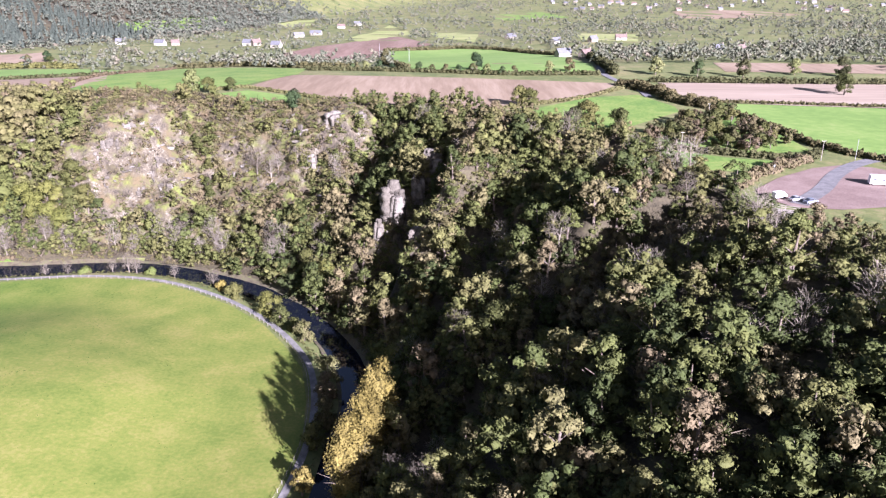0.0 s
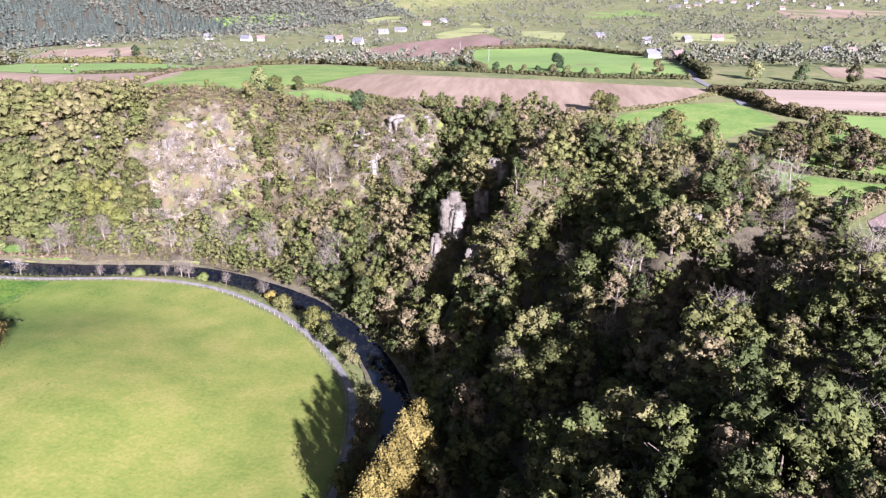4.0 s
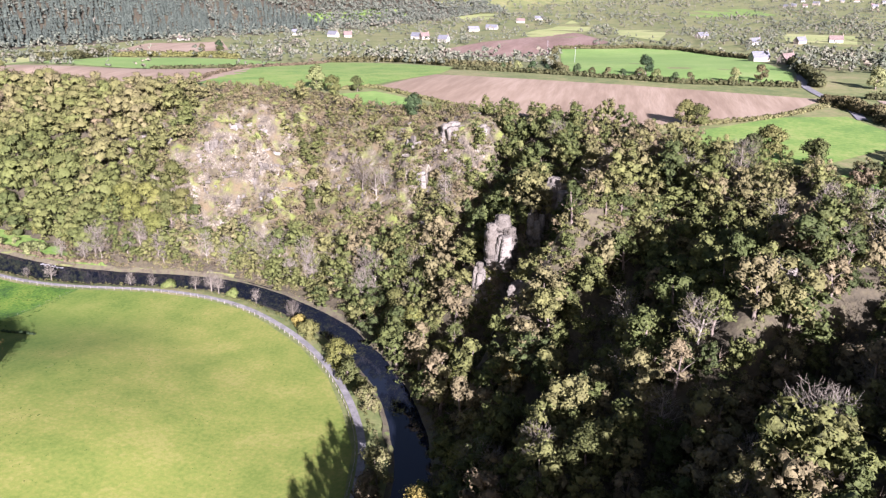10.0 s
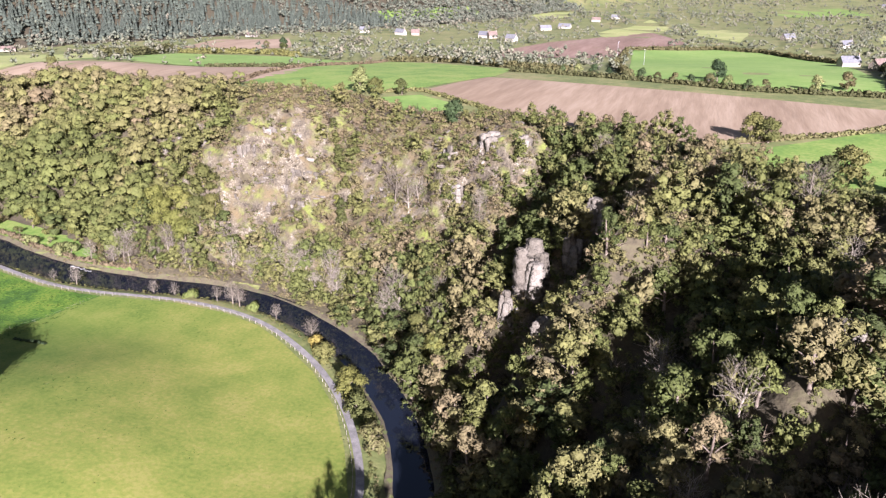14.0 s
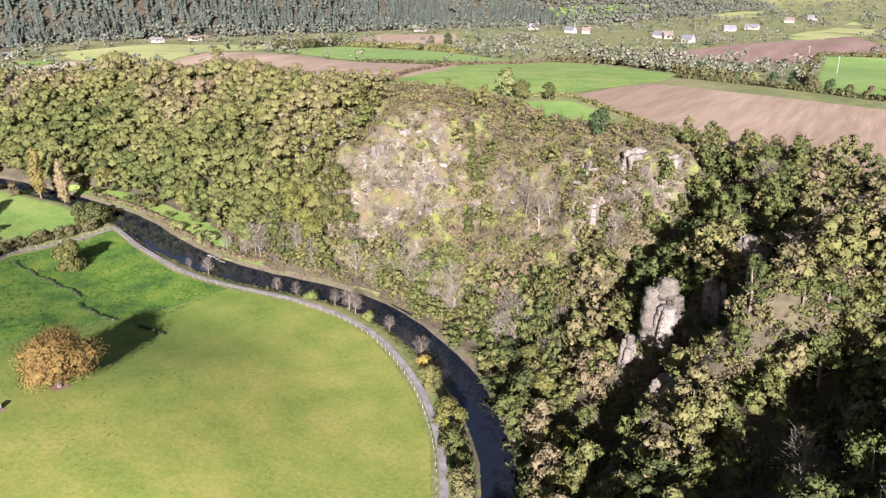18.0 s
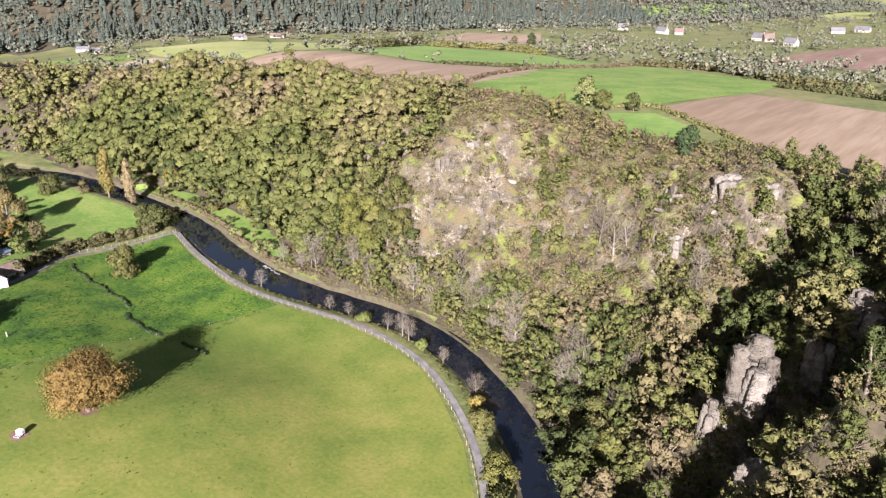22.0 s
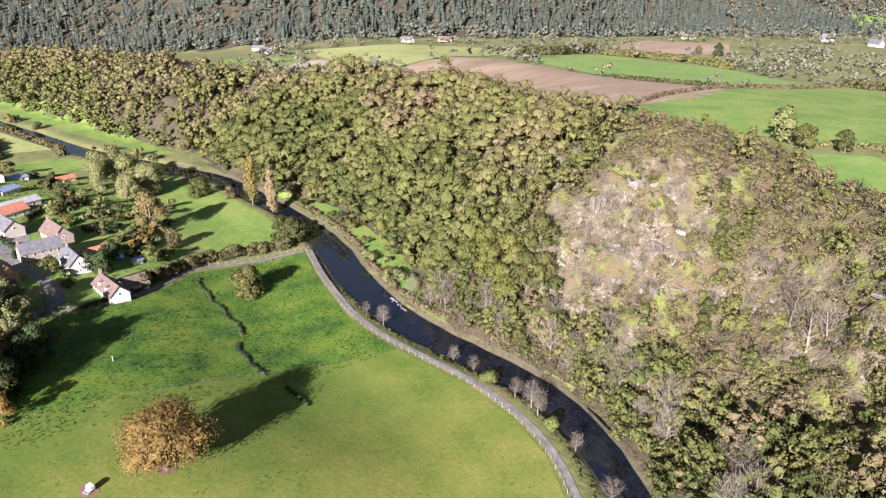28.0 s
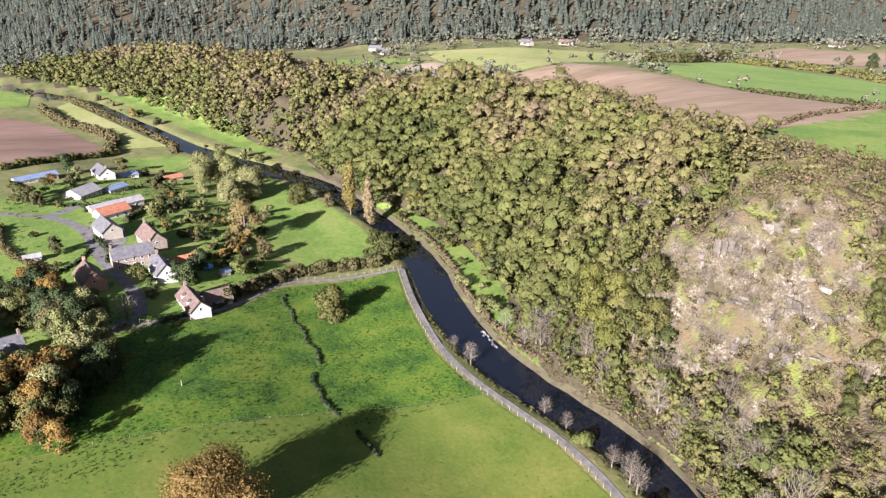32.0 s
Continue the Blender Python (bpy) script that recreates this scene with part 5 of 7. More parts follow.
joined_wood("grass_tufts", "coarse darker grass tufts scattered over the pasture", np.c_[gxx, gyy, rngb.uniform(0.3, 0.75, 34000) * np.where(gxx > -178, 0.6, 1.0), rngb.uniform(0.1, 0.4, 34000)][okg], RAWTUFT, leaf("tuft_grass", (0.020, 0.054, 0.006), (0.032, 0.072, 0.009), (0.048, 0.092, 0.013)), "grass", 84, 0.33)

# grassy ditches in the pasture
for k, line in enumerate([[(-264, 246.5), (-257, 244.2), (-250, 245.4), (-243, 242.6), (-236, 244.6), (-228, 242.4), (-221, 243.8), (-214, 241.6)], [(-208, 238), (-202, 235.4), (-197, 236.8), (-192, 234.8), (-185, 236.6)], [(-176, 238), (-164, 239)]]):
    hedge("dark line of rank grass in a shallow ditch", line, 0.5, 1.3, LEAF_DARK, 110 + k, 0.26, 34, "ditch_grass", 0.5)

# fences: posts and rails along the path and the track
def fence(label, line, step, h, side=0.0, rails=2, post_w=0.14, rail_r=0.04):
    pts = dense(rounded(line), 0.5)
    t = np.gradient(pts, axis=0)
    t /= np.linalg.norm(t, axis=1)[:, None]
    pts = (pts + np.c_[-t[:, 1], t[:, 0]] * side)[:: int(step / 0.5)]
    ob = thing("fence", label, "fence")
    bm = bmesh.new()
    bmesh.ops.create_cube(bm, size=1, matrix=pose(0, 0, h / 2) @ Matrix.Diagonal((post_w, post_w, h + 0.3, 1)))
    bmesh.ops.bevel(bm, geom=bm.edges[:], offset=0.02, segments=1, affect="EDGES")
    me = bpy.data.meshes.new("post")
    bm.to_mesh(me)
    bm.free()
    me.materials.append(WOOD_POST)
    z = height(pts[:, 0], pts[:, 1])
    for (x, y), zz in zip(pts, z):
        p = part("post", me, None, ob)
        p.location = (x, y, zz)
        p.rotation_euler = (random.uniform(-0.05, 0.05), random.uniform(-0.05, 0.05), random.uniform(0, 1))
    for q in range(rails):
        zr = h * (0.92 - 0.42 * q)
        v, f = tube(np.c_[pts, z + zr], [rail_r] * len(pts), 4)
        part("rail", mesh_of("rail", v, f, WOOD_POST), None, ob)
    return ob


fence("weathered post-and-rail fence along the riverside path", PATHLINE[:-1], 3.0, 1.1, -1.7, 2, 0.12, 0.022)
fence("post-and-rail fence on the pasture side of the track", TRACK[:-1], 3.0, 1.1, -1.4, 2, 0.12, 0.024)
fence("thin wire fence dividing the two meadows", SPLIT[:-1], 8.0, 0.9, 0.0, 1, 0.05, 0.010)

# white water tank for cattle on its worn patch
def water_trough(x, y):
    ob = thing("water_trough", "white plastic cattle water tank standing on bare earth", "water tank", pose(x, y, ground_z(x, y) + 0.12, 0, 0, 25))
    white = material("white_plastic", [(0.3, (0.36, 0.37, 0.37)), (0.7, (0.56, 0.56, 0.55))], 2, 6, rough=0.5, bump=0.05)
    bm = bmesh.new()
    bmesh.ops.create_cube(bm, size=1, matrix=pose(0, 0, 0.95) @ Matrix.Diagonal((1.7, 1.3, 1.2, 1)))
    bmesh.ops.bevel(bm, geom=bm.edges[:], offset=0.18, segments=3, affect="EDGES")
    part("tank", bm, white, ob)
    for sx in (-1, 1):
        for k in range(2):
            bm = bmesh.new()
            bmesh.ops.create_cube(bm, size=1, matrix=pose(sx * 0.62, (k - 0.5) * 0.9, 0.2) @ Matrix.Diagonal((0.18, 0.18, 0.5, 1)))
            part("leg", bm, WOOD_POST, ob)
    bm = bmesh.new()
    bmesh.ops.create_cube(bm, size=1, matrix=pose(0, -1.1, 0.25) @ Matrix.Diagonal((1.6, 0.7, 0.45, 1)))
    top = max(bm.faces, key=lambda q: q.calc_center_median().z)
    r = bmesh.ops.inset_individual(bm, faces=[top], thickness=0.07)
    bmesh.ops.translate(bm, verts=top.verts, vec=(0, 0, -0.25))
    part("basin", bm, material("galvanised_steel", [(0.3, (0.35, 0.36, 0.36)), (0.7, (0.5, 0.5, 0.5))], 3, 5, rough=0.45, metal=0.8, bump=0.05), ob)


water_trough(-153, 182)
EARTH = material("bare_earth", [(0.3, (0.10, 0.065, 0.042)), (0.7, (0.17, 0.115, 0.075))], 0.8, 6, bump=0.5, bump_size=4)
for x, y, r, lab in ((-153, 181.6, 2.4, "trampled bare earth round the water tank"), (-152, 197.4, 2.6, "bare earth ring under the oak")):
    drape("bare_earth", [(x + r * (1 + 0.22 * math.sin(3 * a + x)) * math.cos(a), y + r * (1 + 0.2 * math.cos(2 * a)) * math.sin(a)) for a in np.linspace(0, 6.1, 14)], 1.2, 0.17, EARTH, lab, "ground")

# white water and stones of the little rapids
FOAM = material("white_water", [(0.3, (0.22, 0.22, 0.21)), (0.55, (0.38, 0.38, 0.37)), (0.75, (0.55, 0.55, 0.54))], 1.2, 6, rough=0.5, bump=0.6, bump_size=4)
for k in range(30):
    u, l = rngb.uniform(0, 1), rngb.uniform(0.25, 1.0)
    x, y = -213 + 13 * u + rngb.normal() * 0.5, 298.2 - 2.2 * u + rngb.normal() * 0.45
    drape("rapid", [(x + l * math.cos(a) * (1 + 0.4 * math.sin(5 * a + k)), y + 0.22 * math.sin(a) * (1 + 0.4 * math.cos(4 * a)) - 0.16 * l * math.cos(a)) for a in np.linspace(0, 6, 14)], 0.8, 0, FOAM, "streak of white water over shallow stones", "rapids", fixed=-0.53 + 0.004 * (k % 5))


# leafless grey trees standing out of the wooded bluff, and brighter trees at its foot
GREY = [bare_tree_meshes(520 + k, 9 + k, 3.6 + 0.3 * k, 46, thick=0.03) for k in range(3)]
placed = 0
while placed < 60:
    x, y = rngb.uniform(-110, 85), rngb.uniform(120, 330)
    d, sd1, w1 = line_distance(np.array([x]), np.array([y]), RIVER)
    _, rs1, _ = line_distance(np.array([x]), np.array([y]), RIM)
    if sd1[0] < 0 or rs1[0] > 0 or d[0] - w1[0] < 6 or any(math.hypot(x - q[0], y - q[1] + 4) < 12 for q in TOWERS):
        continue
    tw, tr = GREY[placed % 3]
    s = rngb.uniform(0.8, 1.35)
    ob = thing("bare_tree", "leafless grey-branched tree among the woods", "tree", pose(x, y, ground_z(x, y) + 1.2, 0, 0, rngb.uniform(0, 360)) @ Matrix.Diagonal((s, s, s, 1)), "bare trees of the bluff")
    part("trunk", tr, None, ob)
    part("branchwork", tw, None, ob)
    placed += 1
LIMEY = [tree_meshes("lime", 540 + k, 12 + k, 4.6 + 0.3 * k, 3000, 0.33, [leaf("yellow_green_leaves", (0.080, 0.090, 0.020), (0.108, 0.114, 0.027), (0.138, 0.136, 0.038)), LEAF_OLIVE, LEAF_YELLOW][k], 22, 0.12) for k in range(3)]
for x, y, k, s in [(-178, 314, 0, 1.15), (-171, 312, 0, 1.1), (-165, 310, 0, 1.15), (-174, 319, 0, 0.95), (-168, 317, 0, 1.1), (-184, 318, 0, 1.0), (-162, 316, 1, 1.1), (-163, 323, 1, 1.15), (-157, 319, 1, 1.0), (-190, 316, 0, 0.8), (-330, 332, 2, 0.8), (-262, 326, 0, 0.8), (-232, 322, 0, 0.85), (-214, 318, 0, 0.8), (-122, 356, 1, 0.42), (-119, 351, 1, 0.45), (-115, 346, 1, 0.4), (-112, 341, 1, 0.5), (-108.5, 338, 1, 0.42), (-106, 334, 1, 0.5), (-106, 329, 1, 0.48), (-104, 325, 1, 0.55), (-109, 331, 0, 0.35), (-14, 199, 0, 0.95), (-8, 206, 1, 1.0), (-6, 222, 2, 0.55), (-22, 231, 0, 0.9), (-30, 246, 0, 0.85), (-44, 262, 0, 0.8), (-52, 272, 1, 0.9), (14, 178, 1, 1.0), (26, 162, 0, 0.9), (40, 170, 2, 0.45)]:
    crown, trunk = LIMEY[k]
    plant("broadleaf_tree", ["rounded yellow-green tree at the foot of the bluff", "dense olive tree at the foot of the bluff", "golden-yellow tree on the bluff"][k], "tree", crown, trunk, x, y, rngb.uniform(0, 360), s, "bright trees of the bluff")


# ---- the hamlet ----
SLATE = material("slate_roof", [(0.3, (0.060, 0.064, 0.072)), (0.5, (0.095, 0.098, 0.105)), (0.7, (0.14, 0.14, 0.145))], 0.8, 9, rough=0.55, bump=0.5, bump_size=5, spec=0.5)
BROWN_TILE = material("brown_tile_roof", [(0.3, (0.072, 0.052, 0.044)), (0.5, (0.108, 0.078, 0.066)), (0.7, (0.150, 0.114, 0.097))], 0.8, 9, rough=0.8, bump=0.6, bump_size=5)
RED_TILE = material("orange_tile_roof", [(0.3, (0.215, 0.085, 0.050)), (0.5, (0.285, 0.118, 0.068)), (0.7, (0.34, 0.16, 0.10))], 0.8, 9, rough=0.8, bump=0.6, bump_size=5)
SHEET = material("fibre_cement_sheet", [(0.3, (0.17, 0.172, 0.175)), (0.7, (0.27, 0.27, 0.27))], 0.6, 9, rough=0.7, bump=0.4, bump_size=4)
BLUE_SHEET = material("blue_metal_roof", [(0.3, (0.13, 0.19, 0.30)), (0.7, (0.22, 0.29, 0.42))], 0.6, 9, rough=0.4, metal=0.3, bump=0.2)
PLASTER = material("cream_render", [(0.3, (0.21, 0.19, 0.155)), (0.5, (0.27, 0.25, 0.205)), (0.7, (0.33, 0.31, 0.26))], 0.5, 8, bump=0.2, bump_size=6)
WHITE_WALL = material("white_render", [(0.3, (0.34, 0.325, 0.295)), (0.7, (0.47, 0.455, 0.42))], 0.5, 8, bump=0.15, bump_size=6)
STONE_WALL = material("rubble_stone_wall", [(0.3, (0.13, 0.108, 0.082)), (0.5, (0.20, 0.172, 0.135)), (0.7, (0.28, 0.245, 0.20))], 1.6, 4, bump=0.8, bump_size=3.5, dist=0.12)
BRICK_WALL = material("old_brick_wall", [(0.3, (0.30, 0.165, 0.11)), (0.7, (0.46, 0.31, 0.235))], 1.6, 5, bump=0.5, bump_size=4)
FRAME = material("white_window_frame", [(0.3, (0.70, 0.70, 0.68)), (0.7, (0.80, 0.80, 0.78))], 2, 5, rough=0.5, bump=0)
GLASS = material("dark_window_glass", [(0.3, (0.02, 0.025, 0.03)), (0.7, (0.045, 0.05, 0.06))], 1, 3, rough=0.08, bump=0, spec=0.6)
DOOR = material("painted_door", [(0.3, (0.16, 0.10, 0.06)), (0.7, (0.24, 0.15, 0.09))], 2, 5, rough=0.6, bump=0.2)


def box(bm, x, y, z, sx, sy, sz, turn=0.0):
    return bmesh.ops.create_cube(bm, size=1, matrix=pose(x, y, z, 0, 0, turn) @ Matrix.Diagonal((sx, sy, sz, 1)))


def house(label, a, b, width, eave, ridge, wall, roof, chimneys=(), windows=3, dormers=0, name="house", lean=0.0, long_max=99, far=False):
    """A gabled house under a ridge from a to b, in plan."""
    a, b = np.array(a, float), np.array(b, float)
    mid, d = (a + b) / 2, b - a
    length = min(float(np.hypot(*d)), long_max)
    turn = math.degrees(math.atan2(d[1], d[0]))
    z = min(ground_z(mid[0] + 0.4 * q * d[0], mid[1] + 0.4 * q * d[1]) for q in (-1, 0, 1))
    ob = thing(name, label, "house" if name == "house" else "shed", pose(mid[0], mid[1], z, 0, 0, turn))
    L, W = length / 2, width / 2
    prof = [(-W, -1.2), (W, -1.2), (W, eave), (0, ridge - 0.12), (-W, eave)]
    bm = bmesh.new()
    ends = [[bm.verts.new((s * (L - 0.15), y, zz)) for y, zz in prof] for s in (-1, 1)]
    for e in ends:
        bm.faces.new(e)
    for k in range(5):
        j = (k + 1) % 5
        bm.faces.new((ends[0][k], ends[0][j], ends[1][j], ends[1][k]))
    part("wall", bm, wall, ob)
    rise = ridge - eave
    slope = math.hypot(W, rise)
    roof_ob = None
    for s in (-1, 1):
        bm = bmesh.new()
        over = 0.35
        p0, p1 = Vector((0, 0, ridge + 0.02)), Vector((0, s * (W + over), ridge - rise * (W + over) / W + 0.02))
        nr = Vector((0, s * rise, W)).normalized() * 0.16
        vs = [bm.verts.new(Vector((x, 0, 0)) + p + q) for q in (Vector(), nr) for p in (p0, p1) for x in (-L - 0.2, L + 0.2)]
        for q in ((0, 1, 3, 2), (4, 6, 7, 5), (0, 2, 6, 4), (1, 5, 7, 3), (0, 4, 5, 1), (2, 3, 7, 6)):
            bm.faces.new([vs[k] for k in q])
        roof_ob = part("roof", bm, roof, ob)
    bm = bmesh.new()
    box(bm, 0, 0, ridge + 0.16, 2 * L + 0.4, 0.28, 0.14)
    part("ridge_cap", bm, roof, ob)
    for cx in chimneys:
        bm = bmesh.new()
        box(bm, cx * (L - 0.45), 0, ridge + 0.45, 0.65, 0.9, 1.7)
        box(bm, cx * (L - 0.45), 0, ridge + 1.25, 0.8, 1.05, 0.16)
        part("chimney", bm, STONE_WALL if wall is not BRICK_WALL else BRICK_WALL, ob)
        bm = bmesh.new()
        bmesh.ops.create_cone(bm, cap_ends=True, segments=8, radius1=0.16, radius2=0.13, depth=0.4, matrix=pose(cx * (L - 0.45), 0, ridge + 1.5))
        part("chimney_pot", bm, RED_TILE, ob)
    if not far:
        bm = bmesh.new()
        for s in (-1, 1):
            v, f = tube([(-L - 0.2, s * (W + 0.4), eave - 0.28), (L + 0.2, s * (W + 0.4), eave - 0.28)], [0.08, 0.08], 5)
            vv = [bm.verts.new(p) for p in v]
            for q in f:
                bm.faces.new([vv[k] for k in q])
        part("gutter", bm, SHEET, ob)

    def opening(x, y, zc, w, h, face, door=False):
        holder = part("door" if door else "window", window_bm(w, h, face), DOOR if door else FRAME, ob)
        holder.location = (x, y, zc)
        if not door:
            bm = bmesh.new()
            box(bm, 0, 0, 0, w - 0.16 if face == "y" else 0.10, 0.10 if face == "y" else w - 0.16, h - 0.16)
            part("pane", bm, GLASS, holder)

    def window_bm(w, h, face):
        bm = bmesh.new()
        box(bm, 0, 0, 0, w if face == "y" else 0.07, 0.07 if face == "y" else w, h)
        return bm

    for s in (-1, 1):
        for k in range(windows):
            x = -L + (k + 0.7) * (2 * L) / (windows + 0.4)
            if k == windows // 2 and s > 0:
                opening(x, s * (W + 0.02), 1.05, 1.0, 2.1, "y", True)
            else:
                opening(x, s * (W + 0.02), 1.45, 0.95, 1.25, "y")
            if eave > 4.2:
                opening(x, s * (W + 0.02), 3.7, 0.9, 1.15, "y")
        if windows > 1:
            opening(s * (L - 0.13), 0.0, eave + 0.35 if eave < 4 else 3.7, 0.85, 1.1, "x")
    for k in range(dormers):
        x = -L + (k + 0.9) * (2 * L) / (dormers + 0.8)
        for s in (1, -1):
            bm = bmesh.new()
            y, zz = s * W * 0.62, eave + rise * 0.45
            box(bm, x, y, zz, 1.1, 1.5, 1.3)
            dm = part("dormer", bm, wall, ob)
            bm = bmesh.new()
            bmesh.ops.create_cone(bm, cap_ends=True, segments=4, radius1=1.25, radius2=0.05, depth=0.7, matrix=pose(x, y, zz + 0.95, 0, 0, 45))
            part("dormer_roof", bm, roof, dm)
    return ob


house("white rendered cottage with brown tiled roof and gable to the track", (-266, 214), (-250, 215.6), 6.6, 2.9, 5.9, WHITE_WALL, BROWN_TILE, (-1,), 4, 2)
house("low brown-tiled wing of the white cottage", (-261.5, 218.5), (-262.5, 227.5), 6.2, 2.6, 5.0, WHITE_WALL, BROWN_TILE, (), 2)
house("white gabled house with slate roof and roof window", (-293, 209.7), (-280, 210.6), 7.0, 3.6, 7.0, WHITE_WALL, SLATE, (-1,), 3, 1)
house("outbuilding with orange-red tiled roof", (-293.5, 214), (-295, 224), 6.5, 2.6, 5.0, PLASTER, RED_TILE, (), 2)
house("long two-storey rubble stone farmhouse with dark slate roof", (-302, 195), (-303, 209.5), 7.6, 4.8, 7.6, STONE_WALL, SLATE, (-1, 1), 5)
house("stone barn house with steep brown roof and open timber end", (-327, 210.5), (-312, 212.5), 7.5, 4.0, 7.8, STONE_WALL, BROWN_TILE, (-1,), 3)
house("cream rendered house with grey slate roof", (-344, 196.3), (-331, 198.8), 7.8, 3.6, 6.8, PLASTER, SLATE, (-1,), 3)
house("long farm shed with pale grey sheet roof", (-370.5, 193.5), (-377.5, 215.5), 7.5, 3.0, 4.4, PLASTER, SHEET, (), 4, 0, "farm_shed")
house("workshop with patched orange tile roof", (-360.5, 195.5), (-366, 208), 8.2, 2.9, 5.2, WHITE_WALL, RED_TILE, (), 3)
house("brick-gabled house with brown tiled roof beside the lane", (-294, 186), (-281, 187.8), 8.0, 3.6, 7.4, BRICK_WALL, BROWN_TILE, (-1,), 3)
house("modern bungalow with low grey roof", (-396, 188), (-405, 198), 11, 2.7, 5.2, WHITE_WALL, SHEET, (), 4)
house("flat annexe with bluish metal roof", (-404, 203), (-410, 212), 7, 2.6, 3.3, WHITE_WALL, BLUE_SHEET, (), 2)
house("white house with slate roof at the hamlet's edge", (-447, 204.5), (-433, 207), 8.0, 3.4, 6.4, WHITE_WALL, SLATE, (1,), 3)
house("open shed with blue metal roof", (-441, 213), (-443, 222), 7, 2.4, 3.1, WHITE_WALL, BLUE_SHEET, (), 2, 0, "farm_shed")
house("long low shed with bluish roof below the ploughed field", (-436, 165), (-442, 184), 7, 2.6, 3.8, PLASTER, BLUE_SHEET, (), 5, 0, "farm_shed")
house("small red-tiled garden shed in the long grass", (-434, 234.5), (-436.5, 243.5), 5, 2.2, 3.5, BRICK_WALL, RED_TILE, (), 1, 0, "garden_shed")
house("small pale garden shed on the lawn", (-317, 167), (-317.5, 173), 3.2, 1.9, 2.7, WHITE_WALL, SHEET, (), 1, 0, "garden_shed")
house("stone cottage with slate roof and dormers among trees", (-239, 153.5), (-242, 166), 7.2, 3.6, 7.4, STONE_WALL, SLATE, (1,), 4, 2)
house("tiny tarred garden shed behind the cottage", (-283, 229), (-284, 232.5), 3, 1.9, 2.6, PLASTER, BLUE_SHEET, (), 1, 0, "garden_shed")

ribbon("lane", [(-392, 140), (-378, 165), (-371, 176), (-361, 184), (-345, 190), (-324, 191.5), (-304, 193), (-285, 198), (-268, 200), (-258, 198)], 4.6, 0.22, ASPHALT, "grey asphalt village lane", "lane")
ribbon("lane", [(-372, 176), (-376, 184), (-386, 190)], 5.0, 0.20, ASPHALT, "forecourt of the bungalow", "lane")
drape("yard", [(-352, 187), (-330, 190), (-318, 197), (-326, 203), (-348, 205)], 3, 0.21, GRAVEL, "gravel yard among the houses", "yard")
ribbon("track", [(-228, 150), (-234, 160), (-236, 169), (-240, 178), (-250, 186), (-256, 194)], 3.0, 0.2, GRAVEL, "gravel drive of the stone cottage", "path")

POOL = material("pool_liner", [(0.3, (0.05, 0.28, 0.62)), (0.7, (0.08, 0.36, 0.72))], 1, 4, rough=0.3, bump=0.05)


def garden_pool(x, y, r):
    ob = thing("garden_pool", "small round bright blue garden pool", "pool", pose(x, y, ground_z(x, y) + 0.1))
    bm = bmesh.new()
    bmesh.ops.create_cone(bm, cap_ends=True, segments=20, radius1=r, radius2=r, depth=0.9, matrix=pose(0, 0, 0.45))
    part("liner", bm, POOL, ob)
    bm = bmesh.new()
    v, f = tube([(r * math.cos(q), r * math.sin(q), 0.92) for q in np.linspace(0, 6.2832, 21)], [0.07] * 21, 5)
    part("rim", mesh_of("rim", v, f, FRAME), None, ob)


garden_pool(-290.5, 226.5, 1.9)

# garden trees, shrubs and the dark belt beside the stone cottage
rngv = np.random.RandomState(131)
LEAVES = [LEAF_OLIVE, LEAF_HEDGE, LEAF_DARK, LEAF_RUSSET, LEAF_PALE, LEAF_GRASSY]
SHRUB = [tree_meshes("shrub", 600 + k, 3.4, 2.3, 420, 0.34, LEAVES[k % 6], 9, 0.02) for k in range(6)]
SMALL = [tree_meshes("garden_tree", 620 + k, 8.0, 3.4, 1000, 0.42, LEAVES[k % 6], 14, 0.15) for k in range(6)]
BELT = [tree_meshes("garden_tree", 640 + k, 13.5, 5.2, 2200, 0.42, LEAVES[k % 6], 24, 0.10) for k in range(6)]
NAMES = ["olive green", "brownish", "dark evergreen", "russet", "pale yellow", "light green"]
spots = [(-283, 237, 1, 5), (-356, 217, 0.8, 4), (-276, 217, 1.15, 2), (-281, 219, 1.2, 2), (-328, 224, 0.7, 1), (-297, 248, 0.8, 1), (-290, 240, 0.8, 0), (-303, 240, 0.7, 3), (-310, 232, 0.6, 1), (-284, 202, 0.9, 0), (-278, 205, 0.8, 2),
         (-270, 204, 0.8, 1), (-288, 206, 0.7, 0), (-300, 228, 0.8, 1), (-312, 240, 0.9, 1), (-340, 214, 0.8, 2), (-349, 219, 1.0, 0), (-362, 222, 1.0, 0), (-372, 228, 1.1, 1), (-384, 236, 1.0, 0), (-352, 232, 0.8, 4), (-338, 236, 0.9, 0),
         (-366, 240, 1.1, 1), (-390, 246, 1.2, 0), (-418, 236, 0.9, 0), (-425, 225, 0.8, 1), (-410, 219, 0.7, 0), (-418, 190, 1.0, 1), (-424, 181, 0.9, 3), (-412, 178, 1.0, 0), (-436, 193, 0.9, 4), (-385, 182, 0.8, 0), (-381, 193, 0.7, 5), (-322, 178, 0.9, 1),
         (-308, 178, 0.6, 0), (-400, 166, 1.3, 0), (-392, 172, 1.2, 1), (-452, 190, 1.3, 2), (-458, 216, 1.0, 0), (-448, 227, 0.9, 1), (-330, 258, 0.9, 1), (-318, 252, 0.8, 0), (-345, 262, 1.2, 0), (-357, 268, 1.1, 4), (-416, 276, 1.2, 0), (-436, 268, 1.3, 1), (-450, 256, 1.3, 4), (-456, 270, 1.2, 0), (-464, 262, 1.1, 3)]
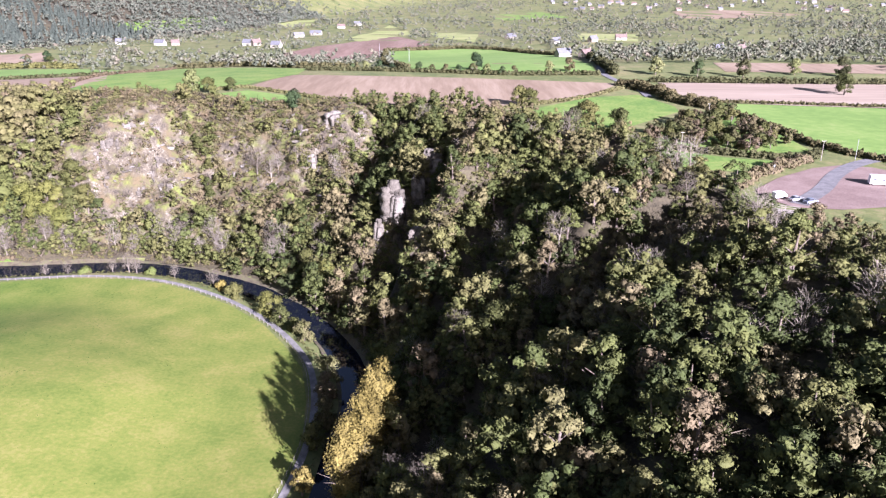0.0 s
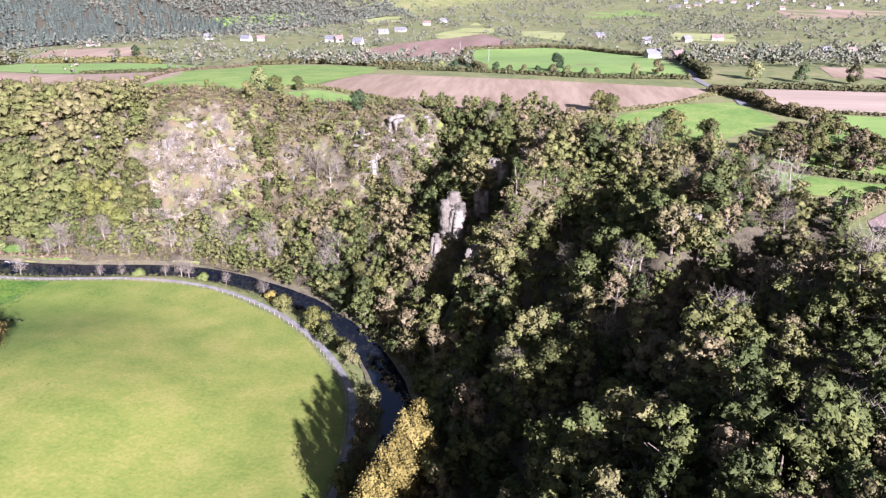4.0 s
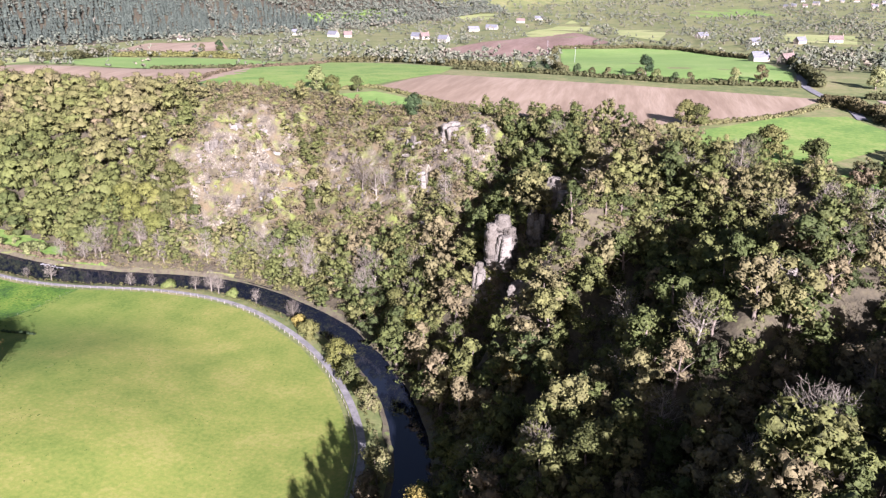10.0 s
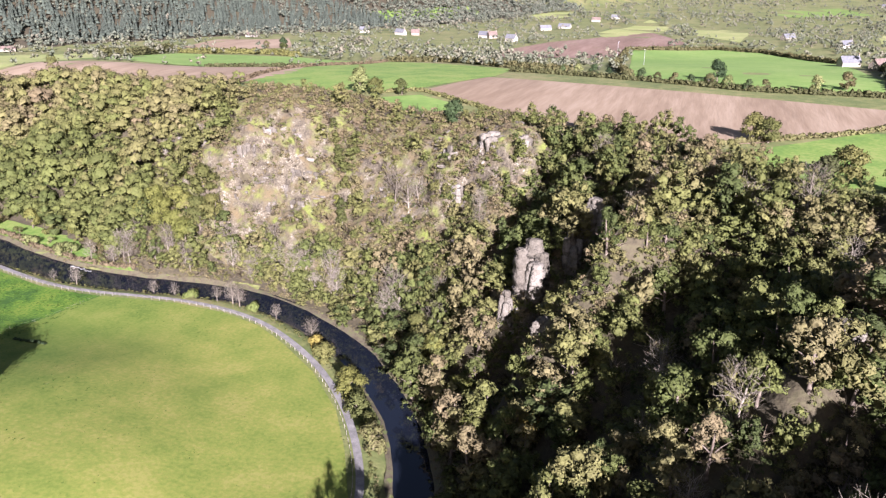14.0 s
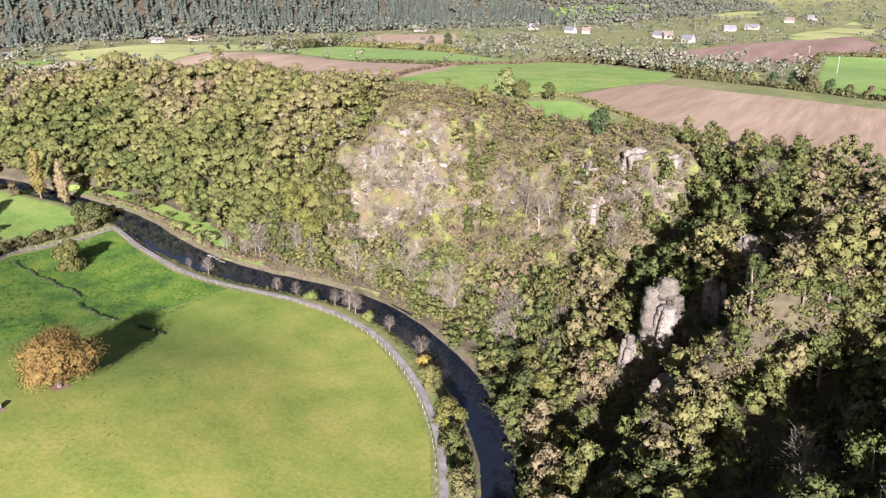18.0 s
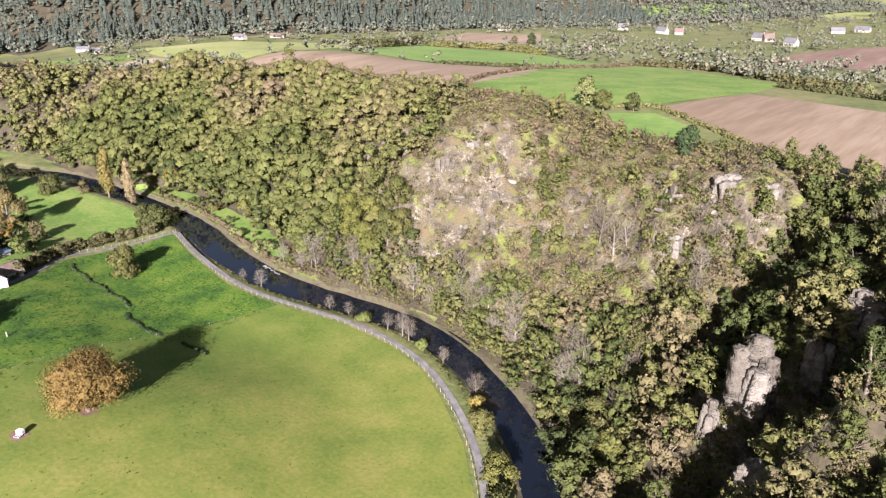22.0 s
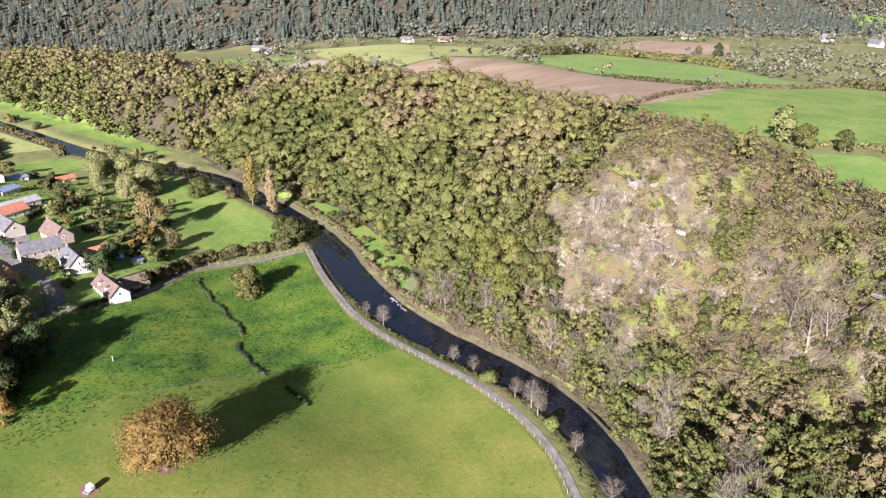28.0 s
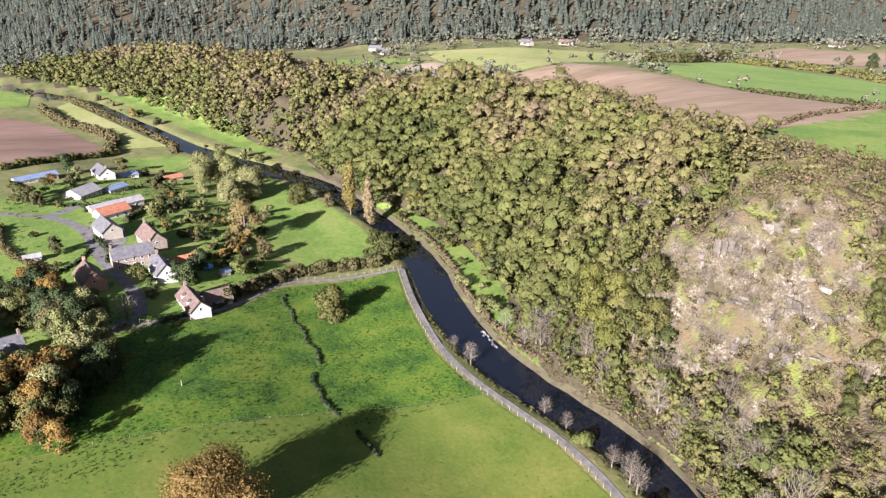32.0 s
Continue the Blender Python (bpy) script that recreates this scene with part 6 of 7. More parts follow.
for x, y, s, c in spots:
    c = 4 if x < -340 and y > 230 and c != 2 else c
    kind = SMALL if s >= 0.9 and not (x < -300 and y > 222) else SHRUB
    crown, trunk = kind[c]
    sz = s if kind is SMALL else s * 1.25
    plant("garden_tree" if kind is SMALL else "shrub", f"{NAMES[c]} garden {'tree' if kind is SMALL else 'shrub'} among the houses", "tree" if kind is SMALL else "shrub", crown, trunk, x, y, rngv.uniform(0, 360), sz, "garden trees" if kind is SMALL else "garden shrubs")
AREA = [(-282, 230), (-284, 250), (-300, 250), (-318, 244), (-345, 252), (-362, 250), (-380, 236), (-425, 234), (-425, 228), (-392, 226), (-360, 218), (-330, 219), (-306, 226), (-296, 228)]
extra = 0
while extra < 105:
    x, y = rngv.uniform(-430, -280), rngv.uniform(214, 264)
    if not inside(np.array([x]), np.array([y]), AREA)[0]:
        continue
    c = int(rngv.choice([0, 1, 1, 0, 2, 3, 4, 5, 1] if x > -340 else [4, 0, 4, 5, 1, 1, 0, 3, 0]))
    big = rngv.uniform() < 0.06
    crown, trunk = (SMALL if big else SHRUB)[c]
    plant("garden_tree" if big else "shrub", f"{NAMES[c]} {'tree' if big else 'shrub'} in the overgrown gardens", "tree" if big else "shrub", crown, trunk, x, y, rngv.uniform(0, 360), rngv.uniform(0.6, 1.0) if big else rngv.uniform(0.4, 1.05), "garden trees" if big else "garden shrubs")
    extra += 1
weeds = []
while len(weeds) < 700:
    x, y = rngv.uniform(-450, -252), rngv.uniform(150, 268)
    if inside(np.array([x]), np.array([y]), [(-262, 228), (-282, 252), (-330, 246), (-405, 268), (-450, 238), (-440, 190), (-400, 152), (-330, 125), (-285, 150), (-300, 176), (-372, 170), (-345, 186), (-292, 182), (-275, 205)])[0]:
        weeds.append((x, y, rngv.uniform(0.12, 0.5) * (1.6 if x < -380 else 1.0), rngv.uniform(0.1, 0.95)))
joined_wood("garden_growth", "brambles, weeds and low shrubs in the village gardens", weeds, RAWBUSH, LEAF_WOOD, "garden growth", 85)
for x, y, s, c, lab in [(-361.7, 219, 1.5, 4, "bright yellow rounded shrub behind the workshop"), (-397, 168, 1.15, 0, "broad olive tree at the corner of the lane"), (-388, 174, 0.95, 1, "brownish tree at the corner of the lane"), (-300.8, 250.7, 1.0, 1, "bare-looking reddish-grey tree at the pasture edge"), (-281, 213, 1.0, 2, "dark dense evergreen beside the white house"), (-289, 223.5, 1.05, 2, "dark dense evergreen in the back garden"), (-345, 171, 0.8, 1, "rounded brown shrub on the lawn"), (-326, 224.5, 1.1, 1, "rounded brown shrub behind the barn")]:
    crown, trunk = (SMALL if s < 1.3 and "shrub" not in lab else SHRUB)[c]
    plant("garden_tree" if "tree" in lab or "evergreen" in lab else "shrub", lab, "tree" if "shrub" not in lab else "shrub", crown, trunk, x, y, rngv.uniform(0, 360), s, "garden trees" if "shrub" not in lab else "garden shrubs")
belt = 0
while belt < 66:
    x, y = rngv.uniform(-300, -196), rngv.uniform(128, 192)
    if not inside(np.array([x]), np.array([y]), [(-283, 170), (-286, 178), (-264, 186), (-250, 187), (-232, 185), (-218, 179), (-198, 175), (-195, 160), (-205, 140), (-225, 130), (-250, 134), (-270, 150)])[0] or (-252 < x < -226 and 146 < y < 172):
        continue
    c = [3, 4, 1, 0, 4, 2][belt % 6]
    crown, trunk = BELT[c]
    plant("garden_tree", f"{NAMES[c]} tree in the belt beside the stone cottage", "tree", crown, trunk, x, y, rngv.uniform(0, 360), rngv.uniform(0.65, 1.05), "tree belt by the cottage")
    belt += 1
for k in range(16):
    x, y = rngv.uniform(-219, -196), rngv.uniform(148, 176)
    crown, trunk = BELT[[3, 4, 1, 3][k % 4]]
    plant("garden_tree", f"tall {NAMES[[3, 4, 1, 3][k % 4]]} tree at the meadow's edge", "tree", crown, trunk, x, y, rngv.uniform(0, 360), rngv.uniform(0.9, 1.25), "tree belt by the cottage")
# bushes on the strip across the river and along the far reach
for k in range(34):
    x = rngv.uniform(-345, -196)
    y = float(np.interp(x, RIVER[:, 0][5:25], RIVER[:, 1][5:25])) + rngv.uniform(8.5, 24)
    c = int(rngv.choice([0, 4, 1, 0, 4]))
    plant("shrub", f"{NAMES[c]} bush on the grass strip below the wood", "shrub", *SHRUB[c], x, y, rngv.uniform(0, 360), rngv.uniform(0.5, 1.5), "riverside bushes")
for k in range(20):
    x = rngv.uniform(-790, -450)
    side = 1 if k % 3 else -1
    y = float(np.interp(x, RIVER[:, 0][:9], RIVER[:, 1][:9])) + side * rngv.uniform(8, 11)
    c = int(rngv.choice([3, 4, 1, 0, 1]))
    plant("shrub", f"{NAMES[c]} alder bush on the bank of the far reach", "shrub", *SHRUB[c], x, y, rngv.uniform(0, 360), rngv.uniform(0.5, 1.9), "riverside bushes")
# trees that stand out at the edge of the belt
for x, y, c, s, lab in [(-231, 177, 4, 1.15, "tall slender golden birch"), (-228, 180, 4, 0.9, "golden birch"), (-247, 176, 4, 0.8, "yellowing garden tree"), (-209, 173, 3, 0.85, "bushy golden-brown tree"), (-205, 168, 3, 0.9, "bushy golden-brown tree"), (-203, 177, 2, 0.62, "dark pointed conifer"),
                        (-192, 172, 3, 0.62, "low russet tree"), (-196, 168, 3, 0.7, "low russet tree"), (-217, 184, 2, 0.95, "dark evergreen tree"), (-213, 181, 2, 0.85, "dark evergreen tree"), (-222, 187, 0, 0.8, "olive tree")]:
    crown, trunk = BELT[c]
    ob = plant("garden_tree", lab + " at the edge of the pasture", "tree", crown, trunk, x, y, rngv.uniform(0, 360), s, "tree belt by the cottage")
    if "slender" in lab or "pointed" in lab:
        ob.scale = (s * 0.6, s * 0.6, s * 1.15)
bm = bmesh.new()
bmesh.ops.create_cone(bm, cap_ends=True, segments=8, radius1=0.16, radius2=0.13, depth=1.7, matrix=pose(0, 0, 0.8))
part("stake", bm, WOOD_POST, thing("scratching_post", "short pale wooden post standing alone in the pasture", "post", pose(-210, 202, ground_z(-210, 202) + 0.1)))
tw, tr = BARE[1]
ob = thing("bare_tree", "spreading pale plane tree nearly leafless by the track gate", "tree", pose(-256, 194.5, ground_z(-256, 194.5), 0, 0, 40) @ Matrix.Diagonal((1.3, 1.3, 0.95, 1)))
part("trunk", tr, None, ob)
part("branchwork", tw, None, ob)
for k, (line, h, w, m) in enumerate([([(-334, 192), (-318, 196), (-306, 194)], 1.8, 1.4, LEAF_DARK), ([(-352, 206), (-362, 212), (-372, 220)], 2.5, 2.5, LEAF_HEDGE), ([(-300, 176), (-330, 160), (-360, 160)], 2.2, 2.2, LEAF_HEDGE), ([(-384, 184), (-384, 192), (-372, 192)], 1.8, 1.4, LEAF_DARK),
                                     ([(-300, 232), (-312, 247), (-330, 246)], 2.4, 3, LEAF_RUSSET), ([(-410, 226), (-430, 230), (-452, 236)], 2.6, 3, LEAF_HEDGE), ([(-470, 160), (-500, 202), (-512, 218)], 4, 5, LEAF_OLIVE), ([(-302, 178), (-312, 186), (-322, 189)], 1.2, 1.2, LEAF_DARK)]):
    hedge(["trimmed dark green hedge along the lane", "ragged brown garden hedge", "field hedge behind the gardens", "clipped hedge round the forecourt", "russet hedge between the gardens", "brambly hedge in the long grass", "tall hedge of the ploughed field", "low trimmed hedge by the lane"][k], line, h, w, m, 150 + k, 0.36, 24)


# ---- the plateau: car park, hedges, lone trees, farms ----
drape("car_park", [(90, 206), (92, 214), (104, 227), (120, 239), (131, 243), (140, 240), (146, 232), (150, 215), (130, 198), (108, 194), (96, 196)], 5, 0.16, RED_GRAVEL, "car park of reddish gravel at the wood's edge", "car park")
ribbon("car_park_road", [(98, 199), (112, 214), (122, 229), (132, 240), (142, 248), (170, 262), (230, 300)], 5.0, 0.24, ASPHALT, "worn asphalt drive of the car park", "road")
ribbon("lane", [(104, 384), (106, 410), (100, 445), (98, 480), (112, 560), (118, 640), (150, 760)], 4.0, 0.26, ASPHALT, "narrow country lane between hedges", "lane")
CAR_WHITE = material("white_car_paint", [(0.3, (0.74, 0.74, 0.73)), (0.7, (0.80, 0.80, 0.79))], 1, 3, rough=0.25, bump=0, spec=0.5)
CAR_GREY = material("grey_car_paint", [(0.3, (0.20, 0.23, 0.28)), (0.7, (0.25, 0.28, 0.33))], 1, 3, rough=0.25, metal=0.4, bump=0, spec=0.5)
CAR_SILVER = material("silver_car_paint", [(0.3, (0.46, 0.47, 0.48)), (0.7, (0.54, 0.55, 0.56))], 1, 3, rough=0.25, metal=0.5, bump=0, spec=0.5)
TYRE = material("tyre_rubber", [(0.3, (0.015, 0.015, 0.015)), (0.7, (0.03, 0.03, 0.03))], 4, 4, rough=0.9, bump=0)


def solid(profile, width, inset=0.0):
    """A body from a side profile (x, z), pulled out to its width, tucked in at the top."""
    bm = bmesh.new()
    top = max(z for _, z in profile)
    rows = [[bm.verts.new((x, s * (width / 2 - inset * (z / top)), z)) for x, z in profile] for s in (-1, 1)]
    for r in rows:
        bm.faces.new(r)
    n = len(profile)
    for k in range(n):
        bm.faces.new((rows[0][k], rows[0][(k + 1) % n], rows[1][(k + 1) % n], rows[1][k]))
    bmesh.ops.recalc_face_normals(bm, faces=bm.faces)
    bmesh.ops.bevel(bm, geom=bm.edges[:], offset=0.05, segments=2, affect="EDGES")
    return bm


def wheels(ob, xs, y, r=0.32):
    for x in xs:
        for s in (-1, 1):
            bm = bmesh.new()
            bmesh.ops.create_cone(bm, cap_ends=True, segments=14, radius1=r, radius2=r, depth=0.2, matrix=pose(x, s * y, r, 90))
            w = part("wheel", bm, TYRE, ob)
            bm = bmesh.new()
            bmesh.ops.create_cone(bm, cap_ends=True, segments=10, radius1=r * 0.6, radius2=r * 0.6, depth=0.23, matrix=pose(x, s * y, r, 90))
            part("rim", bm, CAR_SILVER, w)


def car(label, x, y, turn, paint, van=False):
    ob = thing("van" if van else "car", label, "van" if van else "car", pose(x, y, ground_z(x, y) + 0.27, 0, 0, turn), "parked cars")
    if van:
        part("body", solid([(-2.2, 0.3), (2.2, 0.3), (2.25, 0.95), (1.5, 1.15), (1.0, 1.85), (-2.15, 1.9), (-2.25, 0.9)], 1.75, 0.1), paint, ob)
        part("side_window", solid([(-2.0, 1.2), (1.15, 1.2), (0.85, 1.7), (-2.0, 1.72)], 1.68, 0.06), GLASS, ob)
    else:
        part("body", solid([(-2.05, 0.28), (2.05, 0.28), (2.1, 0.7), (1.1, 0.88), (-1.5, 0.95), (-2.1, 0.85)], 1.72, 0.04), paint, ob)
        part("cabin", solid([(1.1, 0.84), (0.45, 1.38), (-1.0, 1.43), (-1.75, 0.9)], 1.55, 0.14), GLASS, ob)
        part("roof", solid([(0.4, 1.36), (-0.95, 1.41), (-0.95, 1.47), (0.4, 1.43)], 1.32, 0.02), paint, ob)
    for s in (-1, 1):
        bm = bmesh.new()
        box(bm, 2.08 if not van else 2.22, s * 0.6, 0.66, 0.08, 0.32, 0.16)
        part("headlight", bm, FRAME, ob)
    wheels(ob, (-1.3, 1.3), 0.82)


car("white van parked at the edge of the car park", 95, 205, 25, CAR_WHITE, True)
car("silver-white car parked beside the van", 98.5, 202, 20, CAR_SILVER)
car("grey-blue car parked at the car park's edge", 101.5, 199.8, 22, CAR_GREY)


def camper(x, y, turn):
    ob = thing("camper_van", "white motor home parked on the asphalt", "camper van", pose(x, y, ground_z(x, y) + 0.28, 0, 0, turn))
    part("body", solid([(-3.3, 0.35), (2.2, 0.35), (2.3, 2.0), (2.9, 2.3), (2.7, 2.85), (-3.2, 2.9), (-3.35, 1.2)], 2.25, 0.05), CAR_WHITE, ob)
    part("cab", solid([(2.1, 0.35), (3.5, 0.35), (3.55, 1.0), (2.9, 1.2), (2.4, 2.0), (2.1, 2.0)], 1.95, 0.08), CAR_WHITE, ob)
    part("windscreen", solid([(3.0, 1.22), (2.86, 1.25), (2.4, 1.95), (2.6, 1.95)], 1.7, 0.05), GLASS, ob)
    for sx in (-2.0, 0.4, 1.5):
        bm = bmesh.new()
        box(bm, sx, 0, 1.75, 0.9, 2.3, 0.5)
        part("side_window", bm, GLASS, ob)
    wheels(ob, (-1.9, 2.7), 0.95, 0.36)


camper(131, 218.5, -12)


def pole(label, x, y, h, r=0.11, mat=WOOD_POST, arm=True, name="utility_pole"):
    ob = thing(name, label, "pole", pose(x, y, ground_z(x, y)))
    v, f = tube([(0, 0, -0.5), (0, 0, h)], [r, r * 0.75], 8)
    part("post", mesh_of("post", v, f, mat), None, ob)
    if arm:
        bm = bmesh.new()
        box(bm, 0, 0, h - 0.4, 1.3, 0.1, 0.12)
        part("crossarm", bm, mat, ob)
        for q in (-0.5, 0, 0.5):
            bm = bmesh.new()
            bmesh.ops.create_cone(bm, cap_ends=True, segments=6, radius1=0.06, radius2=0.04, depth=0.2, matrix=pose(q, 0, h - 0.24))
            part("insulator", bm, FRAME, ob)


pole("white concrete pole by the car park entrance", 139, 249, 7.5, 0.09, SHEET, False)
pole("wooden pole beside the car park hedge", 128, 250, 7.0)
pole("wooden power pole along the field edge", 112, 318, 8)
pole("wooden power pole in the hedge", 84, 262, 7.5)
pole("concrete pylon pole standing in the fields", -63, 770, 13, 0.16, SHEET)
pole("concrete power pole on the skyline", -28, 640, 11, 0.14, SHEET)
pole("thin wooden marker post in the pasture", -210.5, 202, 1.6, 0.09, WOOD_POST, False, "marker_post")


def road_sign(x, y, turn):
    ob = thing("road_sign", "small white sign on a post by the car park", "sign", pose(x, y, ground_z(x, y), 0, 0, turn))
    v, f = tube([(0, 0, -0.3), (0, 0, 3.0)], [0.05, 0.05], 6)
    part("post", mesh_of("post", v, f, SHEET), None, ob)
    bm = bmesh.new()
    box(bm, 0, 0, 2.7, 0.8, 0.05, 0.6)
    part("panel", bm, SHEET, ob)


road_sign(150, 238, 20)
road_sign(104.5, 232, 30)


def shelter(x, y, turn):
    """A weathered wooden viewing deck with rails."""
    ob = thing("viewing_deck", "weathered grey wooden viewing deck with railings", "deck", pose(x, y, ground_z(x, y) + 0.2, 0, 0, turn))
    for k in range(12):
        bm = bmesh.new()
        box(bm, -3.3 + 0.6 * k, 0, 0.55, 0.52, 4.2, 0.08)
        part("plank", bm, WOOD_POST, ob)
    for sx in (-3.4, 0, 3.4):
        for sy in (-2.0, 2.0):
            bm = bmesh.new()
            box(bm, sx, sy, 0.5, 0.18, 0.18, 2.4)
            part("post", bm, WOOD_POST, ob)
    for sy in (-2.0, 2.0):
        for zz in (1.1, 1.6):
            bm = bmesh.new()
            box(bm, 0, sy, zz, 6.9, 0.09, 0.12)
            part("rail", bm, WOOD_POST, ob)


shelter(90.5, 190.5, -25)

# hedges of the plateau
for k, (lab, line, h, w, mat, per) in enumerate([
    ("dark overgrown hedge between green field and stubble", [(100, 425), (110, 398), (112, 375), (118, 362), (124, 350)], 4.5, 6, LEAF_HEDGE, 40),
    ("low hedge along the ploughed field", [(20, 345), (36, 356), (55, 368), (74, 384), (96, 412), (104, 424)], 1.5, 2.0, LEAF_SCRUB, 20),
    ("hedge between car park field and orchard", [(124, 350), (131, 330), (134, 298), (136, 268), (150, 246)], 2.4, 3, LEAF_HEDGE, 24),
    ("hedge below the orchard", [(78, 270), (98, 258), (114, 251), (126, 250), (132, 262)], 2.2, 2.8, LEAF_HEDGE, 24),
    ("bushes round the car park", [(86, 214), (94, 224), (108, 238), (122, 248)], 2.8, 4, LEAF_SCRUB, 30),
    ("thin hedge with small trees along the bright field", [(-92, 520), (-60, 510), (-24, 498), (10, 482), (40, 468), (70, 468), (95, 468)], 2.6, 2.6, LEAF_HEDGE, 12),
    ("hedge beside the brown and green fields", [(-206, 414), (-220, 460), (-226, 512), (-218, 560), (-216, 622)], 2, 2.4, LEAF_SCRUB, 10),
    ("hedge along the fresh crop strip", [(-290, 502), (-250, 508), (-224, 514)], 2.2, 2.6, LEAF_HEDGE, 12),
    ("bushes at the corner of the small green field", [(-122, 406), (-108, 418), (-92, 404), (-76, 392), (-60, 378)], 1.5, 2.2, LEAF_SCRUB, 16),
    ("thick hedge of the far pale field", [(-442, 575), (-436, 600), (-452, 640), (-464, 680)], 6, 8, LEAF_HEDGE, 20),
    ("hedge along the hamlet fields", [(-216, 625), (-150, 600), (-94, 545), (-60, 540)], 4, 5, LEAF_HEDGE, 14),
    ("hedge below the reddish field", [(-316, 665), (-376, 690), (-441, 668)], 5, 6, LEAF_OLIVE, 14),
    ("hedge beside the lane and farm", [(104, 470), (110, 540), (118, 610), (125, 680)], 5, 6, LEAF_HEDGE, 16),
    ("hedge behind the bright field", [(-24, 515), (-50, 640), (-58, 780), (-62, 842), (42, 890), (107, 720)], 3.5, 5, LEAF_HEDGE, 9),
    ("hedge of the stubble field", [(120, 438), (200, 430), (300, 428), (420, 420)], 3.5, 4, LEAF_HEDGE, 16),
    ("hedge beside the large green field", [(126, 369), (165, 362), (205, 353), (300, 346)], 1.6, 2, LEAF_HEDGE, 12),
]):
    hedge(lab, line, h, w, mat, 170 + k, 0.55 if line[0][1] < 460 else 0.9, per)

LONE = [tree_meshes("field_tree", 700 + k, 10.5, 4.6, 1500, 0.50, [LEAF_OLIVE, LEAF_DARK, LEAF_HEDGE, LEAF_PALE][k % 4], 22, 0.14) for k in range(4)]
rngp = np.random.RandomState(191)
for x, y, s, c, lab in [(22, 505, 1.05, 1, "dark solitary tree in the bright green field"), (36, 358, 0.95, 0, "dense twin tree at the field corner"), (41, 356, 0.85, 0, "dense twin tree at the field corner"), (80, 487, 0.8, 2, "brown field tree in the hedge"), (66, 479, 0.7, 3, "thin pale field tree in the hedge"),
                        (206, 391, 1.1, 0, "solitary tree in the stubble field"), (44, 474, 0.5, 2, "small brown tree in the hedge"), (179, 458, 1.0, 2, "reddish field tree beyond the stubble"), (153, 462, 0.9, 1, "dark field tree beyond the stubble"), (130, 470, 1.0, 3, "pale field tree beyond the stubble"), (240, 462, 1.1, 2, "brown field tree beyond the stubble"), (215, 470, 0.9, 3, "pale field tree beyond the stubble"),
                        (-382, 747, 1.0, 1, "dark lone tree on the far field"), (-364, 717, 0.8, 0, "lone green tree on the far field"), (-400, 745, 0.7, 2, "small lone tree on the far field"), (-132, 402, 1.1, 3, "pale yellow tree on the cliff edge"), (-122, 398, 0.8, 0, "olive tree on the cliff edge"), (-112, 404, 0.7, 0, "olive tree on the cliff edge"),
                        (-70, 355, 0.9, 1, "dark tree at the cliff edge"), (60, 312, 1.0, 0, "tree at the wood's edge"), (52, 300, 0.9, 2, "tree at the wood's edge"), (70, 300, 0.9, 0, "tree at the wood's edge")]:
    crown, trunk = LONE[c]
    plant("field_tree", lab, "tree", crown, trunk, x, y, rngp.uniform(0, 360), s, "trees in the fields")
row = dense([(-60, 512), (-24, 500), (10, 484), (36, 470)], 9)
for x, y in row:
    crown, trunk = LONE[rngp.randint(4)]
    plant("field_tree", "small half-bare tree in the row along the field", "tree", crown, trunk, x, y, rngp.uniform(0, 360), rngp.uniform(0.45, 0.7), "tree row along the bright field")
OLD = [tree_meshes("orchard_tree", 720 + k, 4.6, 2.5, 500, 0.36, [LEAF_OLIVE, LEAF_SCRUB, LEAF_HEDGE][k % 3], 9, 0.15) for k in range(3)]
drape("orchard_grass", [(72, 287), (110, 336), (129, 342), (132, 282), (131, 264), (108, 258), (82, 268)], 6, 0.15, PASTURE, "rough grass below the orchard trees", "field")
placed = 0
while placed < 84:
    x, y = rngp.uniform(70, 133), rngp.uniform(258, 342)
    if inside(np.array([x]), np.array([y]), [(74, 284), (108, 330), (126, 338), (130, 300), (128, 270), (106, 264), (86, 272)])[0]:
        crown, trunk = OLD[placed % 3]
        plant("orchard_tree", "low rounded fruit tree in the overgrown orchard", "tree", crown, trunk, x, y, rngp.uniform(0, 360), rngp.uniform(0.9, 1.5), "orchard trees")
        placed += 1

# farms and hamlets beyond
rngh = np.random.RandomState(201)
FARMS = [(107, 690, 14, 1), (118, 640, 12, 0), (-233, 930, 12, 1), (-191, 892, 12, 1), (-222, 925, 10, 0), (-216, 1170, 16, 1), (-195, 1202, 18, 1), (-180, 1388, 14, 1), (-158, 1460, 14, 1), (-353, 972, 14, 1), (-338, 983, 10, 0), (89, 1027, 16, 0), (134, 925, 14, 1), (223, 978, 14, 1), (184, 958, 12, 0),
         (234, 661, 12, 0), (265, 693, 14, 1), (-403, 975, 12, 1), (-597, 576, 14, 1), (-597, 621, 14, 0), (-621, 448, 16, 1), (-905, 259, 14, 0), (-493, 861, 14, 1), (-689, 470, 12, 1)]
for k in range(46):
    FARMS.append((rngh.uniform(250, 1250), rngh.uniform(1900, 2500), rngh.uniform(9, 16), k % 2))
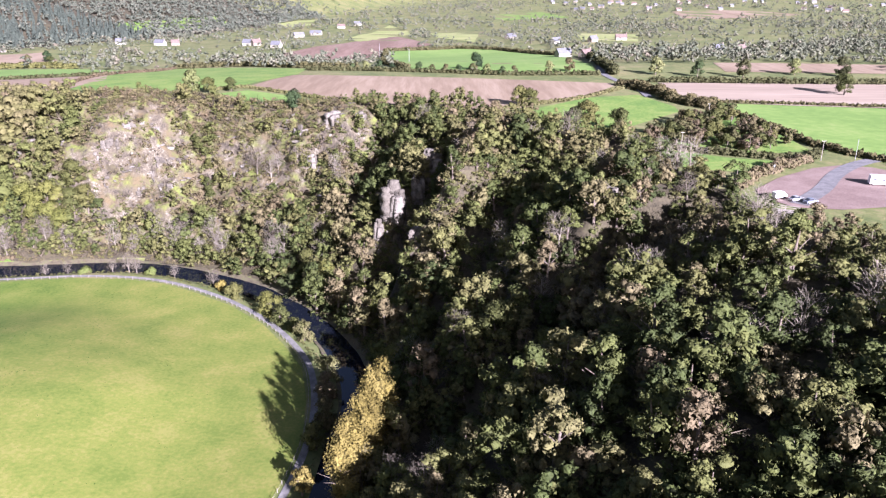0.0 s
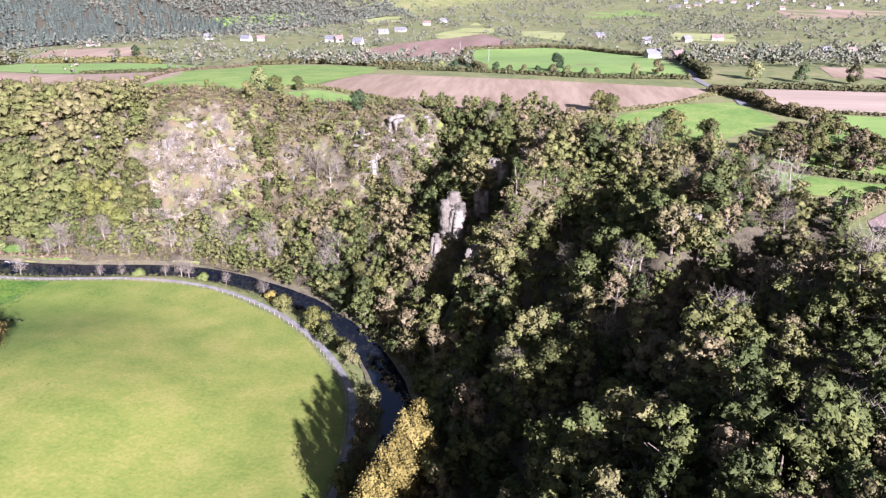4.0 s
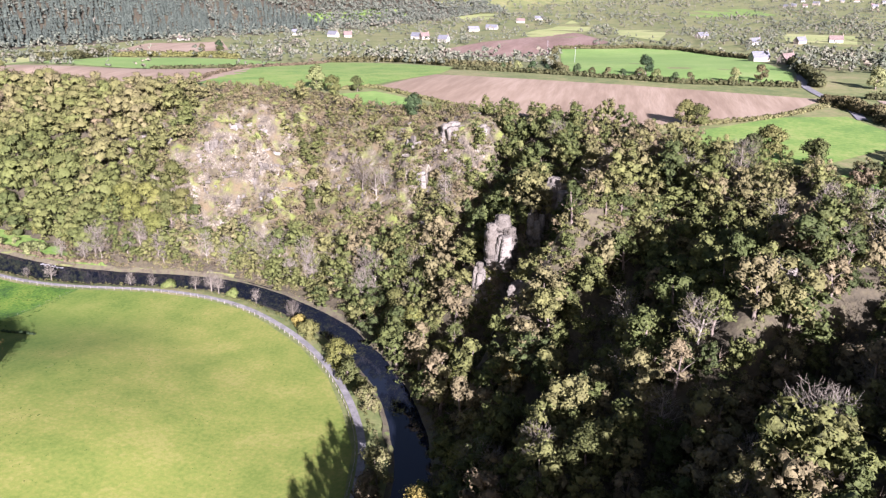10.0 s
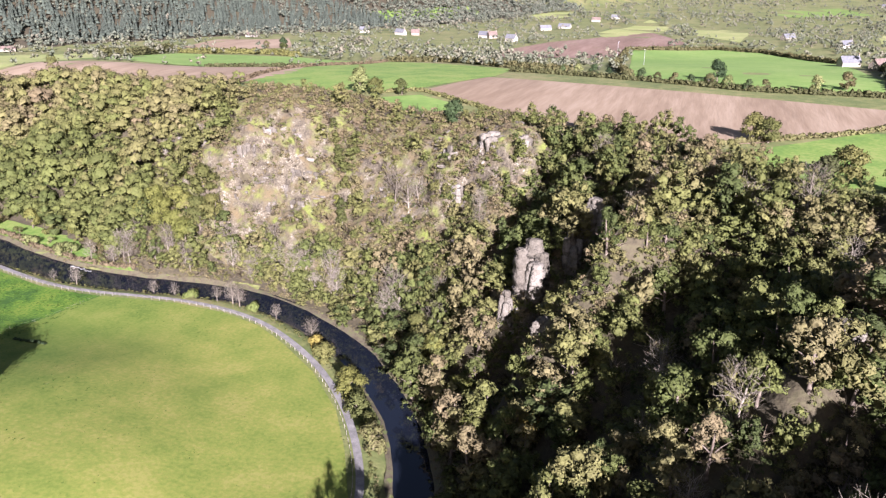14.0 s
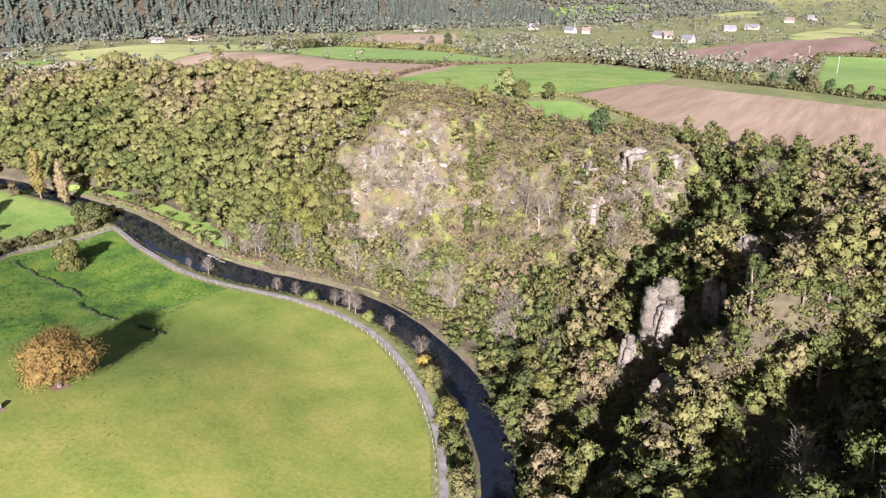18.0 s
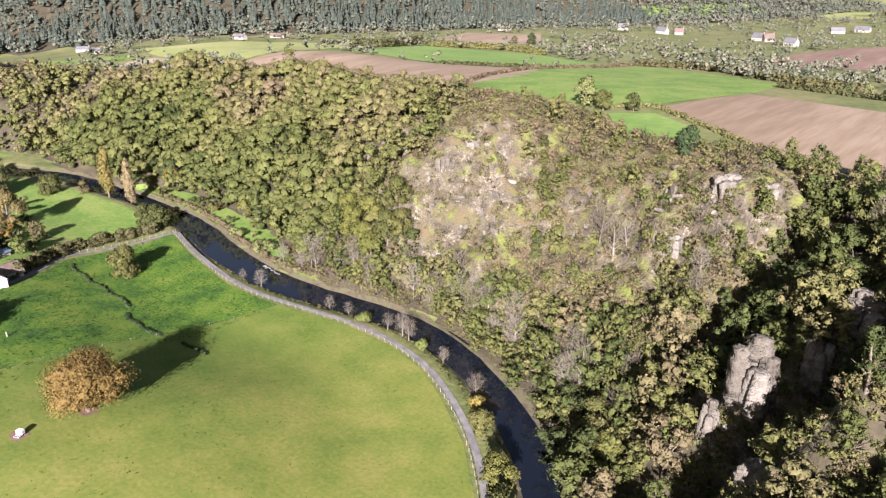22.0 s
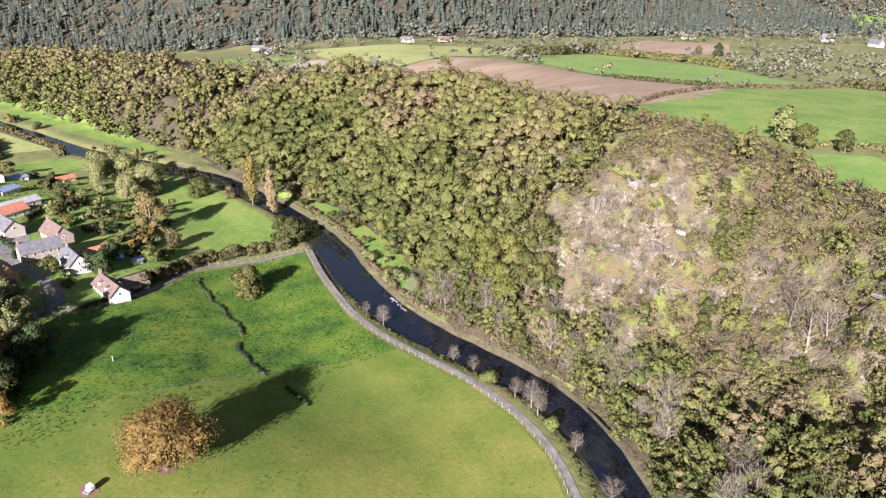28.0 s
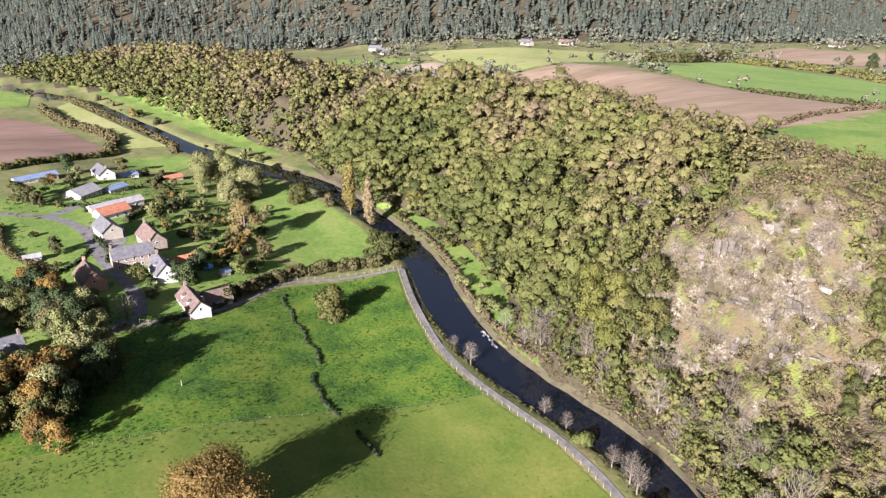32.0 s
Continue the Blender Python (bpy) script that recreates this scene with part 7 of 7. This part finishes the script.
for k, (x, y, l, w) in enumerate(FARMS):
    a = rngh.uniform(-0.5, 0.9)
    house("distant white farmhouse with a dark roof" if w else "distant stone farmhouse with a brown roof", (x - l / 2 * math.cos(a), y - l / 2 * math.sin(a)), (x + l / 2 * math.cos(a), y + l / 2 * math.sin(a)), *((7, 3.6, 7.4) if x > -450 else (6, 2.8, 5)), PLASTER if w else STONE_WALL, (SLATE, BROWN_TILE, SLATE, SLATE, BROWN_TILE, SLATE)[k % 6], (1,) if y < 1000 else (), 2 if y < 1300 else 0, far=True)


# ---- rock outcrops of the bluff ----
def block_mesh(seed):
    """An angular, bedded block of schist."""
    rng = np.random.RandomState(seed)
    bm = bmesh.new()
    p = rng.uniform(-0.5, 0.5, (60, 3))
    p = p[np.abs(p).max(1) > 0.36][:22]
    for q in p:
        bm.verts.new(q * (1, 1, 0.9))
    r = bmesh.ops.convex_hull(bm, input=bm.verts[:])
    bmesh.ops.delete(bm, geom=[v for v in bm.verts if not v.link_faces], context="VERTS")
    me = bpy.data.meshes.new("rock_block")
    bm.to_mesh(me)
    bm.free()
    me.materials.append(ROCK)
    return me


BLOCKS = [block_mesh(800 + k) for k in range(8)]
rngr = np.random.RandomState(211)


def slope_at(x, y, e=1.5):
    return (ground_z(x + e, y) - ground_z(x - e, y)) / (2 * e), (ground_z(x, y + e) - ground_z(x, y - e)) / (2 * e)


def ledge(label, line, tall, lift=0.9):
    """A broken rock step along a line on the slope: uneven slabs, half buried, with gaps."""
    pts = dense(line, 0.25)
    x0, y0 = pts[len(pts) // 2]
    z0 = ground_z(x0, y0)
    ob = thing("rock_outcrop", label, "rock", pose(x0, y0, z0), "rock outcrops")
    k = 0
    while k < len(pts):
        x, y = pts[k]
        t = pts[min(k + 3, len(pts) - 1)] - pts[max(k - 3, 0)]
        long = rngr.uniform(0.9, 2.6)
        swell = 0.55 + 0.45 * math.sin(0.35 * k * 0.25 + x0) + rngr.uniform(-0.25, 0.25)
        if rngr.uniform() < 0.82:
            h = tall * max(0.3, swell) * rngr.uniform(0.7, 1.2)
            p = part("rock_block", BLOCKS[rngr.randint(len(BLOCKS))], None, ob)
            off = rngr.uniform(-0.7, 0.7)
            nx, ny = x + off, y + rngr.uniform(-0.6, 0.6)
            p.location = (nx - x0, ny - y0, ground_z(nx, ny) + lift + 0.12 * h - z0)
            p.rotation_euler = (rngr.uniform(-0.2, 0.2), rngr.uniform(-0.25, 0.25), math.atan2(t[1], t[0]) + rngr.uniform(-0.3, 0.3))
            p.scale = (long * rngr.uniform(1.1, 1.7), rngr.uniform(1.2, 2.2), h * 1.25)
            if h > 1.7 and rngr.uniform() < 0.7:
                q = part("rock_block", BLOCKS[rngr.randint(len(BLOCKS))], None, ob)
                q.location = (nx - x0 + rngr.uniform(-0.5, 0.5), ny - y0 - 0.8, ground_z(nx, ny - 0.8) + lift - z0)
                q.rotation_euler = (rngr.uniform(-0.3, 0.3), rngr.uniform(-0.3, 0.3), rngr.uniform(0, 3))
                q.scale = (long * 0.9, rngr.uniform(1.0, 1.6), h * 0.7)
        k += max(2, int(long * rngr.uniform(0.7, 1.3) / 0.25))


CRAG = [([(-147, 336.5), (-147.5, 340), (-144, 341.5)], 4.2), ([(-144, 341.5), (-139, 342.6), (-130, 344.5)], 2.2), ([(-155.5, 330), (-155, 332.5), (-150, 334.5), (-146, 336)], 3.2), ([(-130.5, 337.5), (-127, 340), (-124, 342)], 2.4), ([(-129.5, 334.5), (-125, 336), (-117, 336)], 2.8),
        ([(-134.5, 328), (-133.5, 331), (-130.5, 332.6)], 3.8), ([(-127, 329.5), (-122.5, 328.5)], 2.2), ([(-143, 331), (-138, 332)], 1.5), ([(-150, 328), (-145, 329)], 1.5), ([(-140, 326), (-136, 326.5)], 1.6), ([(-153, 325.5), (-149, 326.5)], 1.4), ([(-130, 324.5), (-126, 325)], 1.3),
        ([(-196, 341), (-192, 345), (-190, 349)], 1.8), ([(-182, 349), (-177, 344), (-172, 339)], 2.4), ([(-174, 364), (-168, 366)], 1.9), ([(-118, 330), (-113, 333)], 1.2), ([(-94, 331.5), (-90.5, 332.5)], 1.3), ([(-82, 324.5), (-76, 324.5)], 1.3), ([(-71, 339), (-66, 334), (-60, 326)], 2.6)]
for line, tall in CRAG:
    ledge("pale weathered schist ledge jutting from the cliff", line, tall * 1.45, 1.1)
SLOPE = [([(-71, 341), (-66, 345)], 1.6), ([(-52, 341), (-46, 343), (-41, 342)], 3.2), ([(-64, 327), (-60, 329)], 1.7), ([(-64, 334), (-61, 331)], 1.8), ([(-44, 306), (-40, 308)], 1.8), ([(-53, 299), (-50, 302)], 1.6), ([(-104, 345), (-101, 347)], 1.2), ([(-97, 341), (-94, 343)], 1.2), ([(-78, 321), (-74, 323)], 1.1), ([(-88, 330), (-84, 331)], 1.0), ([(-90, 314), (-86, 315)], 1.0), ([(52, 225), (56, 222), (58, 219)], 2.4)]
for line, tall in SLOPE:
    ledge("broken grey schist outcrop on the scrubby slope", line, tall)


def rock_mass(rng, wide, deep, tall):
    """An upright mass of bedded schist: uneven layers that step in and out, split by upright joints."""
    n = 22
    a = np.linspace(0, 2 * math.pi, n, endpoint=False)
    edge = 1.0 / (np.abs(np.cos(a)) ** 3 + np.abs(np.sin(a)) ** 3) ** (1 / 3) * rng.uniform(0.86, 1.08, n)
    for _ in range(3):
        edge[rng.randint(n)] *= 0.72
    rings, z, lean = [], -2.5, rng.normal(size=2) * 0.05
    while z < tall:
        h = rng.uniform(0.5, 1.5)
        up = max(0.0, z / tall)
        r = edge * rng.uniform(0.88, 1.08) * (1 - 0.34 * up ** 2.2) * rng.uniform(0.93, 1.06, n)
        for q in (z, min(z + h, tall) - 0.06):
            rings.append(np.c_[r * np.cos(a) * wide / 2 + lean[0] * q + 0.04, r * np.sin(a) * deep / 2 + lean[1] * q, np.full(n, q) + rng.uniform(-0.12, 0.12, n)])
        z += h
    top = rings[-1] * (0.55, 0.55, 1) + (0, 0, 0.35)
    v = np.concatenate(rings + [top])
    m = len(rings) + 1
    f = [(k * n + j, k * n + (j + 1) % n, (k + 1) * n + (j + 1) % n, (k + 1) * n + j) for k in range(m - 1) for j in range(n)]
    f += [((m - 1) * n + j, (m - 1) * n + j + 1, (m - 1) * n + n - 2 - j, (m - 1) * n + n - 1 - j) for j in range(n // 2 - 1)]
    return mesh_of("rock_mass", v, f, ROCK)


def tower(x, y, wide, crest, turn):
    """Jointed upright rock: a main mass, lower shoulders and fallen blocks at its foot."""
    z0 = ground_z(x, y)
    tall = max(3.0, crest - z0)
    ob = thing("rock_outcrop", "tall blocky pale schist tower standing out of the wood", "rock", pose(x, y, z0, 0, 0, turn), "rock outcrops")
    for u, d, w, h in ((0.0, 0.1, 0.72, 1.0), (-0.32, -0.1, 0.56, 0.84), (0.30, -0.06, 0.58, 0.76), (0.05, -0.34, 0.62, 0.62)):
        p = part("rock_mass", rock_mass(rngr, wide * w, wide * w * rngr.uniform(0.8, 1.1), tall * h), None, ob)
        p.location = (u * wide, d * wide, 0)
        p.rotation_euler = (0, 0, rngr.uniform(-0.5, 0.5))
    for _ in range(5):
        px, py = rngr.uniform(-0.7, 0.7) * wide, -rngr.uniform(0.4, 0.9) * wide
        p = part("rock_block", BLOCKS[rngr.randint(len(BLOCKS))], None, ob)
        w = ob.matrix_world @ Vector((px, py, 0))
        p.location = (px, py, ground_z(w.x, w.y) - z0 + 0.3)
        p.rotation_euler = (rngr.uniform(-0.3, 0.3), rngr.uniform(-0.3, 0.3), rngr.uniform(0, 3))
        p.scale = (rngr.uniform(1, 2.2), rngr.uniform(1, 1.8), rngr.uniform(0.8, 1.8))


for x, y, wide, crest, turn in TOWERS:
    tower(x, y, wide, crest, turn)
